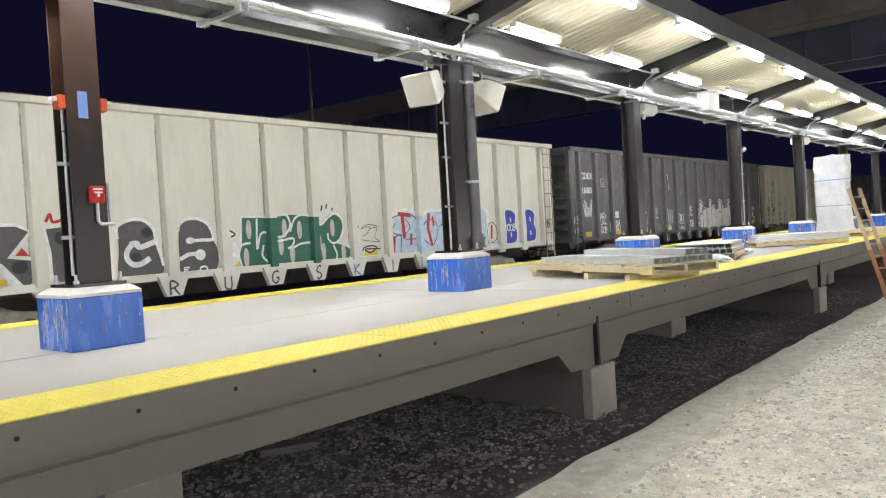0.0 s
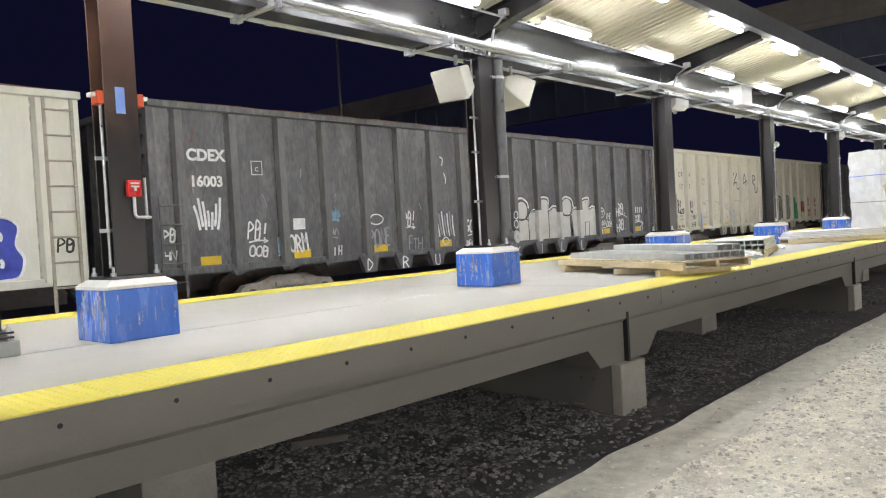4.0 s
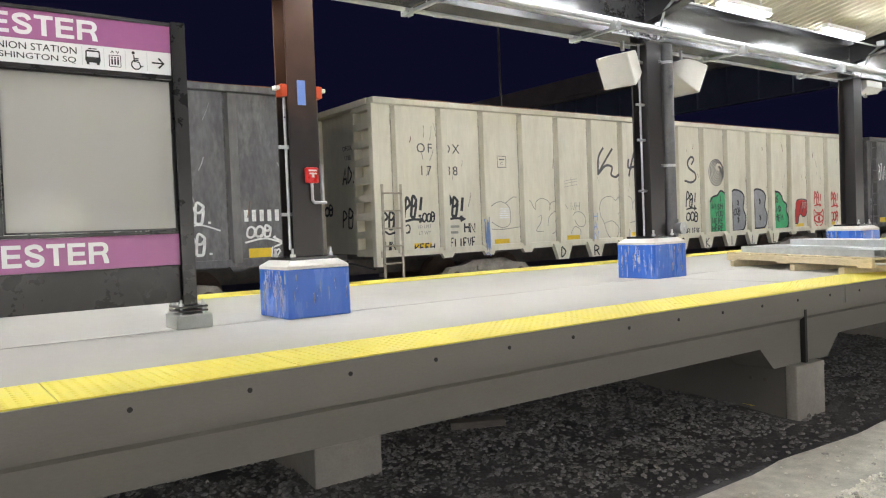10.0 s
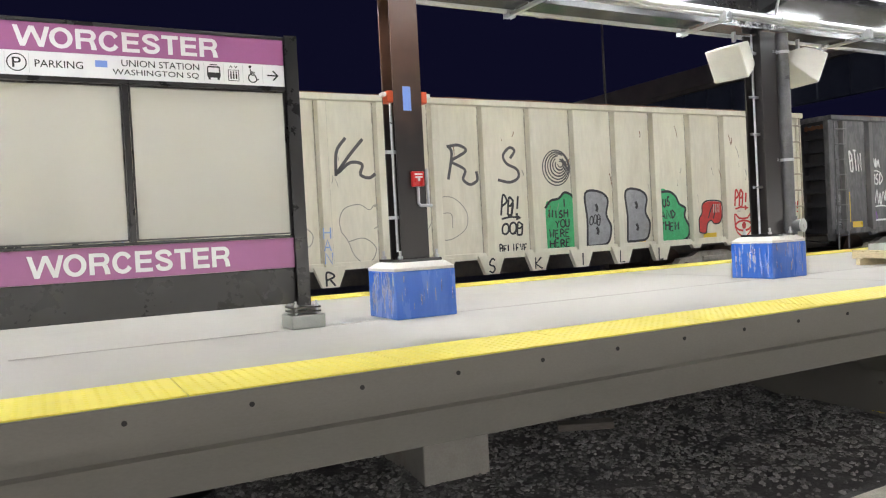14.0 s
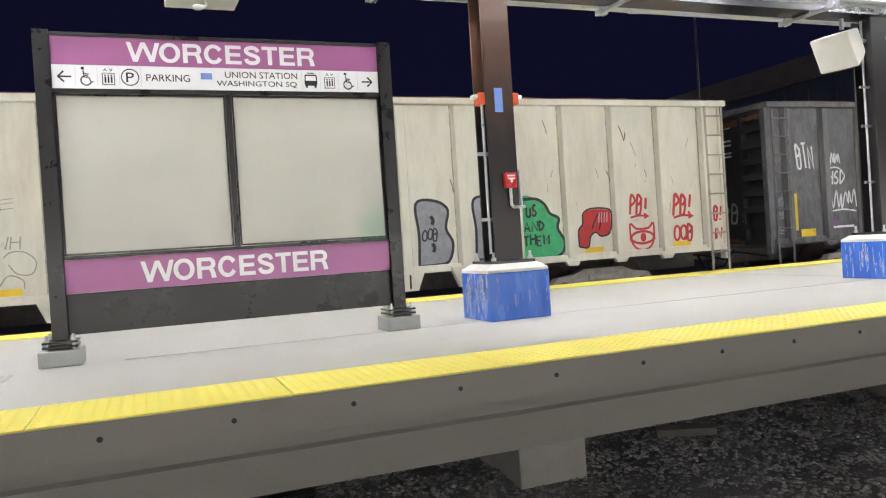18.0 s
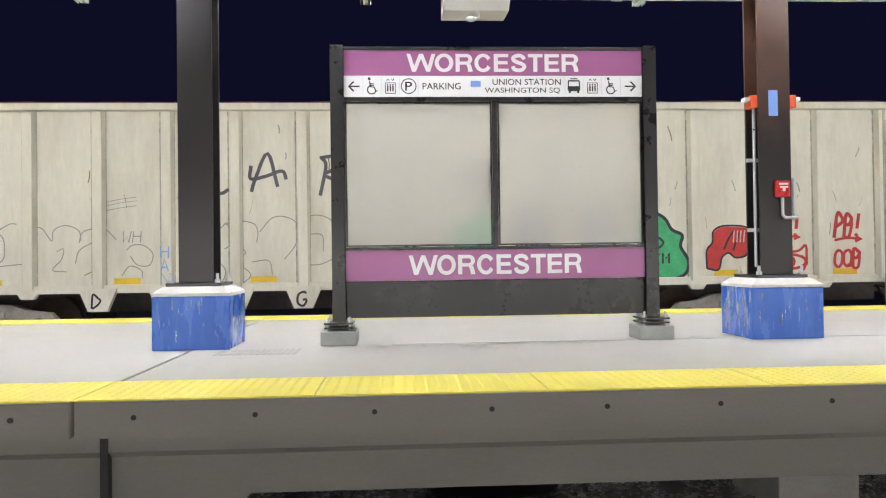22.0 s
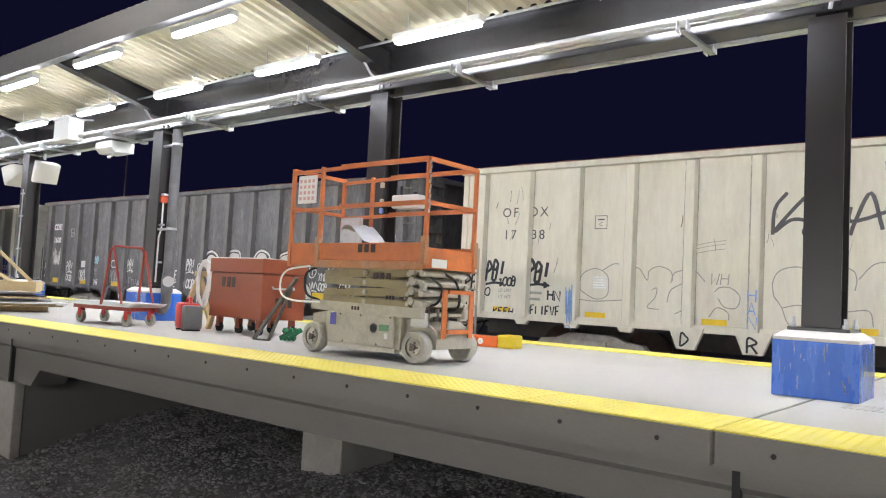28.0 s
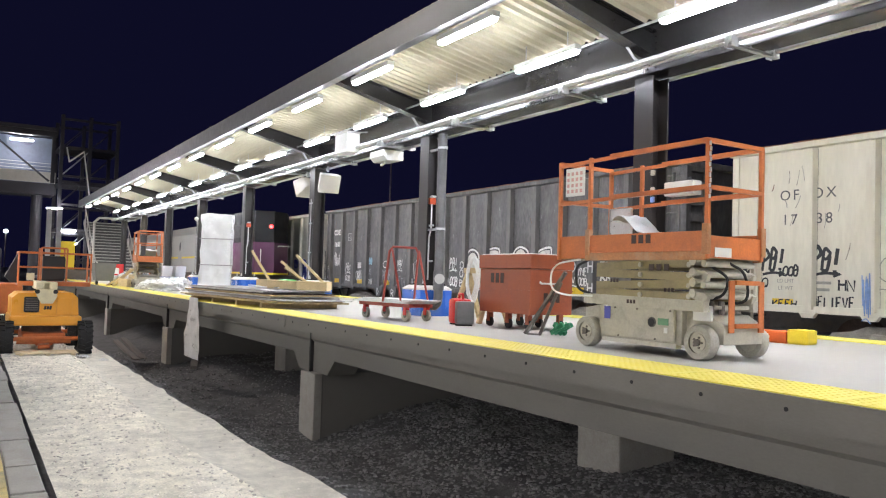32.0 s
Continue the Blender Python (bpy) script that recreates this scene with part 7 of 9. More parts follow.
        for sy in (-0.31, 0.31):
            bm = B()
            beam(bm, (0.54, sy, z + 0.03), (0.72 - 0.05 * (i % 2), sy, z + (0.07 if i % 2 else -0.02)), 0.05, 0.07)
            part("link_end", bm, LIFT_GREY, lift)
        bm = B()
        cyl(bm, (0.68, -0.33, z + 0.01), (0.68, 0.33, z + 0.01), 0.028, 12)
        part("cross_tube", bm, LIFT_GREY, lift)
    for k, (y, pts) in enumerate(((-0.20, [(0.60, 0.50), (0.78, 0.56), (0.82, 0.70), (0.66, 0.80)]), (0.0, [(0.60, 0.48), (0.86, 0.52), (0.84, 0.74), (0.68, 0.84)]), (-0.34, [(-0.66, 0.52), (-0.86, 0.58), (-0.88, 0.78), (-0.70, 0.86)]))):
        bm = B()
        tube(bm, [(p.x, y, p.y) for p in curve(pts, 5)], 0.013, 6)
        part("hydraulic_hose", bm, RUBBER, lift, smooth=True)
    bm = B()
    tube(bm, [(p.x, -0.39, p.y) for p in curve([(-0.60, 0.50), (-1.0, 0.50), (-1.20, 0.56), (-1.22, 0.72), (-1.10, 0.82), (-0.78, 0.86)], 5)], 0.010, 6)
    part("white_hose", bm, WHITE_PAINT, lift, "white hose looped beside the stack", smooth=True)
    # deck, toe boards and guard rails
    bm = B()
    box(bm, (-1.11, -0.355, 0.865), (0.73, 0.355, 0.895), 0.004)
    deck = part("deck", bm, LIFT_TAN, lift)
    for sy in (-1, 1):
        bm = B()
        box(bm, (-0.72, sy * 0.372 - 0.016, 0.850), (0.74, sy * 0.372 + 0.016, 0.925), 0.005)
        part("deck_beam", bm, ORANGE_DUST, deck, "dusty orange deck beam")
        bm = B()
        box(bm, (-1.13, sy * 0.362 - 0.006, 0.87), (-0.70, sy * 0.362 + 0.006, 1.10), 0.004)
        part("toe_board", bm, ORANGE, deck)
        bm = B()
        box(bm, (-0.66, sy * 0.378 - 0.006, 0.93), (0.72, sy * 0.378 + 0.006, 1.10), 0.004)
        part("side_board", bm, ORANGE, deck)
    for sx in (-1.13, 0.74):
        bm = B()
        box(bm, (sx - 0.006, -0.354, 0.87), (sx + 0.006, 0.354, 1.06), 0.004)
        part("toe_board", bm, ORANGE, deck)
    P = 0.0185
    for sx in (-1.13, -0.68, 0.74):
        for sy in (-1, 1):
            bm = B()
            box(bm, (sx - P, sy * 0.365 - P, 0.86), (sx + P, sy * 0.365 + P, 1.885), 0.006)
            part("guard_post", bm, ORANGE, lift)
            if sx > -1:
                bm = B()
                box(bm, (sx - 0.028, sy * 0.376 - 0.028, 0.90), (sx + 0.028, sy * 0.376 + 0.028, 1.16), 0.006)
                part("post_socket", bm, ORANGE_DUST, lift)
    for z in (1.47, 1.87):
        for sy in (-1, 1):
            bm = B()
            beam(bm, (-1.13, sy * 0.365, z - 0.03), (-0.35, sy * 0.365, z - 0.015), 2 * P * 0.9, 2 * P * 0.9)
            part("slide_rail", bm, ORANGE, lift)
            bm = B()
            beam(bm, (-0.40, sy * 0.365, z - 0.005), (0.74, sy * 0.365, z), 2 * P * 1.15, 2 * P * 1.15)
            part("guard_rail", bm, ORANGE, lift)
        for sx in (-1.13, 0.74):
            bm = B()
            beam(bm, (sx, -0.365, z), (sx, 0.365, z), 2 * P, 2 * P)
            part("guard_rail", bm, ORANGE, lift)
    bm = B()
    box(bm, (-1.02, -0.395, 1.51), (-0.74, -0.386, 1.80), 0.003)
    sheet_ = part("notice", bm, WHITE_PAINT, lift, "white notice sheet with faded print")
    for i in range(4):
        for j in range(4):
            bm = B()
            box(bm, (-1.00 + j * 0.064, -0.398, 1.545 + i * 0.060), (-0.965 + j * 0.064, -0.3955, 1.58 + i * 0.060))
            part("print_bar", bm, FADED_RED, sheet_)
    bm = B()
    box(bm, (-1.08, 0.30, 1.10), (-0.76, 0.312, 1.44), 0.02)
    part("grey_panel", bm, GALV, lift, "grey sheet panel inside the rails")
    bm = B()
    box(bm, (-0.30, 0.27, 1.52), (0.06, 0.40, 1.66), 0.012)
    ctl = part("control_box", bm, BOX_WHITE, lift, "grey control box on the rail")
    bm = B()
    cyl(bm, (-0.22, 0.33, 1.66), (-0.22, 0.33, 1.76), 0.014, 8)
    cyl(bm, (-0.02, 0.33, 1.66), (-0.02, 0.33, 1.69), 0.024, 10)
    part("joystick", bm, BLACK_GRIP, ctl)
    bm = B()
    bmesh.ops.create_grid(bm, x_segments=12, y_segments=6, size=0.5)
    for v in bm.verts:
        x, y = v.co.x, v.co.y
        v.co = Vector((-0.22 + x * 0.52, -0.10 + y * 0.34, 1.12 + 0.16 * math.exp(-((x + 0.3) * 3) ** 2) + 0.05 * noise.noise((x * 5, y * 6, 3)) - 0.06 * x))
    bmesh.ops.solidify(bm, geom=list(bm.faces), thickness=0.006)
    part("tarp", bm, GALV, lift, "crumpled silver sheet over the side board", smooth=True)
    bm = B()
    for i in range(11):
        z = 1.84 - 0.045 * i
        box(bm, (0.757, -0.375 + (0.004 if i % 2 else -0.004), z - 0.018), (0.773, -0.363 + (0.004 if i % 2 else -0.004), z + 0.018))
    part("chain", bm, GALV, lift)
    for z in (1.80, 1.62, 1.52):
        bm = B()
        box(bm, (-0.54, 0.33, z - 0.04), (-0.49, 0.36, z + 0.02), 0.012)
        part("rag", bm, LIFT_GREY if z > 1.6 else TAPE, lift, "scrap of cloth tied to the rail")
    # entry steps
    for sy in (-0.20, 0.20):
        bm = B()
        box(bm, (0.86, sy - 0.035, 0.24), (0.875, sy + 0.035, 0.68), 0.004)
        part("step_side", bm, ORANGE, lift)
    for z in (0.28, 0.645):
        bm = B()
        box(bm, (0.855, -0.165, z), (0.89, 0.165, z + 0.04), 0.004)
        part("step_tread", bm, ORANGE, lift)
    bm = B()
    box(bm, (0.58, 0.10, 0.902), (0.72, 0.30, 0.95), 0.012)
    part("tool_bag", bm, RUBBER, lift, "dark bag on the deck")
    bm = B()
    box(bm, (0.752, -0.28, 0.88), (0.756, -0.06, 0.96))
    part("white_label", bm, WHITE_PAINT, lift)
    for x, z, w, h, y in ((0.02, 1.045, 0.26, 0.08, -0.386), (-0.35, 0.66, 0.12, 0.035, -0.340), (0.20, 0.78, 0.26, 0.045, -0.340), (-0.1, 0.465, 0.12, 0.035, -0.372), (0.32, 0.585, 0.12, 0.035, -0.341)):
        block_mark(lift, TEXT_DARK, x, y, z, w, h)
    return lift


ORANGE_DUST = mat_of("dusty_orange_paint", (0.42, 0.19, 0.08), 0.6, vary=0.2, scale=8, bump=0.08, stain=(0.40, 0.33, 0.24), stain_amt=0.7, stain_scale=3)
GREEN_LABEL = mat_of("green_label", (0.15, 0.32, 0.18), 0.5, vary=0.05, bump=0)
BLUE_LABEL = mat_of("blue_label", (0.08, 0.09, 0.40), 0.5, vary=0.05, bump=0)
FADED_RED = mat_of("faded_red_print", (0.62, 0.36, 0.34), 0.6, vary=0.1, bump=0)
BLACK_GRIP = mat_of("black_grip", (0.02, 0.02, 0.022), 0.5, vary=0.1, bump=0.05)
scissor_lift(pose(-4.95, 5.52, 0, 0, 0, 0))
scissor_lift(pose(-26.9, 5.05, 0, 0, 0, 174))

# ---------------------------------------------------------------- tool chest, generator and bits beside the lift
chest = thing("tool_chest", "red-brown steel jobsite tool chest on casters", "tool chest", pose(-8.02, 6.25, 0))
bm = B()
box(bm, (-0.55, -0.35, 0.20), (0.55, 0.35, 0.78), 0.012)
part("body", bm, BROWN_BOX, chest)
bm = B()
box(bm, (-0.565, -0.365, 0.784), (0.565, 0.365, 0.97), 0.012)
part("lid", bm, BROWN_BOX, chest)
bm = B()
box(bm, (-0.56, -0.36, 0.50), (0.56, 0.36, 0.515))
part("band", bm, BROWN_BOX, chest)
bm = B()
box(bm, (-0.52, -0.34, 0.971), (0.54, 0.36, 0.982))
part("dust_sheet", bm, WHITE_PAINT, chest, "white dust on the lid")
for sx in (-0.42, 0.0, 0.42):
    for sy in (-0.26, 0.26):
        bm = B()
        cyl(bm, (sx, sy - 0.02, 0.065), (sx, sy + 0.02, 0.065), 0.065, 14)
        c_ = part("caster", bm, RUBBER, chest)
        bm = B()
        box(bm, (sx - 0.03, sy - 0.035, 0.07), (sx + 0.03, sy + 0.035, 0.199))
        part("fork", bm, BROWN_BOX, c_)
block_mark(chest, TEXT_DARK, -0.15, -0.353, 0.66, 0.32, 0.13)
block_mark(chest, TEXT_DARK, 0, 0, 0, 0.30, 0.12, m=pose(0.553, 0.0, 0.42, 0, 0, 90))
bm = B()
tube(bm, [(0.56, -0.2, 0.62), (0.60, -0.22, 0.60), (0.60, 0.12, 0.60), (0.56, 0.14, 0.62)], 0.012)
part("handle", bm, GALV, chest)

gen = thing("generator", "red portable suitcase generator with a grey end", "generator", pose(-8.60, 5.62, 0, 0, 0, -18))
bm = B()
box(bm, (-0.22, -0.13, 0.02), (0.08, 0.13, 0.36), 0.05)
part("shell", bm, RED, gen, smooth=True)
bm = B()
box(bm, (0.085, -0.125, 0.02), (0.23, 0.125, 0.33), 0.04)
part("end_cover", bm, mat_of("grey_plastic", (0.14, 0.14, 0.14), 0.5, bump=0.05), gen, smooth=True)
bm = B()
tube(bm, [(-0.12, 0, 0.35), (-0.10, 0, 0.42), (0.06, 0, 0.42), (0.08, 0, 0.35)], 0.018)
part("handle", bm, RED, gen, smooth=True)
for sx in (-0.15, 0.15):
    bm = B()
    box(bm, (sx - 0.03, -0.11, 0.0), (sx + 0.03, 0.11, 0.021))
    part("foot", bm, RUBBER, gen)

GREEN_HOSE = mat_of("green_cord", (0.03, 0.22, 0.10), 0.5, vary=0.1, bump=0.05)
saw = thing("sawhorse", "pale timber sawhorse draped with coiled cords", "sawhorse", pose(-9.2, 6.35, 0))
bm = B()
box(bm, (-0.4, -0.04, 0.72), (0.4, 0.04, 0.80), 0.006)
part("top_rail", bm, PALLET, saw)
for sx in (-0.32, 0.32):
    for sy in (-1, 1):
        bm = B()
        beam(bm, (sx, 0, 0.74), (sx * 1.1, sy * 0.26, 0.0), 0.05, 0.07)
        part("leg", bm, PALLET, saw)
for i, mt in ((0, WHITE_PAINT), (1, GREEN_HOSE)):
    bm = B()
    for j in range(7):
        r = 0.17 + 0.01 * j
        pts = [(0.05 + 0.38 * i - 0.2 + 0.02 * j + 0.03 * math.sin(a * 2 + j), -0.06 - 0.008 * j, 0.62 + r * math.sin(a) * (1.5 - i)) for a in np.linspace(0, 6.28, 14)]
        pts = [(p[0] + r * 0.7 * math.cos(a), p[1], p[2]) for p, a in zip(pts, np.linspace(0, 6.28, 14))]
        tube(bm, pts, 0.012, 5)
    solid("extension_cord", bm, mt, ("coil of white cord", "coil of green cord")[i] + " hung over the sawhorse", "cord", m=pose(-9.2, 6.35, 0))
bm = B()
tube(bm, [(-7.0, 5.5, 0.0), (-6.85, 5.55, 0.0), (-6.55, 5.6, 0.62)], 0.02)
beam(bm, (-7.02, 5.48, 0.012), (-6.5, 5.62, 0.74), 0.05, 0.03)
solid("pry_bar", bm, DARK_METAL, "dark steel bar leaned against the lift", "bar")
bm = B()
for j in range(10):
    a = j * 0.7
    beam(bm, (-6.75 + 0.10 * math.cos(a), 5.75 + 0.08 * math.sin(a), 0.03), (-6.7 + 0.12 * math.cos(a + 2), 5.78 + 0.1 * math.sin(a + 2), 0.14), 0.02, 0.05)
solid("webbing_heap", bm, GREEN_HOSE, "heap of green webbing on the slab", "webbing")

cone_m = mat_of("signal_orange", (0.80, 0.16, 0.03), 0.5, vary=0.08, bump=0.03)
lb = thing("orange_case", "orange case with a yellow end lying on the slab", "case", pose(-5.38, 7.98, 0, 0, 0, 6))
bm = B()
box(bm, (-0.36, -0.12, 0.0), (0.12, 0.12, 0.14), 0.02)
part("body", bm, cone_m, lb)
bm = B()
box(bm, (0.125, -0.13, 0.0), (0.36, 0.13, 0.17), 0.03)
part("end", bm, YELLOW_PAINT, lb)
bm = B()
cyl(bm, (-0.12, -0.122, 0.07), (-0.12, -0.126, 0.07), 0.04, 14)
part("label_disc", bm, WHITE_PAINT, lb)

# panel cart
CART_RED = mat_of("worn_red_paint", (0.30, 0.045, 0.03), 0.5, vary=0.2, scale=8, bump=0.05)
cart = thing("panel_cart", "red steel panel cart loaded with thin metal sheets", "cart", pose(-9.90, 5.30, 0, 0, 0, 8))
bm = B()
for sy in (-0.19, 0.19):
    box(bm, (-0.62, sy - 0.025, 0.20), (0.62, sy + 0.025, 0.25))
for sx in (-0.55, 0.0, 0.55):
    box(bm, (sx - 0.025, -0.165, 0.201), (sx + 0.025, 0.165, 0.249))
part("frame", bm, CART_RED, cart)
for sx in (-0.5, 0.5):
    for sy in (-0.17, 0.20):
        bm = B()
        cyl(bm, (sx, sy - 0.022, 0.085), (sx, sy + 0.022, 0.085), 0.085, 18)
        w = part("wheel", bm, TYRE_PALE, cart, smooth=True)
        bm = B()
        cyl(bm, (sx, sy - 0.025, 0.085), (sx, sy + 0.025, 0.085), 0.035, 12)
        part("hub", bm, DARK_METAL, w)
        bm = B()
        box(bm, (sx - 0.03, sy - 0.035, 0.09), (sx + 0.03, sy + 0.035, 0.199))
        part("fork", bm, RED, w)
bm = B()
tube(bm, [(0.02, -0.24, 0.24), (0.12, -0.22, 1.00), (0.13, -0.16, 1.07), (0.13, 0.26, 1.07), (0.12, 0.32, 1.00), (0.02, 0.34, 0.24)], 0.018)
part("handle", bm, CART_RED, cart, smooth=True)
bm = B()
for y in (-0.20, 0.30):
    tube(bm, [(0.42, y, 0.24), (0.16, y, 1.03)], 0.016)
part("handle_brace", bm, CART_RED, cart, smooth=True)
for i in range(4):
    bm = B()
    box(bm, (-0.75 + 0.05 * i, -0.26 + 0.02 * i, 0.252 + i * 0.014), (0.60 + 0.02 * i, 0.30 + 0.01 * i, 0.264 + i * 0.014))
    part("metal_sheet", bm, STEEL_SHINE, cart)

# stacked boards and foam offcuts
BOARD_GREY = mat_of("grey_panel", (0.32, 0.31, 0.31), 0.6, vary=0.12, scale=3, bump=0.1)
FOAM = mat_of("pale_timber", (0.60, 0.47, 0.26), 0.75, vary=0.15, scale=4, bump=0.1)
DARK_PANEL = mat_of("dark_brown_panel", (0.09, 0.065, 0.055), 0.5, vary=0.15, scale=3, bump=0.05)
SHEET_PALE = mat_of("pale_sheet_edge", (0.58, 0.58, 0.57), 0.5, vary=0.06, scale=3, bump=0.05)
stack = thing("board_stack", "long stack of grey panels on timber bearers", "board stack", pose(-15.1, 4.98, 0, 0, 0, 4))
for i, x in enumerate((-1.9, -0.6, 0.7, 1.9)):
    bm = B()
    box(bm, (x - 0.05, -0.75, 0.0), (x + 0.05, 0.75, 0.09), 0.005)
    part("bearer", bm, PALLET, stack)
for i in range(9):
    bm = B()
    o, q = random.uniform(-0.15, 0.15), random.uniform(-0.08, 0.08)
    box(bm, (-2.4 + o, -0.75 + q + 0.05 * (i // 3), 0.092 + i * 0.026), (2.4 + o - 0.2 * (i // 3), 0.75 + q - 0.08 * (i // 3), 0.114 + i * 0.026), 0.003)
    part("panel_board", bm, (PALLET, DARK_PANEL, SHEET_PALE, BOARD_GREY, STEEL_SHINE)[i % 5] if i > 1 else PALLET, stack)
for x, y, l, a, t_ in ((-0.3, 0.0, 0.55, 20, 0), (1.35, 0.05, 1.2, 60, 0), (1.1, 0.30, 1.0, 70, 0), (1.15, 0.05, 0.8, 250, 40), (1.35, 0.05, 0.7, 258, 34), (-0.75, 0.0, 0.9, 255, 58), (2.1, 0.0, 0.9, 246, 44), (2.2, 0.0, 0.6, 40, 0)):
    bm = B()
    box(bm, (-l / 2, -0.09, 0.0), (l / 2, 0.09, 0.16 if t_ == 0 else 0.05), 0.008)
    tx, ty = -15.2 + x, 5.15 + y + 0.15
    solid("timber_offcut", bm, FOAM, "pale timber offcut thrown on the stack", "timber", group="timber offcuts", m=pose(tx, ty, 0.335 + (l / 2 * math.sin(radians(t_)) if t_ else 0), 0, -t_, a))
bm = B()
box(bm, (-0.16, -0.12, 0), (0.16, 0.12, 0.18), 0.03)
solid("green_tub", bm, mat_of("green_plastic", (0.10, 0.50, 0.12), 0.4, bump=0.02), "small bright green plastic tub", "tub", m=pose(-14.75, 5.45, 0.335, 0, 0, 12))
for i in range(6):
    bm = B()
    beam(bm, (random.uniform(-2.4, 1.8), random.uniform(-0.5, 0.5), 0.0), (random.uniform(-0.5, 2.6), random.uniform(-0.5, 0.6), 0.02), 0.03, 0.02)
    solid("plastic_strap", bm, WHITE_PAINT, "loose white plastic strap across the stack", "strap", group="plastic straps", m=pose(-15.2, 5.2, 0.345))


def wrapped_panel(m, w, h, lab):
    """An upright cabinet in loose plastic film."""
    wp = thing("wrapped_panel", lab, "wrapped panel", m, group="wrapped panels")
    bm = B()
    box(bm, (-w / 2, -0.16, 0.0), (w / 2, 0.16, h))
    bmesh.ops.subdivide_edges(bm, edges=list(bm.edges), cuts=12, use_grid_fill=True)
    for v in bm.verts:
        n_ = noise.noise_vector(v.co * 3.1) * 0.055 + noise.noise_vector(v.co * 8) * 0.022
        v.co += Vector((n_.x * 0.7, n_.y, n_.z * 0.6))
        if v.co.z < 0.25:
            v.co.x *= 1 + (0.25 - v.co.z) * 0.9
            v.co.y *= 1 + (0.25 - v.co.z) * 1.4
            v.co.z = max(v.co.z, 0.0)
    part("film", bm, mat_of("white_poly_film", (0.74, 0.75, 0.75), 0.25, vary=0.04, scale=3, bump=0.18, bump_scale=9), wp, smooth=True)
    for z in (h * 0.35, h * 0.68):
        bm = B()
        box(bm, (-w / 2 - 0.02, -0.19, z), (w / 2 + 0.02, 0.19, z + 0.025))
        part("tape_band", bm, TAPE if z > h * 0.5 and h > 2.4 else BOARD_GREY, wp)
    return wp


wrapped_panel(pose(-22.15, 6.05, 0, 0, 0, 62), 0.86, 2.30, "tall panel wrapped in white plastic sheeting on the platform")
wrapped_panel(pose(28.0, 6.3, 0, 0, 0, 70), 1.05, 2.55, "tall panel wrapped in clear plastic and blue tape")
# film hanging over the platform edge
bm = B()
bmesh.ops.create_grid(bm, x_segments=6, y_segments=16, size=0.5, matrix=Matrix.Translation((0, 0, 0)) @ Matrix.Rotation(radians(90), 4, "X"))
for v in bm.verts:
    z = v.co.z
    v.co.x = v.co.x * (0.72 + 0.40 * (0.5 - z)) + 0.03 * noise.noise((v.co.x * 6, z * 5, 1))
    v.co.y += 0.07 * noise.noise((v.co.x * 7, z * 4, 2)) - 0.05
    v.co.z = z * 1.25
bmesh.ops.solidify(bm, geom=list(bm.faces), thickness=0.004)
solid("hanging_film", bm, mat_of("film_white", (0.55, 0.55, 0.54), 0.35, vary=0.15, bump=0.2), "torn plastic film hanging over the platform edge", "plastic film", m=pose(-16.05, FACE_Y - 0.04, -0.55), smooth=True)

# ---------------------------------------------------------------- unseen coach windows behind the viewpoint, added to light the platform front
COACH_SIDE = mat_of("brushed_coach_side", (0.42, 0.43, 0.44), 0.4, metal=0.6, vary=0.08, scale=4, bump=0.05, stretch=(0.3, 1, 6))
WINDOW_FILL = glow("lit_coach_window", (1.0, 0.96, 0.91), 5.8)
bm = B()
box(bm, (0, -0.05, 0), (1.5, 0.012, 0.78), 0.01)
PANE = mesh_of(bm, "lit_window", WINDOW_FILL)
bm = B()
box(bm, (-0.06, 0.0, -0.06), (1.56, 0.02, -0.002), 0.004)
SILL_MESH = mesh_of(bm, "window_frame", RUBBER)
for c in range(-2, 3):
    coach = thing("passenger_coach", "stainless passenger coach standing with lit windows", "coach", pose(c * 25.9, -0.62, 0), group="standing coaches")
    bm = B()
    prism(bm, [(-2.9, -0.55), (-0.06, -0.55), (0, -0.35), (0, 1.6), (-0.35, 2.75), (-1.45, 3.05), (-2.6, 2.75), (-2.9, 1.6)], -12.7, 12.7, axis="x")
    part("body", bm, COACH_SIDE, coach)
    for s in (-1, 1):
        bm = B()
        box(bm, (s * 9 - 1.3, -2.5, -1.35), (s * 9 + 1.3, -0.4, -0.56), 0.05)
        part("bogie", bm, DARK_METAL, coach)
    for i in range(12):
        w = part("window", PANE, WINDOW_FILL, coach, "lit window", m=pose(-11.6 + i * 1.95, 0.0, 0.18))
        part("window_frame", SILL_MESH, RUBBER, w)

# ---------------------------------------------------------------- pallets with steel on the platform
TIMBER = mat_of("pale_pallet_wood", (0.66, 0.55, 0.35), 0.75, vary=0.16, scale=5, bump=0.15, bump_scale=40, stretch=(0.5, 3, 3))
SHEET_WHITE = mat_of("pale_sheet", (0.70, 0.70, 0.69), 0.45, vary=0.05, scale=3, bump=0.05)
FILM_HEAP = mat_of("crumpled_film", (0.66, 0.66, 0.65), 0.3, vary=0.15, scale=5, bump=0.5, bump_scale=12)


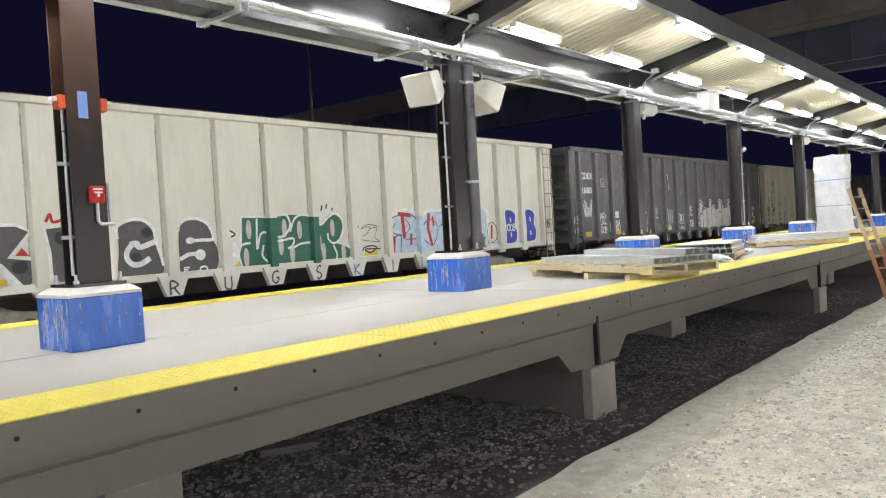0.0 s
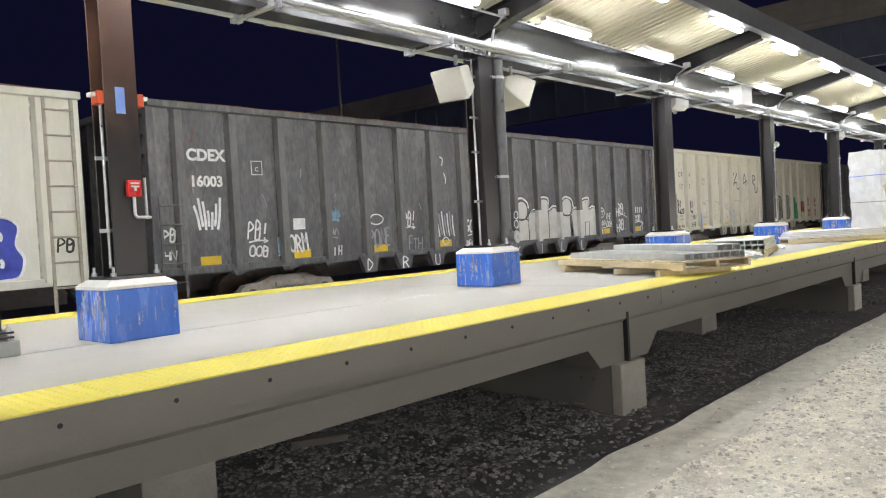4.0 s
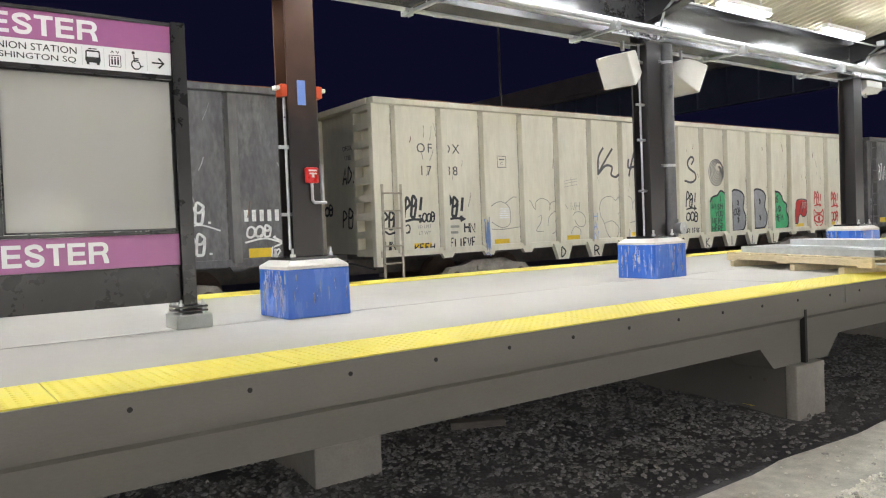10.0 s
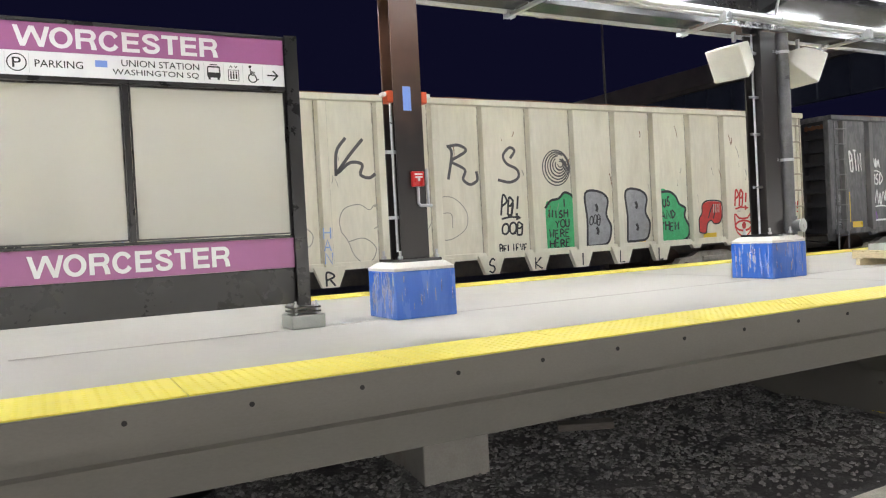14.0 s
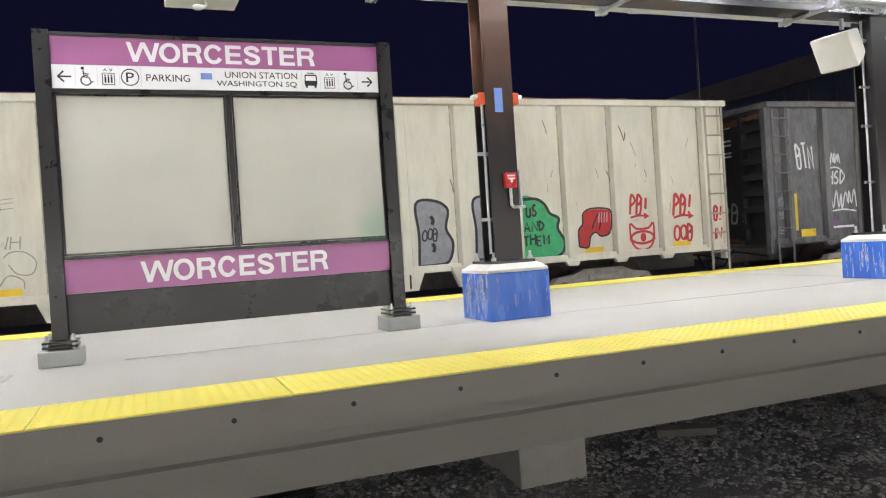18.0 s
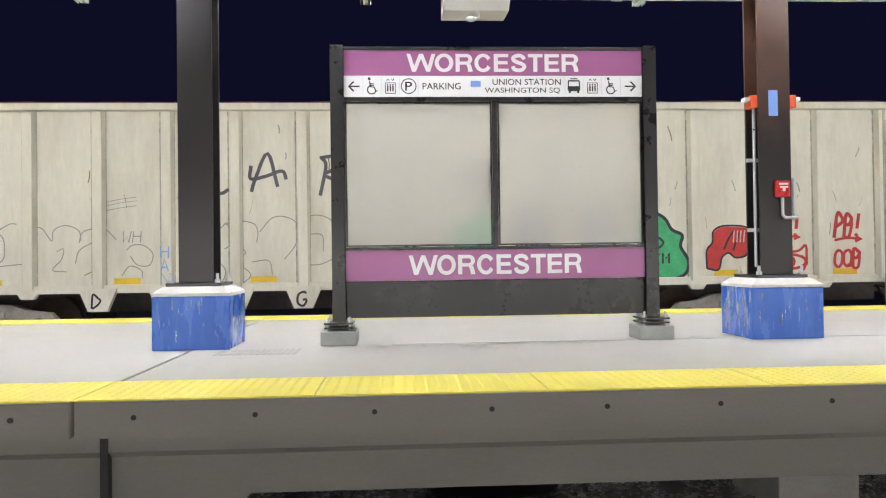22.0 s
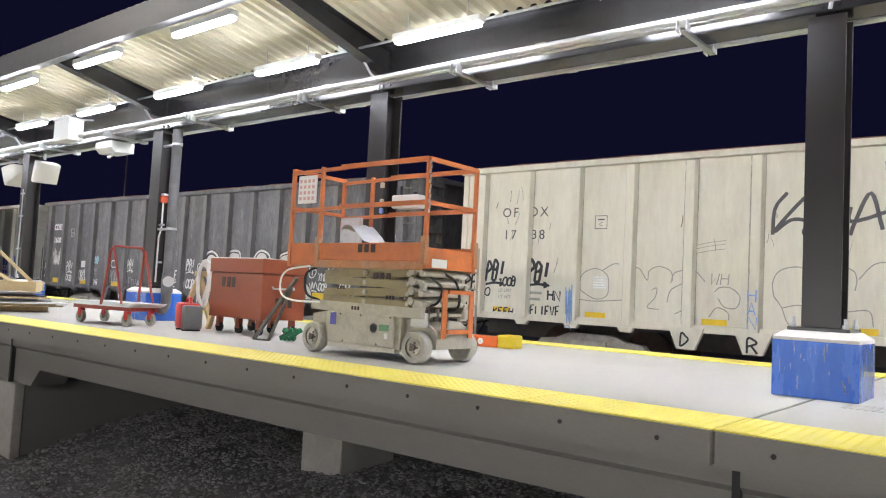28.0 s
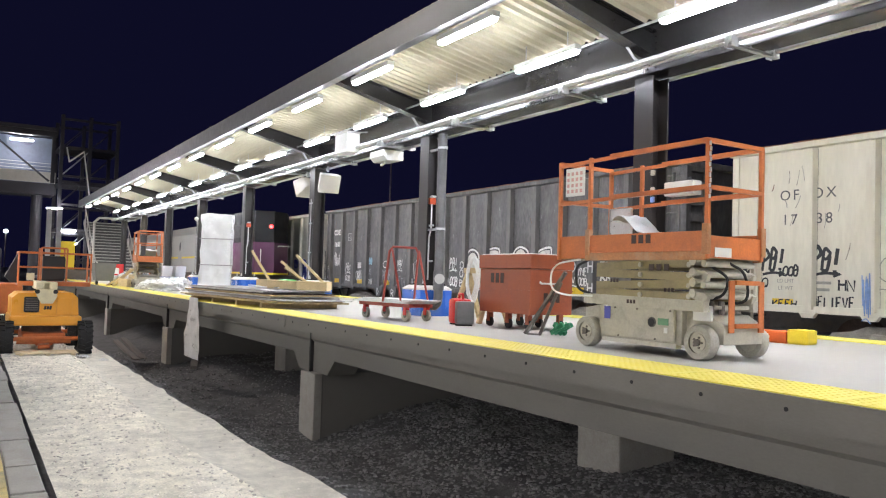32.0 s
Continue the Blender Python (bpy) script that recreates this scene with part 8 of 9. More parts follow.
def pallet(m, L, W, lab, boards=9, bearers=()):
    """A timber pallet, its corner at the origin, L along x and W along y."""
    pl = thing("pallet", lab, "pallet", m, group="pallets")
    z = 0.0
    for x in bearers:
        bm = B()
        box(bm, (x - 0.05, -0.04, 0), (x + 0.05, W + 0.03, 0.085), 0.006)
        part("bearer", bm, TIMBER, pl)
        z = 0.086
    bm = B()
    w = L / boards * 0.8
    box(bm, (0, 0, 0), (w, W, 0.02), 0.003)
    me = mesh_of(bm, "deck_board", TIMBER)
    for i in range(boards):
        x = (L - w) * i / (boards - 1)
        part("deck_board", me, TIMBER, pl, m=pose(x, 0, z + 0.10))
    for i in (0, boards // 2, boards - 1):
        part("bottom_board", me, TIMBER, pl, m=pose((L - w) * i / (boards - 1), 0, z + 0.001))
    bm = B()
    box(bm, (0, 0, 0), (L, 0.045, 0.078), 0.003)
    me = mesh_of(bm, "stringer", TIMBER)
    for y in (0.0, W / 2 - 0.022, W - 0.045):
        part("stringer", me, TIMBER, pl, m=pose(0, y, z + 0.0215))
    return z + 0.121


def channel_bar(L, w=0.10, h=0.085):
    bm = B()
    for lo, hi in (((0, 0, 0), (L, w, 0.006)), ((0, 0, h - 0.006), (L, w, h)), ((0, 0, 0.006), (L, 0.006, h - 0.006)), ((0, w - 0.006, 0.006), (L, w, h - 0.006))):
        box(bm, lo, hi)
    return mesh_of(bm, "channel_bar", STEEL_SHINE)


def bundle(m, z, rows, lab):
    """Layers of hollow steel bars: start, length, first y, count."""
    bd = thing("steel_bundle", lab, "steel bars", m @ Matrix.Translation((0, 0, z + 0.002)), group="steel bundles")
    for k, (x, L, y, n) in enumerate(rows):
        me = channel_bar(L)
        for i in range(n):
            part("channel_bar", me, STEEL_SHINE, bd, m=pose(x + random.uniform(-0.05, 0.05), y + i * 0.108, k * 0.088))
    return bd


u1 = math.degrees(math.atan2(2.65, 1.2))
# mirrored order: x runs from the end over the edge along the pallet, y towards the camera side
m1 = pose(10.70, 3.77, 0, 0, 0, u1)
zt = pallet(m1, 2.9, 1.12, "pale timber pallet on bearers loaded with steel channels", 10, (0.45, 1.35, 2.72))
bundle(m1, zt, ((0.08, 2.6, 0.05, 9), (0.10, 2.2, 0.08, 4)), "long galvanised steel channels stacked on a pallet")
bm = B()
box(bm, (0.5, 0.66, 0.003), (2.45, 1.0, 0.012), 0.002)
box(bm, (0.7, 0.70, 0.014), (2.30, 0.95, 0.022), 0.002)
solid("sheet_offcut", bm, STEEL_SHINE, "thin galvanised sheet strips lying on the channels", "sheet metal", m=m1 @ Matrix.Translation((0, 0, zt + 0.088)))
m2 = pose(14.05, 4.72, 0, 0, 0, 14)
zt = pallet(m2, 2.2, 1.15, "timber pallet with a bundle of steel channels", 8)
bundle(m2, zt, ((0.0, 2.3, 0.03, 10), (0.03, 2.2, 0.05, 9)), "bundle of hollow steel channels with open ends")
m3 = pose(20.9, 4.9, 0, 0, 0, 128)
zt = pallet(m3, 2.1, 1.15, "timber pallet under white sheets", 8)
for i in range(4):
    bm = B()
    box(bm, (-0.05 + 0.04 * (i % 2), -0.03, 0), (2.12 - 0.05 * i, 1.15 - 0.03 * i, 0.036), 0.004)
    solid("white_sheet", bm, SHEET_WHITE, "stacked white facing sheet on a pallet", "sheet", group="white sheets", m=m3 @ Matrix.Translation((0, 0, zt + 0.002 + i * 0.038)))
m4 = pose(26.3, 4.95, 0, 0, 0, 165)
zt = pallet(m4, 2.3, 1.1, "timber pallet with boards", 8)
for i in range(2):
    bm = B()
    box(bm, (0.0, 0.03, 0), (2.2, 1.0 - 0.2 * i, 0.03), 0.004)
    solid("timber_board", bm, TIMBER, "pale timber board lying on a pallet", "board", group="timber boards", m=m4 @ Matrix.Translation((0, 0, zt + 0.002 + i * 0.032)))
bm = B()
tube(bm, [(22.6, 5.0, 0.03), (22.9, 4.85, 0.05), (23.4, 4.95, 0.03), (23.8, 4.7, 0.04), (24.4, 4.8, 0.03)], 0.03, 8)
solid("yellow_sling", bm, YELLOW_PAINT, "yellow lifting sling lying on the platform", "sling")


def heap(m, rx, ry, h, lab, mat=None, seed=0.0):
    """A crumpled heap of plastic film."""
    bm = B()
    bmesh.ops.create_icosphere(bm, subdivisions=4, radius=1.0)
    for v in bm.verts:
        f = 1 + 0.30 * noise.noise(v.co * 2.3 + Vector((seed, 0, 0))) + 0.16 * noise.noise(v.co * 6 + Vector((0, seed, 0)))
        v.co = Vector((v.co.x * rx * f, v.co.y * ry * f, max(0, v.co.z + 0.1) * h * f))
    return solid("crumpled_film", bm, mat or FILM_HEAP, lab, "plastic film", group="film heaps", m=m, smooth=True)


heap(pose(13.75, 4.95, 0, 0, 0, 50), 0.42, 0.2, 0.11, "crumpled white film under the pallet", seed=3)
heap(pose(17.0, 5.5, 0, 0, 0, 20), 0.3, 0.14, 0.06, "scrap of white film on the platform", seed=5)

# leaning ladder
LADDER = mat_of("orange_fibreglass", (0.50, 0.20, 0.09), 0.5, vary=0.15, scale=5, bump=0.05)
LADDER_TIMBER = mat_of("pale_ladder_timber", (0.52, 0.40, 0.27), 0.7, vary=0.15, scale=5, bump=0.1)
lad = thing("ladder", "orange and pale timber ladder leaning on the platform edge", "ladder")
p0, p1 = Vector((20.1, 3.35, -1.37)), Vector((20.75, 4.2, 1.25))
sd = Vector((0.50, -0.24, 0)).normalized()
for s in (-0.19, 0.19):
    bm = B()
    beam(bm, p0 + sd * s, p0 + (p1 - p0) * 0.45 + sd * s, 0.04, 0.085, (0, 1, 0))
    part("lower_rail", bm, LADDER, lad, "orange rail")
    bm = B()
    beam(bm, p0 + (p1 - p0) * 0.451 + sd * s, p1 + sd * s, 0.038, 0.08, (0, 1, 0))
    part("upper_rail", bm, LADDER_TIMBER, lad)
for i in range(9):
    c = p0 + (p1 - p0) * (0.08 + i * 0.105)
    bm = B()
    beam(bm, c - sd * 0.19, c + sd * 0.19, 0.07, 0.03)
    part("rung", bm, LADDER_TIMBER if i > 3 else LADDER, lad)

# litter, planks and rubble under the platform
bm = B()
sheet(bm, np.linspace(-0.12, 0.12, 6), np.linspace(-0.07, 0.07, 5), lambda x, y: 0.03 + 0.03 * noise.noise((x * 14, y * 14, 2)))
solid("litter_scrap", bm, YELLOW_PAINT, "scrap of yellow plastic on the ballast", "litter", m=pose(8.4, 4.95, ground_z(8.4, 4.95) + 0.02))
OLD_WOOD = mat_of("weathered_plank", (0.16, 0.145, 0.13), 0.85, vary=0.25, scale=6, bump=0.3, bump_scale=30, stretch=(0.4, 3, 3))
for x, y, a, L in ((5.35, 6.1, -33, 0.55), (-24.0, 4.0, 178, 4.4), (-24.4, 4.28, 177, 4.8), (-19.6, 4.9, 165, 1.4), (-11.5, 5.2, 160, 1.6)):
    bm = B()
    box(bm, (-L / 2, -0.08, -0.02), (L / 2, 0.08, 0.05), 0.008)
    solid("plank", bm, OLD_WOOD, "weathered plank lying on dark ballast", "plank", group="loose planks", m=pose(x, y, ground_z(x, y) + 0.05, 2, -2, a))
PIER_RUBBLE = mat_of("dirty_rubble", (0.13, 0.125, 0.12), 0.9, vary=0.3, scale=12, bump=0.4)
for i in range(26):
    x = random.choice((8.9, 8.2, 14.3, 3.9, -9.8, -4.6, 19.6)) + random.uniform(-0.6, 0.6)
    y = random.uniform(4.1, 4.9)
    bm = B()
    bmesh.ops.create_icosphere(bm, subdivisions=2, radius=random.uniform(0.03, 0.075))
    for v in bm.verts:
        v.co *= 1 + 0.45 * noise.noise(v.co * 14 + Vector((i, 0, 0)))
        v.co.z *= 0.7
    solid("rubble_stone", bm, PIER_RUBBLE, "broken concrete lump beside a pier", "stone", group="rubble", m=pose(x, y, ground_z(x, y) + 0.02))

# ---------------------------------------------------------------- road bridge past the platform end
PARAPET = mat_of("bridge_concrete", (0.42, 0.38, 0.33), 0.85, vary=0.12, scale=0.8, bump=0.1, stain=(0.25, 0.22, 0.19), stain_amt=0.6, stain_scale=0.5)
PLATE = mat_of("blue_grey_girder_paint", (0.16, 0.19, 0.27), 0.5, vary=0.12, scale=1.0, bump=0.05, stain=(0.08, 0.08, 0.10), stain_amt=0.5, stain_scale=0.6)
rb = thing("road_bridge", "road bridge with concrete parapet over blue-grey plate girder", "bridge", pose(40, 0, 0))
bm = B()
box(bm, (-0.25, -40, 9.70), (0.1, 110, 10.95), 0.03)
part("parapet", bm, PARAPET, rb, "stained concrete parapet")
bm = B()
box(bm, (-0.1, -40, 9.45), (11, 110, 9.69))
part("deck", bm, PARAPET, rb)
bm = B()
box(bm, (0.3, -40, 7.3), (0.35, 110, 9.44))
part("girder_web", bm, PLATE, rb)
bm = B()
box(bm, (0.05, -40, 7.22), (0.6, 110, 7.29), 0.005)
part("girder_flange", bm, PLATE, rb)
bm = B()
box(bm, (0.14, -0.02, 7.30), (0.298, 0.02, 9.44))
me = mesh_of(bm, "stiffener", PLATE)
for i in range(74):
    part("stiffener", me, PLATE, rb, m=pose(0, -38 + i * 2.0, 0))
for y in (-30,):
    bm = B()
    cyl(bm, (0.4, y, -1.6), (0.4, y, 7.2), 0.22, 14)
    part("pier", bm, PLATE, rb)
# unseen lamps, added to brighten the bridge and the far platform front
BRIDGE_FILL = glow("street_lamp_glow", (1.0, 0.92, 0.84), 900.0)
YARD_FILL = glow("yard_lamp_glow", (1.0, 0.90, 0.80), 4300.0)


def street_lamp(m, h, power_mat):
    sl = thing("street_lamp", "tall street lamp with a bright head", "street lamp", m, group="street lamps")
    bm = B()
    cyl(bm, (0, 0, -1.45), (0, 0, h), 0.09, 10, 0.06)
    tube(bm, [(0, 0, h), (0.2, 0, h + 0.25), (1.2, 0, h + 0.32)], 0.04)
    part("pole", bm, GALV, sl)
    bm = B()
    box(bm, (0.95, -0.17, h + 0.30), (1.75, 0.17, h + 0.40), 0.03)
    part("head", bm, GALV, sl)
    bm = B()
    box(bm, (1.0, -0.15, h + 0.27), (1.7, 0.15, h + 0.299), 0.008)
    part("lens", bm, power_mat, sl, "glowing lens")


street_lamp(pose(30, -11, 0, 0, 0, 60), 13.5, BRIDGE_FILL)
street_lamp(pose(-32, -9, 0, 0, 0, 90), 14.5, YARD_FILL)
# overhead wires past the platform end
for y, z, q in ((9.4, 6.6, 7.2), (9.2, 6.2, 6.6), (8.7, 5.6, 5.9)):
    bm = B()
    cyl(bm, (34, y + 0.4, z), (44, -3, q + 1.0), 0.014, 6)
    solid("overhead_wire", bm, GALV, "thin overhead wire past the platform end", "wire", group="overhead wires")

# ---------------------------------------------------------------- boom lift on the gravel
HOOD = mat_of("amber_hood", (0.80, 0.36, 0.035), 0.38, vary=0.07, scale=3, bump=0.03, stain=(0.55, 0.24, 0.05), stain_amt=0.35, stain_scale=3)
CREAM = mat_of("cream_cover", (0.70, 0.64, 0.42), 0.5, vary=0.08, bump=0.05, stain=(0.45, 0.40, 0.28), stain_amt=0.4, stain_scale=4)
BLACK_PLASTIC = mat_of("black_plastic", (0.02, 0.02, 0.022), 0.5, vary=0.15, bump=0.05)
boom = thing("boom_lift", "amber boom lift with black tyres and raised orange basket", "boom lift", pose(-19.5, 1.48, 0))
bm = B()
prism(bm, [(-0.68, -0.50), (-0.68, -0.10), (-0.56, 0.01), (0.54, 0.03), (0.66, -0.08), (0.69, -0.50)], -1.7, 0.0, axis="x")
part("hood", bm, HOOD, boom)
bm = B()
box(bm, (-1.75, -0.72, -0.73), (0.05, 0.76, -0.505), 0.05)
part("counterweight", bm, HOOD, boom, "amber counterweight")
bm = B()
box(bm, (0.002, -0.44, -0.42), (0.03, -0.13, -0.07), 0.03)
grille = part("vent_panel", bm, BLACK_PLASTIC, boom, "dark vent panel")
for i in range(6):
    bm = B()
    box(bm, (0.031, -0.41, -0.38 + i * 0.05), (0.038, -0.16, -0.36 + i * 0.05))
    part("vent_slat", bm, DARK_METAL, grille)
bm = B()
box(bm, (0.002, 0.22, -0.47), (0.018, 0.55, -0.09), 0.015)
part("hatch", bm, HOOD, boom)
bm = B()
prism(bm, [(-0.21, -0.02), (-0.10, -0.22), (0.13, -0.22), (0.22, -0.05), (0.20, 0.10), (-0.20, 0.10)], -0.1, 0.10, axis="x")
part("turret_cover", bm, CREAM, boom, "cream turret cover")
bm = B()
for s in (-0.22, 0.06):
    box(bm, (-0.6, s, 0.101), (0.08, s + 0.16, 0.27), 0.03)
part("boom_yoke", bm, CREAM, boom, "cream boom yoke")
for s in (-0.19, 0.18):
    bm = B()
    cyl(bm, (0.05, s, 0.05), (0.115, s, 0.05), 0.05, 12)
    part("lamp_socket", bm, BLACK_PLASTIC, boom)
bm = B()
box(bm, (-2.6, -0.12, 0.06), (-0.12, 0.12, 0.26), 0.02)
part("boom_arm", bm, CREAM, boom)
# block mark on the hood in place of lettering
for i in range(3):
    bm = B()
    beam(bm, (0.004, -0.02 + 0.055 * i, -0.36), (0.004, 0.0 + 0.055 * i, -0.28), 0.045, 0.004, (1, 0, 0))
    part("block_mark", bm, BLACK_PLASTIC, boom)
bm = B()
box(bm, (-1.6, -0.44, -1.12), (-0.05, 0.44, -0.90), 0.03)
part("chassis", bm, ORANGE, boom, "orange chassis")
bm = B()
cyl(bm, (-0.8, 0, -0.9), (-0.8, 0, -0.73), 0.42, 20)
part("slew_ring", bm, DARK_METAL, boom)
for i, (a, b_, r) in enumerate((((0.0, -0.3, -1.0), (0.02, -0.12, -1.16), 0.035), ((0.0, 0.3, -1.0), (0.02, 0.12, -1.16), 0.035), ((0.02, -0.55, -1.08), (0.02, 0.55, -1.08), 0.06), ((0.03, -0.12, -1.2), (0.03, 0.12, -1.2), 0.05))):
    bm = B()
    cyl(bm, a, b_, r, 10)
    part("axle_link", bm, ORANGE, boom)


def knobby_tyre(r=0.40, w=0.30):
    bm = B()
    prof = [(-w / 2, r * 0.55), (-w / 2, r * 0.85), (-w / 2 + 0.04, r * 0.96), (w / 2 - 0.04, r * 0.96), (w / 2, r * 0.85), (w / 2, r * 0.55)]
    n = 28
    rings = [[bm.verts.new((q * math.cos(k * math.tau / n), p, q * math.sin(k * math.tau / n))) for p, q in prof] for k in range(n)]
    for k in range(n):
        for j in range(len(prof)):
            bm.faces.new((rings[k][j], rings[(k + 1) % n][j], rings[(k + 1) % n][(j + 1) % 6], rings[k][(j + 1) % 6]))
    for k in range(18):
        for s in (-1, 1):
            a = (k + 0.25 * s) * math.tau / 18
            c, d = math.cos(a), math.sin(a)
            beam(bm, (c * r * 0.97, s * 0.01, d * r * 0.97), (math.cos(a + 0.12) * r * 0.96, s * w * 0.5, math.sin(a + 0.12) * r * 0.96), 0.05, 0.05, (c, 0, d))
    bmesh.ops.recalc_face_normals(bm, faces=bm.faces)
    return mesh_of(bm, "tyre", RUBBER)


KNOB = knobby_tyre()
bm = B()
cyl(bm, (0, -0.08, 0), (0, 0.08, 0), 0.22, 18)
RIM = mesh_of(bm, "rim", CREAM)
for x in (0.05, -2.1):
    for s in (-0.78, 0.82):
        w = part("tyre", KNOB, RUBBER, boom, "knobbed black tyre", m=pose(x, s, -1.02))
        part("rim", RIM, CREAM, w)
for x in (-2.1, 0.05):
    bm = B()
    cyl(bm, (x, -0.7, -1.02), (x, 0.7, -1.02), 0.05, 10)
    part("axle", bm, ORANGE, boom)
# basket with rails
bk = part("basket", (lambda b: (box(b, (-2.9, -0.48, 0.13), (-2.2, 1.2, 0.24), 0.01), b)[1])(B()), ORANGE, boom, "orange work basket")
for x in (-2.88, -2.22):
    for z in (0.60, 0.97):
        bm = B()
        cyl(bm, (x, -0.47, z), (x, 1.19, z), 0.022, 8)
        part("rail", bm, ORANGE, bk)
    for y in (-0.47, 0.03, 0.62, 1.19):
        bm = B()
        cyl(bm, (x, y, 0.24), (x, y, 1.1 if y in (0.03, 0.62) else 0.98), 0.024, 8)
        part("rail_post", bm, ORANGE, bk)
for y in (-0.47, 1.19):
    for z in (0.60, 0.97):
        bm = B()
        cyl(bm, (-2.88, y, z), (-2.22, y, z), 0.022, 8)
        part("rail", bm, ORANGE, bk)
bm = B()
cyl(bm, (-2.22, 0.03, 1.1), (-2.22, 0.62, 1.1), 0.024, 8)
part("gate_bar", bm, ORANGE, bk)
bm = B()
box(bm, (-2.60, 0.06, 0.26), (-2.30, 0.60, 0.90), 0.06)
part("control_panel", bm, BLACK_PLASTIC, bk, "dark control panel")
bm = B()
box(bm, (-2.36, -0.28, 0.26), (-2.24, -0.10, 0.45), 0.02)
part("tool_box", bm, CREAM, bk, "cream tool box")
bm = B()
prism(bm, [(-0.62, 0.2), (-0.48, 0.20), (-0.46, 0.98), (-0.55, 0.80), (-0.75, 0.35)], -2.7, -2.3, axis="x")
part("tarp", bm, BLACK_PLASTIC, bk, "dark tarp over the rail")
# pallet and litter under the lift
for i in range(6):
    bm = B()
    box(bm, (-0.06, -0.85, 0), (0.06, 0.75, 0.025), 0.004)
    solid("timber_board", bm, OLD_WOOD if i % 2 else TIMBER, "weathered board lying on the gravel", "board", group="gravel boards", m=pose(-19.0 + 0.16 * i, 1.35 + 0.05 * (i % 3), -1.385 + 0.028 * (i % 2), 0, 0, 3 * (i % 3) - 3))
plt = thing("broken_pallet", "broken timber pallet lying on the gravel", "pallet", pose(-18.85, 1.5, -1.385))
for i, y in enumerate((-0.55, -0.05, 0.45)):
    bm = B()
    box(bm, (-0.4, y, 0.0), (0.3, y + 0.09, 0.10), 0.006)
    part("bearer", bm, TIMBER, plt)
for i in range(4):
    bm = B()
    box(bm, (-0.42 + 0.19 * i, -0.62, 0.101), (-0.30 + 0.19 * i, 0.60, 0.122), 0.004)
    part("deck_board", bm, TIMBER, plt)
for x, y, r in ((-18.6, 2.2, 0.22), (-18.5, 1.5, 0.15), (-18.4, 1.0, 0.12), (-17.8, 2.5, 0.1)):
    heap(pose(x, y, -1.39, 0, 0, x * 77), r, r * 0.6, 0.06, "scrap of white film on the gravel", seed=x)
# second orange machine behind the lift
om = thing("orange_machine", "orange tracked machine partly hidden behind the boom lift", "machine", pose(-24.6, 0.75, 0))
bm = B()
box(bm, (-1.6, -0.6, -0.75), (0, 0.55, 0.12), 0.1)
part("body", bm, ORANGE, om)
for s in (-0.55, 0.35):
    bm = B()
    box(bm, (-1.9, s - 0.17, -1.39), (0.2, s + 0.17, -0.78), 0.12)
    part("track", bm, RUBBER, om)
bm = B()
cyl(bm, (-0.7, -0.3, 0.1), (-0.7, -0.3, 0.5), 0.06, 10)
part("exhaust", bm, DARK_METAL, om)

# ---------------------------------------------------------------- clutter on the far platform
def open_tub(name, lab, cat, m, w, d, h, mat, taper=0.85, group=""):
    bm = B()
    t = 0.03
    lo = [(-w / 2 * taper, -d / 2 * taper), (w / 2 * taper, -d / 2 * taper), (w / 2 * taper, d / 2 * taper), (-w / 2 * taper, d / 2 * taper)]
    hi = [(-w / 2, -d / 2), (w / 2, -d / 2), (w / 2, d / 2), (-w / 2, d / 2)]
    k = 1 - t * 2 / w
    r = [[bm.verts.new((x, y, z)) for x, y in ps] for ps, z in ((lo, 0), (hi, h), ([(x * k, y * k) for x, y in hi], h), ([(x * k, y * k) for x, y in lo], t))]
    bm.faces.new(r[0][::-1]), bm.faces.new(r[3])
    for a, b in zip(r, r[1:]):
        for i in range(4):
            bm.faces.new((a[i], a[(i + 1) % 4], b[(i + 1) % 4], b[i]))
    bmesh.ops.bevel(bm, geom=list(bm.edges), offset=0.008, segments=1, affect="EDGES")
    return solid(name, bm, mat, lab, cat, group, m=m)


GREY_BIN = mat_of("grey_bin_plastic", (0.15, 0.155, 0.15), 0.6, vary=0.1, bump=0.08)
BLUE_TUB = mat_of("pale_blue_plastic", (0.16, 0.28, 0.55), 0.45, vary=0.08, bump=0.04)
wb = thing("wheeled_bin", "grey wheeled tipping bin on the platform", "bin", pose(-31.0, 4.30, 0))
bn = open_tub("bin_body", "", "", pose(0, 0, 0.16), 1.0, 0.76, 0.66, GREY_BIN, 0.78)
bn.parent = wb
for y in (-0.25, 0.25):
    bm = B()
    cyl(bm, (0.25, y - 0.04, 0.08), (0.25, y + 0.04, 0.08), 0.08, 12)
    part("wheel", bm, RUBBER, wb)
    bm = B()
    box(bm, (0.22, y - 0.02, 0.08), (0.28, y + 0.02, 0.17))
    part("fork", bm, DARK_METAL, wb)
fc = thing("extinguisher_cabinet", "red cabinet with a white label on a stand", "cabinet", pose(-33.5, 5.15, 0))
bm = B()
box(bm, (-0.15, -0.26, 0.22), (0.12, 0.26, 0.82), 0.02)
part("body", bm, RED, fc)
bm = B()
box(bm, (0.121, -0.10, 0.42), (0.127, 0.08, 0.66))
part("label", bm, SIGN_WHITE, fc, "white label")
bm = B()
box(bm, (-0.1, -0.2, 0), (0.08, 0.2, 0.22), 0.01)
part("stand", bm, DARK_METAL, fc)
heap(pose(-31.0, 5.05, 0), 0.45, 0.42, 0.42, "white bag of film on the platform", seed=7)
heap(pose(-24.4, 4.95, 0, 0, 0, 20), 0.95, 0.5, 0.30, "long crumpled heap of white film on the platform", seed=11)
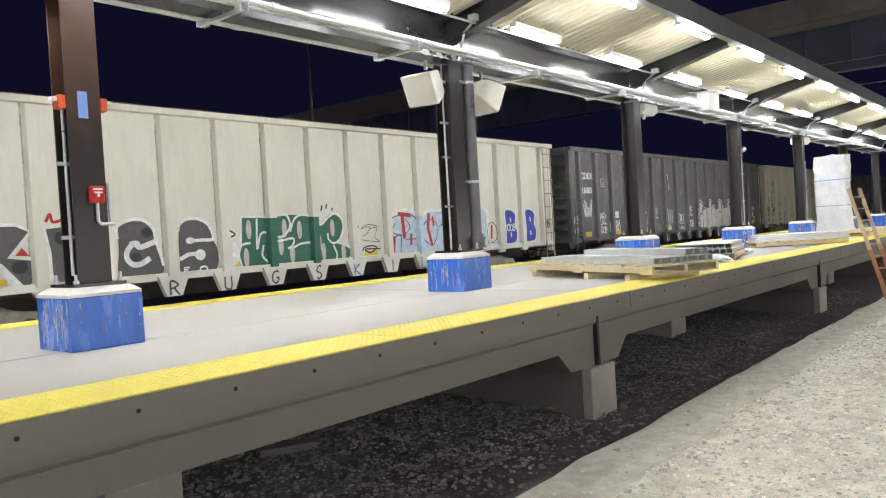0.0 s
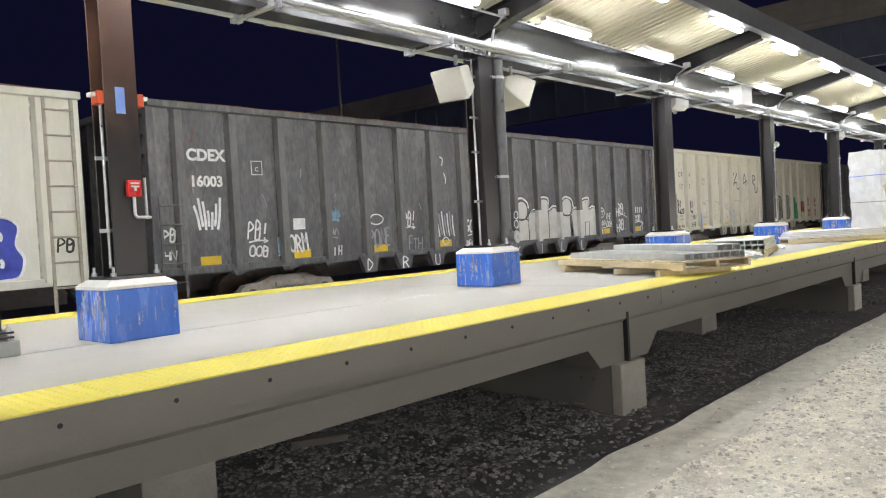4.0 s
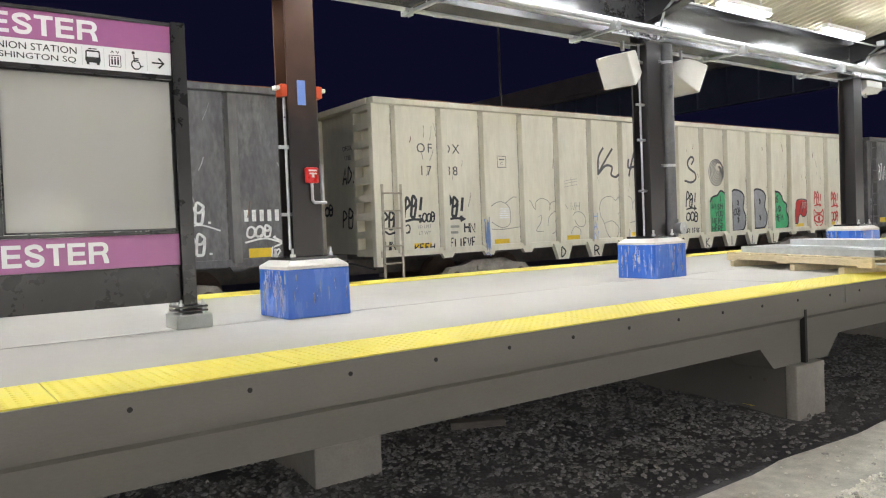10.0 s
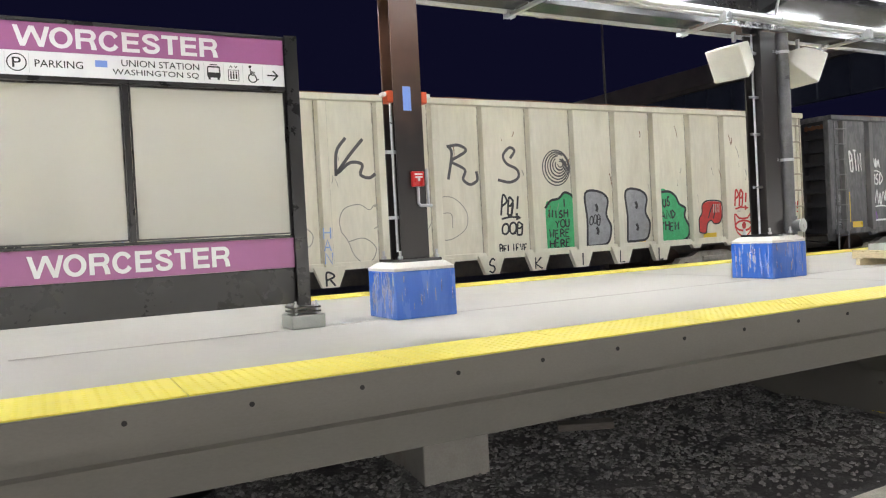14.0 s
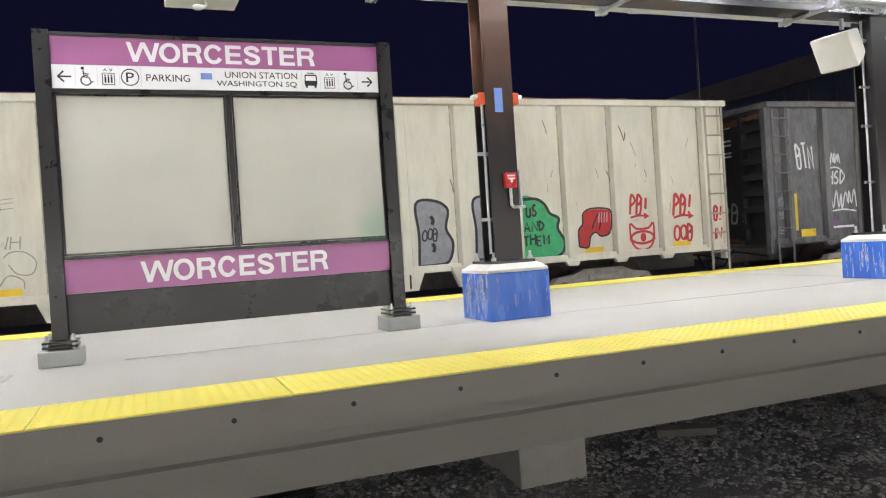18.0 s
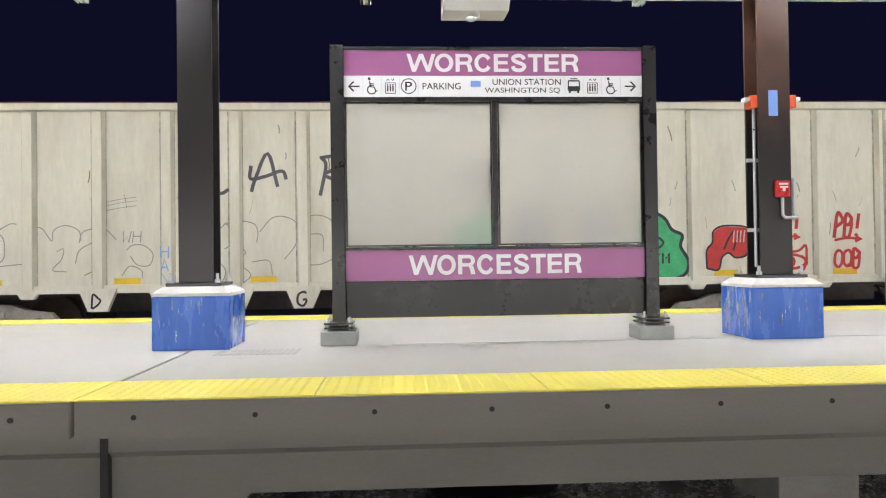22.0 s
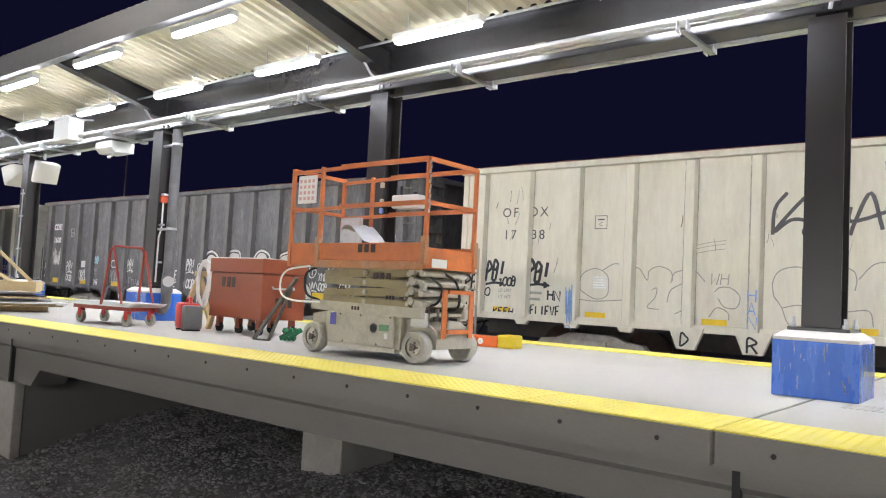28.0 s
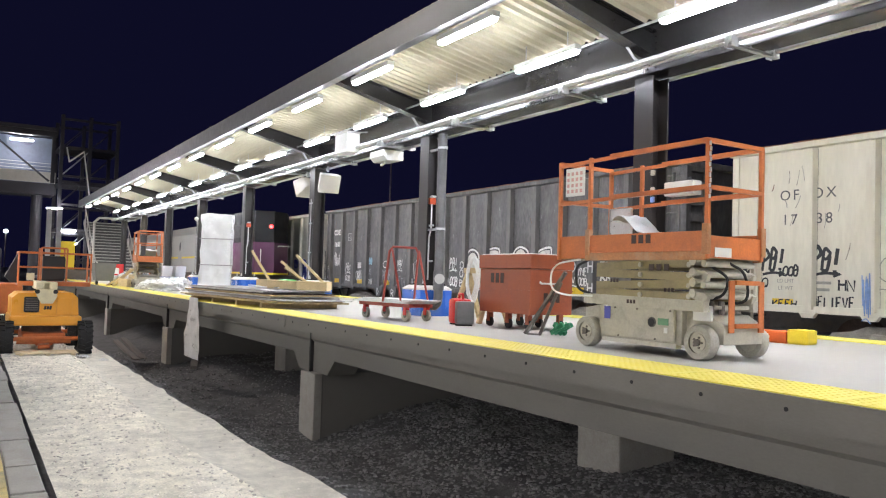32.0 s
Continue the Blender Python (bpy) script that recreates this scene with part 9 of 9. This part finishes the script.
heap(pose(-25.2, 5.65, 0), 0.6, 0.45, 0.38, "crumpled heap of white film on the platform", seed=13)
for i, (x, y, z) in enumerate(((-27.4, 5.75, 0), (-27.4, 6.15, 0), (-27.4, 5.75, 0.40), (-27.4, 6.2, 0.40))):
    open_tub("white_tub", "stacked white plastic tub", "tub", pose(x, y, z, 0, 0, 5 * i), 0.42, 0.40, 0.38, SHEET_WHITE, 0.88, "stacked tubs")
open_tub("blue_tub", "pale blue plastic tub on the platform", "tub", pose(-22.9, 6.75, 0, 0, 0, 25), 0.50, 0.42, 0.30, BLUE_TUB, 0.85, "blue tubs")
open_tub("blue_tub", "pale blue plastic tub beside the wrapped panel", "tub", pose(-22.6, 5.9, 0, 0, 0, -10), 0.46, 0.40, 0.24, BLUE_TUB, 0.85, "blue tubs")
cn = thing("traffic_cone", "orange traffic cone on the platform", "traffic cone", pose(-24.6, 6.65, 0))
bm = B()
box(bm, (-0.18, -0.18, 0), (0.18, 0.18, 0.03), 0.01)
part("base", bm, RUBBER, cn)
CONE = mat_of("cone_orange", (0.75, 0.10, 0.03), 0.45, vary=0.06, bump=0.02)
bm = B()
cyl(bm, (0, 0, 0.03), (0, 0, 0.66), 0.14, 16, 0.03)
part("cone", bm, CONE, cn)
bm = B()
cyl(bm, (0, 0, 0.36), (0, 0, 0.48), 0.092, 16, 0.071)
part("band", bm, SIGN_WHITE, cn, "white band")
TARP_BLUE = mat_of("blue_tarp", (0.10, 0.14, 0.38), 0.5, vary=0.15, scale=5, bump=0.2, bump_scale=9)
for x, y, h in ((-26.4, 6.7, 1.15), (-26.9, 6.85, 1.0)):
    bm = B()
    bmesh.ops.create_cone(bm, cap_ends=True, segments=12, radius1=0.22, radius2=0.10, depth=h, matrix=Matrix.Translation((0, 0, h / 2)))
    bmesh.ops.subdivide_edges(bm, edges=[e for e in bm.edges if abs(e.verts[0].co.z - e.verts[1].co.z) > 0.2], cuts=6)
    for v in bm.verts:
        v.co += noise.noise_vector(v.co * 6) * 0.04 * (1 if v.co.z > 0.03 else 0)
    solid("blue_tarp_roll", bm, TARP_BLUE, "upright roll wrapped in blue tarp", "roll", group="tarp rolls", m=pose(x, y, 0), smooth=True)
for i, (x, y, a) in enumerate(((-28.4, 4.75, 20), (-28.2, 5.05, -10), (-28.9, 5.2, 50))):
    bm = B()
    box(bm, (-0.30, -0.2, 0), (0.30, 0.2, 0.28 + 0.08 * i), 0.012)
    solid("carton", bm, TIMBER, "pale cardboard carton on the platform", "carton", group="cartons", m=pose(x, y, 0, 0, 0, a))
for i, (x, y, a, L) in enumerate(((-29.0, 4.7, 40, 1.6), (-28.6, 4.6, 20, 1.3), (-29.4, 5.0, 70, 1.2))):
    bm = B()
    box(bm, (-L / 2, -0.07, -0.015), (L / 2, 0.07, 0.015), 0.003)
    solid("timber_board", bm, TIMBER, "pale board leaning on the clutter", "board", group="leaning boards", m=pose(x, y, 0.02 + L / 2 * math.sin(radians(28)), 0, -28, a))

# ---------------------------------------------------------------- stairs at the platform end
STAIR = mat_of("grey_stair_paint", (0.62, 0.62, 0.59), 0.6, vary=0.1, scale=4, bump=0.06)
STAIR_DARK = mat_of("dark_riser", (0.11, 0.11, 0.11), 0.7, vary=0.1, bump=0.05)
st = thing("stairs", "grey steel stairs rising from the platform end with handrails", "stairs", pose(-43.6, 0, 0), kind="structure")
for i in range(19):
    bm = B()
    box(bm, (-0.28 * i - 0.30, 5.80, 0.175 * (i + 1) - 0.04), (-0.28 * i, 7.75, 0.175 * (i + 1)), 0.004)
    part("tread", bm, STAIR, st)
    bm = B()
    box(bm, (-0.28 * i - 0.012, 5.80, 0.175 * i + 0.002), (-0.28 * i - 0.002, 7.75, 0.175 * (i + 1) - 0.042))
    part("riser", bm, STAIR_DARK, st)
for y in (5.70, 7.79):
    bm = B()
    beam(bm, (0, y, 0.03), (-5.4, y, 3.35), 0.06, 0.30)
    part("stringer", bm, STAIR, st)
    bm = B()
    tube(bm, [(0.5, y, 0.02), (0.5, y, 0.95), (0, y, 0.98), (-5.3, y, 4.25)], 0.03, 8)
    part("handrail", bm, WHITE_PAINT, st, "pale handrail")
    for i in range(6):
        bm = B()
        cyl(bm, (-0.9 * i - 0.3, y, 0.35 + 0.56 * i), (-0.9 * i - 0.3, y, 1.15 + 0.56 * i), 0.02, 8)
        part("baluster", bm, WHITE_PAINT, st)
bm = B()
tube(bm, [(-0.5, 5.62, 0), (-0.5, 5.62, 3.1), (-0.5, 5.85, 3.32), (-0.5, 7.6, 3.36)], 0.06, 10)
part("portal_pipe", bm, WHITE_PAINT, st, "pale pipe portal")
bm = B()
box(bm, (0, -0.34, 0.02), (0.06, 0.34, 1.5), 0.01)
solid("yellow_hoarding", bm, YELLOW_PAINT, "upright yellow hoarding at the platform end", "hoarding", m=pose(-44.6, 4.45, 0.5))
bm = B()
box(bm, (-0.5, -0.6, 0.0), (0.4, 0.9, 0.5), 0.03)
solid("plinth", bm, DARK_METAL, "dark plinth under the yellow hoarding", "plinth", m=pose(-44.6, 4.45, 0.0))

# ---------------------------------------------------------------- passenger train on the near track
PURPLE_LOCO = mat_of("purple_loco_paint", (0.10, 0.022, 0.075), 0.4, vary=0.1, scale=2, bump=0.03, stain=(0.06, 0.02, 0.05), stain_amt=0.4)
BLACK_LOCO = mat_of("black_loco_paint", (0.008, 0.008, 0.010), 0.6, vary=0.15, scale=2, bump=0.03)
COACH_STEEL = mat_of("dull_stainless_coach", (0.44, 0.43, 0.41), 0.5, metal=0.15, vary=0.1, scale=2, bump=0.05, stretch=(0.4, 1, 4))
RED_GLOW = glow("red_marker_glow", (1.0, 0.02, 0.03), 5.0)
loco = thing("locomotive", "purple and black passenger locomotive with a lit red marker", "locomotive", pose(-30.4, 9.9, 0))
NOSE = [(-0.65, 0.0), (-0.38, 0.15), (-0.15, 0.90), (-0.75, 1.70), (-2.2, 2.30), (-3.2, 2.55), (-4.2, 2.55), (-4.2, 0.0)]
bm = B()
prism(bm, NOSE, 0.66, 1.93, axis="z")
part("lower_body", bm, PURPLE_LOCO, loco)
bm = B()
prism(bm, [(x - 0.12 if x > -4 else x, min(2.5, max(0.05, y))) for x, y in NOSE], 1.934, 3.25, axis="z")
part("upper_body", bm, BLACK_LOCO, loco, "black cab and roof")
bm = B()
prism(bm, [(x + 0.012 if x > -4 else x, y - 0.012 if y < 1.2 else y + 0.012) for x, y in NOSE], 0.58, 0.655, axis="z")
part("stripe", bm, YELLOW_PAINT, loco, "yellow stripe")
bm = B()
prism(bm, [(0.03, 0.58), (0.03, 2.55), (0.30, 3.0), (1.28, 3.15), (2.25, 3.0), (2.52, 2.55), (2.52, 0.58)], -16.0, -4.203, axis="x")
part("rear_body", bm, COACH_STEEL, loco, "dull grey engine room side")
bm = B()
box(bm, (-16.0, 0.014, 1.30), (-4.21, 0.029, 1.40))
part("band", bm, YELLOW_PAINT, loco, "thin yellow band")
for x in (-5.6, -9.2, -12.8):
    bm = B()
    box(bm, (x - 0.42, 0.010, 0.70), (x + 0.42, 0.028, 2.45), 0.006)
    door = part("side_door", bm, COACH_STEEL, loco)
    bm = B()
    bm.faces.new([bm.verts.new((x + 0.15 * math.cos(radians(a)), 0.004, 1.95 + 0.26 * math.sin(radians(a)))) for a in range(0, 360, 20)])
    bmesh.ops.solidify(bm, geom=list(bm.faces), thickness=0.005)
    part("oval_window", bm, BLACK_PLASTIC, door, "dark oval window")
bm = B()
box(bm, (-15.9, 0.15, -0.45), (-0.9, 2.4, 0.57), 0.04)
part("underframe", bm, DARK_METAL, loco)
for x in (-3.4, -12.5):
    bm = B()
    box(bm, (x - 1.6, 0.12, -0.6), (x + 1.6, 2.4, -0.2), 0.05)
    for w in (-1.2, 1.2):
        cyl(bm, (x + w, 0.1, -0.28), (x + w, 2.45, -0.28), 0.46, 20)
    part("truck", bm, DARK_METAL, loco)
for k in range(4):
    bm = B()
    box(bm, (-3.9 + 0.22 * k, 0.036, 2.86), (-3.76 + 0.22 * k, 0.049, 3.10))
    part("number_bar", bm, SIGN_WHITE, loco)
bm = B()
box(bm, (-3.0, 0.035, 2.15), (-1.6, 0.049, 2.72), 0.006)
part("cab_window", bm, BLACK_PLASTIC, loco, "dark cab window")
bm = B()
cyl(bm, (-0.35, 0.75, 2.60), (-0.20, 0.75, 2.60), 0.13, 16)
part("lamp_housing", bm, BLACK_LOCO, loco)
bm = B()
cyl(bm, (-0.199, 0.75, 2.60), (-0.18, 0.75, 2.60), 0.08, 16)
part("red_marker", bm, RED_GLOW, loco, "lit red marker lamp")
bm = B()
tube(bm, [(-0.14, 0.3, 1.1), (-0.10, 0.3, 1.12), (-0.10, 0.3, 1.6), (-0.14, 0.3, 1.62)], 0.02)
part("grab_rail", bm, WHITE_PAINT, loco)
bm = B()
tube(bm, [(0.0, 1.0, 1.75), (0.06, 1.0, 1.78), (0.06, 1.5, 1.78), (0.0, 1.5, 1.75)], 0.02)
part("grab_rail", bm, WHITE_PAINT, loco)
coach = thing("stainless_coach", "dull stainless passenger coach behind the locomotive", "coach", pose(-47.7, 9.9, 0))
bm = B()
prism(bm, [(0.1, -0.2), (0.02, 0.1), (0.02, 2.45), (0.35, 2.95), (1.28, 3.1), (2.2, 2.95), (2.55, 2.45), (2.55, -0.2)], -24, 0.4, axis="x")
part("body", bm, COACH_STEEL, coach)
bm = B()
box(bm, (-24, 0.004, 0.72), (0.3, 0.016, 0.86))
part("stripe", bm, YELLOW_PAINT, coach, "yellow stripe")
bm = B()
box(bm, (-0.9, -0.01, 0.25), (-0.1, 0.018, 2.2), 0.05)
part("door", bm, COACH_STEEL, coach)
for i in range(9):
    bm = B()
    box(bm, (-3.4 - 2.2 * i, 0.0, 1.25), (-2.0 - 2.2 * i, 0.018, 1.95), 0.05)
    part("window", bm, BLACK_PLASTIC, coach, "dark window")
bm = B()
box(bm, (-23, 0.3, -0.7), (-0.5, 2.3, -0.21), 0.05)
part("underframe", bm, DARK_METAL, coach)

# ---------------------------------------------------------------- footbridge and stair tower beyond the platform
BRIDGE_DARK = mat_of("dark_bridge_steel", (0.035, 0.035, 0.045), 0.5, vary=0.15, bump=0.03)
BRIDGE_PALE = mat_of("pale_bridge_panel", (0.55, 0.54, 0.50), 0.5, vary=0.08, bump=0.03)
BRIDGE_LAMP = glow("bridge_lamp", (1.0, 0.97, 0.92), 100.0)
fb = thing("footbridge", "dark steel footbridge with lit pale balustrade", "footbridge", pose(-60, 0, 0))
for name, lo, hi, mat in (("floor_beam", (-1.5, -40, 5.6), (1.2, 4.9, 6.38), BRIDGE_DARK), ("balustrade", (1.21, -40, 6.4), (1.3, 4.9, 7.15), BRIDGE_PALE), ("roof", (-1.8, -40, 10.0), (1.6, 4.9, 10.25), BRIDGE_DARK),
                          ("top_chord", (1.2, -40, 9.6), (1.5, 4.9, 9.98), BRIDGE_DARK), ("back_wall", (-1.7, -40, 6.4), (-1.55, 4.9, 9.9), PLATE)):
    bm = B()
    box(bm, lo, hi, 0.01)
    part(name, bm, mat, fb)
for i in range(10):
    y = 4.7 - i * 4.2
    bm = B()
    box(bm, (1.31, y - 0.12, 6.4), (1.55, y + 0.12, 9.6), 0.01)
    part("post", bm, BRIDGE_DARK, fb)
    bm = B()
    beam(bm, (1.45, y - 0.2, 6.5), (1.45, y - 4.0, 9.6), 0.12, 0.12, (1, 0, 0))
    part("diagonal", bm, BRIDGE_DARK, fb)
    bm = B()
    box(bm, (0.2, y - 2.6, 9.3), (0.45, y - 1.2, 9.4), 0.02)
    part("lamp", bm, BRIDGE_LAMP, fb, "lit strip lamp")
    for k in range(3):
        bm = B()
        cyl(bm, (1.26, y - 4.2, 7.3 + 0.22 * k), (1.26, y - 0.1, 7.3 + 0.22 * k), 0.02, 6)
        part("rail", bm, GALV, fb)
for y in (-22, -3.0, 3.9):
    bm = B()
    cyl(bm, (0, y, -1.5), (0, y, 5.6), 0.35, 14)
    part("pier", bm, BRIDGE_DARK, fb)
tw = thing("stair_tower", "dark lattice stair tower with scaffold beside the footbridge", "stair tower", pose(-60, 0, 0))
for x in (-2.5, 1.3):
    for y in (5.2, 7.0, 8.8):
        bm = B()
        box(bm, (x - 0.12, y - 0.12, -1.4), (x + 0.12, y + 0.12, 11.3), 0.01)
        part("post", bm, BRIDGE_DARK, tw)
    for z in range(1, 12, 2):
        bm = B()
        beam(bm, (x, 5.2, z), (x, 8.8, z), 0.12, 0.16)
        part("ledger", bm, BRIDGE_DARK, tw)
        for y in (5.2, 7.0):
            bm = B()
            beam(bm, (x, y, z), (x, y + 1.8, z + 1.9 if z < 10 else z), 0.06, 0.06, (1, 0, 0))
            part("brace", bm, GALV if (z + int(y)) % 3 == 0 else BRIDGE_DARK, tw)
for z in (3.2, 6.4, 9.0):
    bm = B()
    box(bm, (-2.4, 5.1, z), (1.2, 8.9, z + 0.15))
    part("landing", bm, BRIDGE_DARK, tw)
bm = B()
tube(bm, [(1.5, 5.5, 9.0), (1.5, 5.7, 8.0), (1.5, 6.6, 8.8), (1.5, 7.1, 5.6), (1.5, 7.5, 5.9)], 0.05, 8)
part("handrail", bm, WHITE_PAINT, tw, "pale zigzag handrail")
for y, z in ((5.0, 4.6), (5.9, 3.1), (6.0, 2.2)):
    bm = B()
    box(bm, (1.6, y - 0.6, z), (1.75, y + 0.4, z + 0.09), 0.02)
    part("lamp", bm, BRIDGE_LAMP, tw, "lit strip lamp")
for y in (4.3, 4.9):
    bm = B()
    box(bm, (-0.14, -0.14, -1.4), (0.14, 0.14, 4.4), 0.01)
    solid("steel_post", bm, GALV, "tall galvanised post at the platform end", "post", group="end posts", m=pose(-54.5, y, 0))
# distant stabled coaches and far lamps
for i in range(3):
    fcar = thing("distant_coach", "distant silver coach with pale window band", "coach", pose(-78 - i * 26, 1.2 - i * 0.6, 0), group="distant coaches")
    bm = B()
    prism(bm, [(-1.4, -1.0), (-1.4, 2.0), (-0.9, 2.6), (0.9, 2.6), (1.4, 2.0), (1.4, -1.0)], -25, 0, axis="x")
    part("body", bm, COACH_SIDE, fcar)
    bm = B()
    box(bm, (0.003, -1.1, 0.6), (0.02, 1.1, 1.7), 0.03)
    part("end_window", bm, BLACK_PLASTIC, fcar)
for x, y, z in ((-220, 4.4, 9.5), (-220, 8.2, 9.3), (-180, -8, 6)):
    bm = B()
    bmesh.ops.create_icosphere(bm, subdivisions=2, radius=0.45)
    fl = thing("far_lamp", "distant lamp on a mast", "lamp", pose(x, y, z), group="far lamps")
    part("globe", bm, BRIDGE_LAMP, fl)
    bm = B()
    cyl(bm, (0, 0, -z - 1.4), (0, 0, -0.4), 0.12, 8)
    part("mast", bm, DARK_METAL, fl)
# slender poles beyond the freight track
for x in (19.5, -41.4):
    bm = B()
    cyl(bm, (0, 0, -1.4), (0, 0, 12.0), 0.05, 8, 0.035)
    solid("utility_pole", bm, DARK_METAL, "slender dark pole beyond the freight track", "pole", group="utility poles", m=pose(x, 22, 0))


# ---------------------------------------------------------------- movement
# place of the beige car's end along the track, by time
TRAIN = [(0, 41.75), (1, 37.86), (2, 34.03), (3, 30.37), (3.5, 28.58), (5.5, 21.75), (6, 20.15), (7, 17.02), (8, 13.95), (9, 10.98), (10, 8.20), (11, 5.59), (12, 3.22), (13, 1.04),
         (14, -0.91), (14.5, -1.81), (16.5, -4.86), (17, -5.48), (18, -6.60), (19, -7.54), (20, -8.31), (21, -8.89), (22, -9.24), (23, -9.42), (23.5, -9.45), (32, -9.45)]


def along(t):
    for (a, x), (b, y) in zip(TRAIN, TRAIN[1:]):
        if t <= b:
            return x + (y - x) * (t - a) / (b - a)
    return TRAIN[-1][1]


def motions():
    for c, off in cars:
        walk(c, [(t, pose(x + off, CAR_Y, 0)) for t, x in TRAIN])
    # wheels roll with the train, in steps well under a quarter turn
    t = 0.0
    times = [0.0]
    while t < 23.5:
        v = abs(along(t + 0.05) - along(t)) / 0.05
        t = min(23.5, t + min(1.0, 0.50 / max(v, 0.3)))
        times.append(t)
    times.append(32.0)
    for w, dx in wheelsets:
        walk(w, [(t, Matrix.Translation((dx, 0, 0)) @ Matrix.Rotation(-(TRAIN[0][1] - along(t)) / WHEEL_R, 4, "Y")) for t in times])


motions()
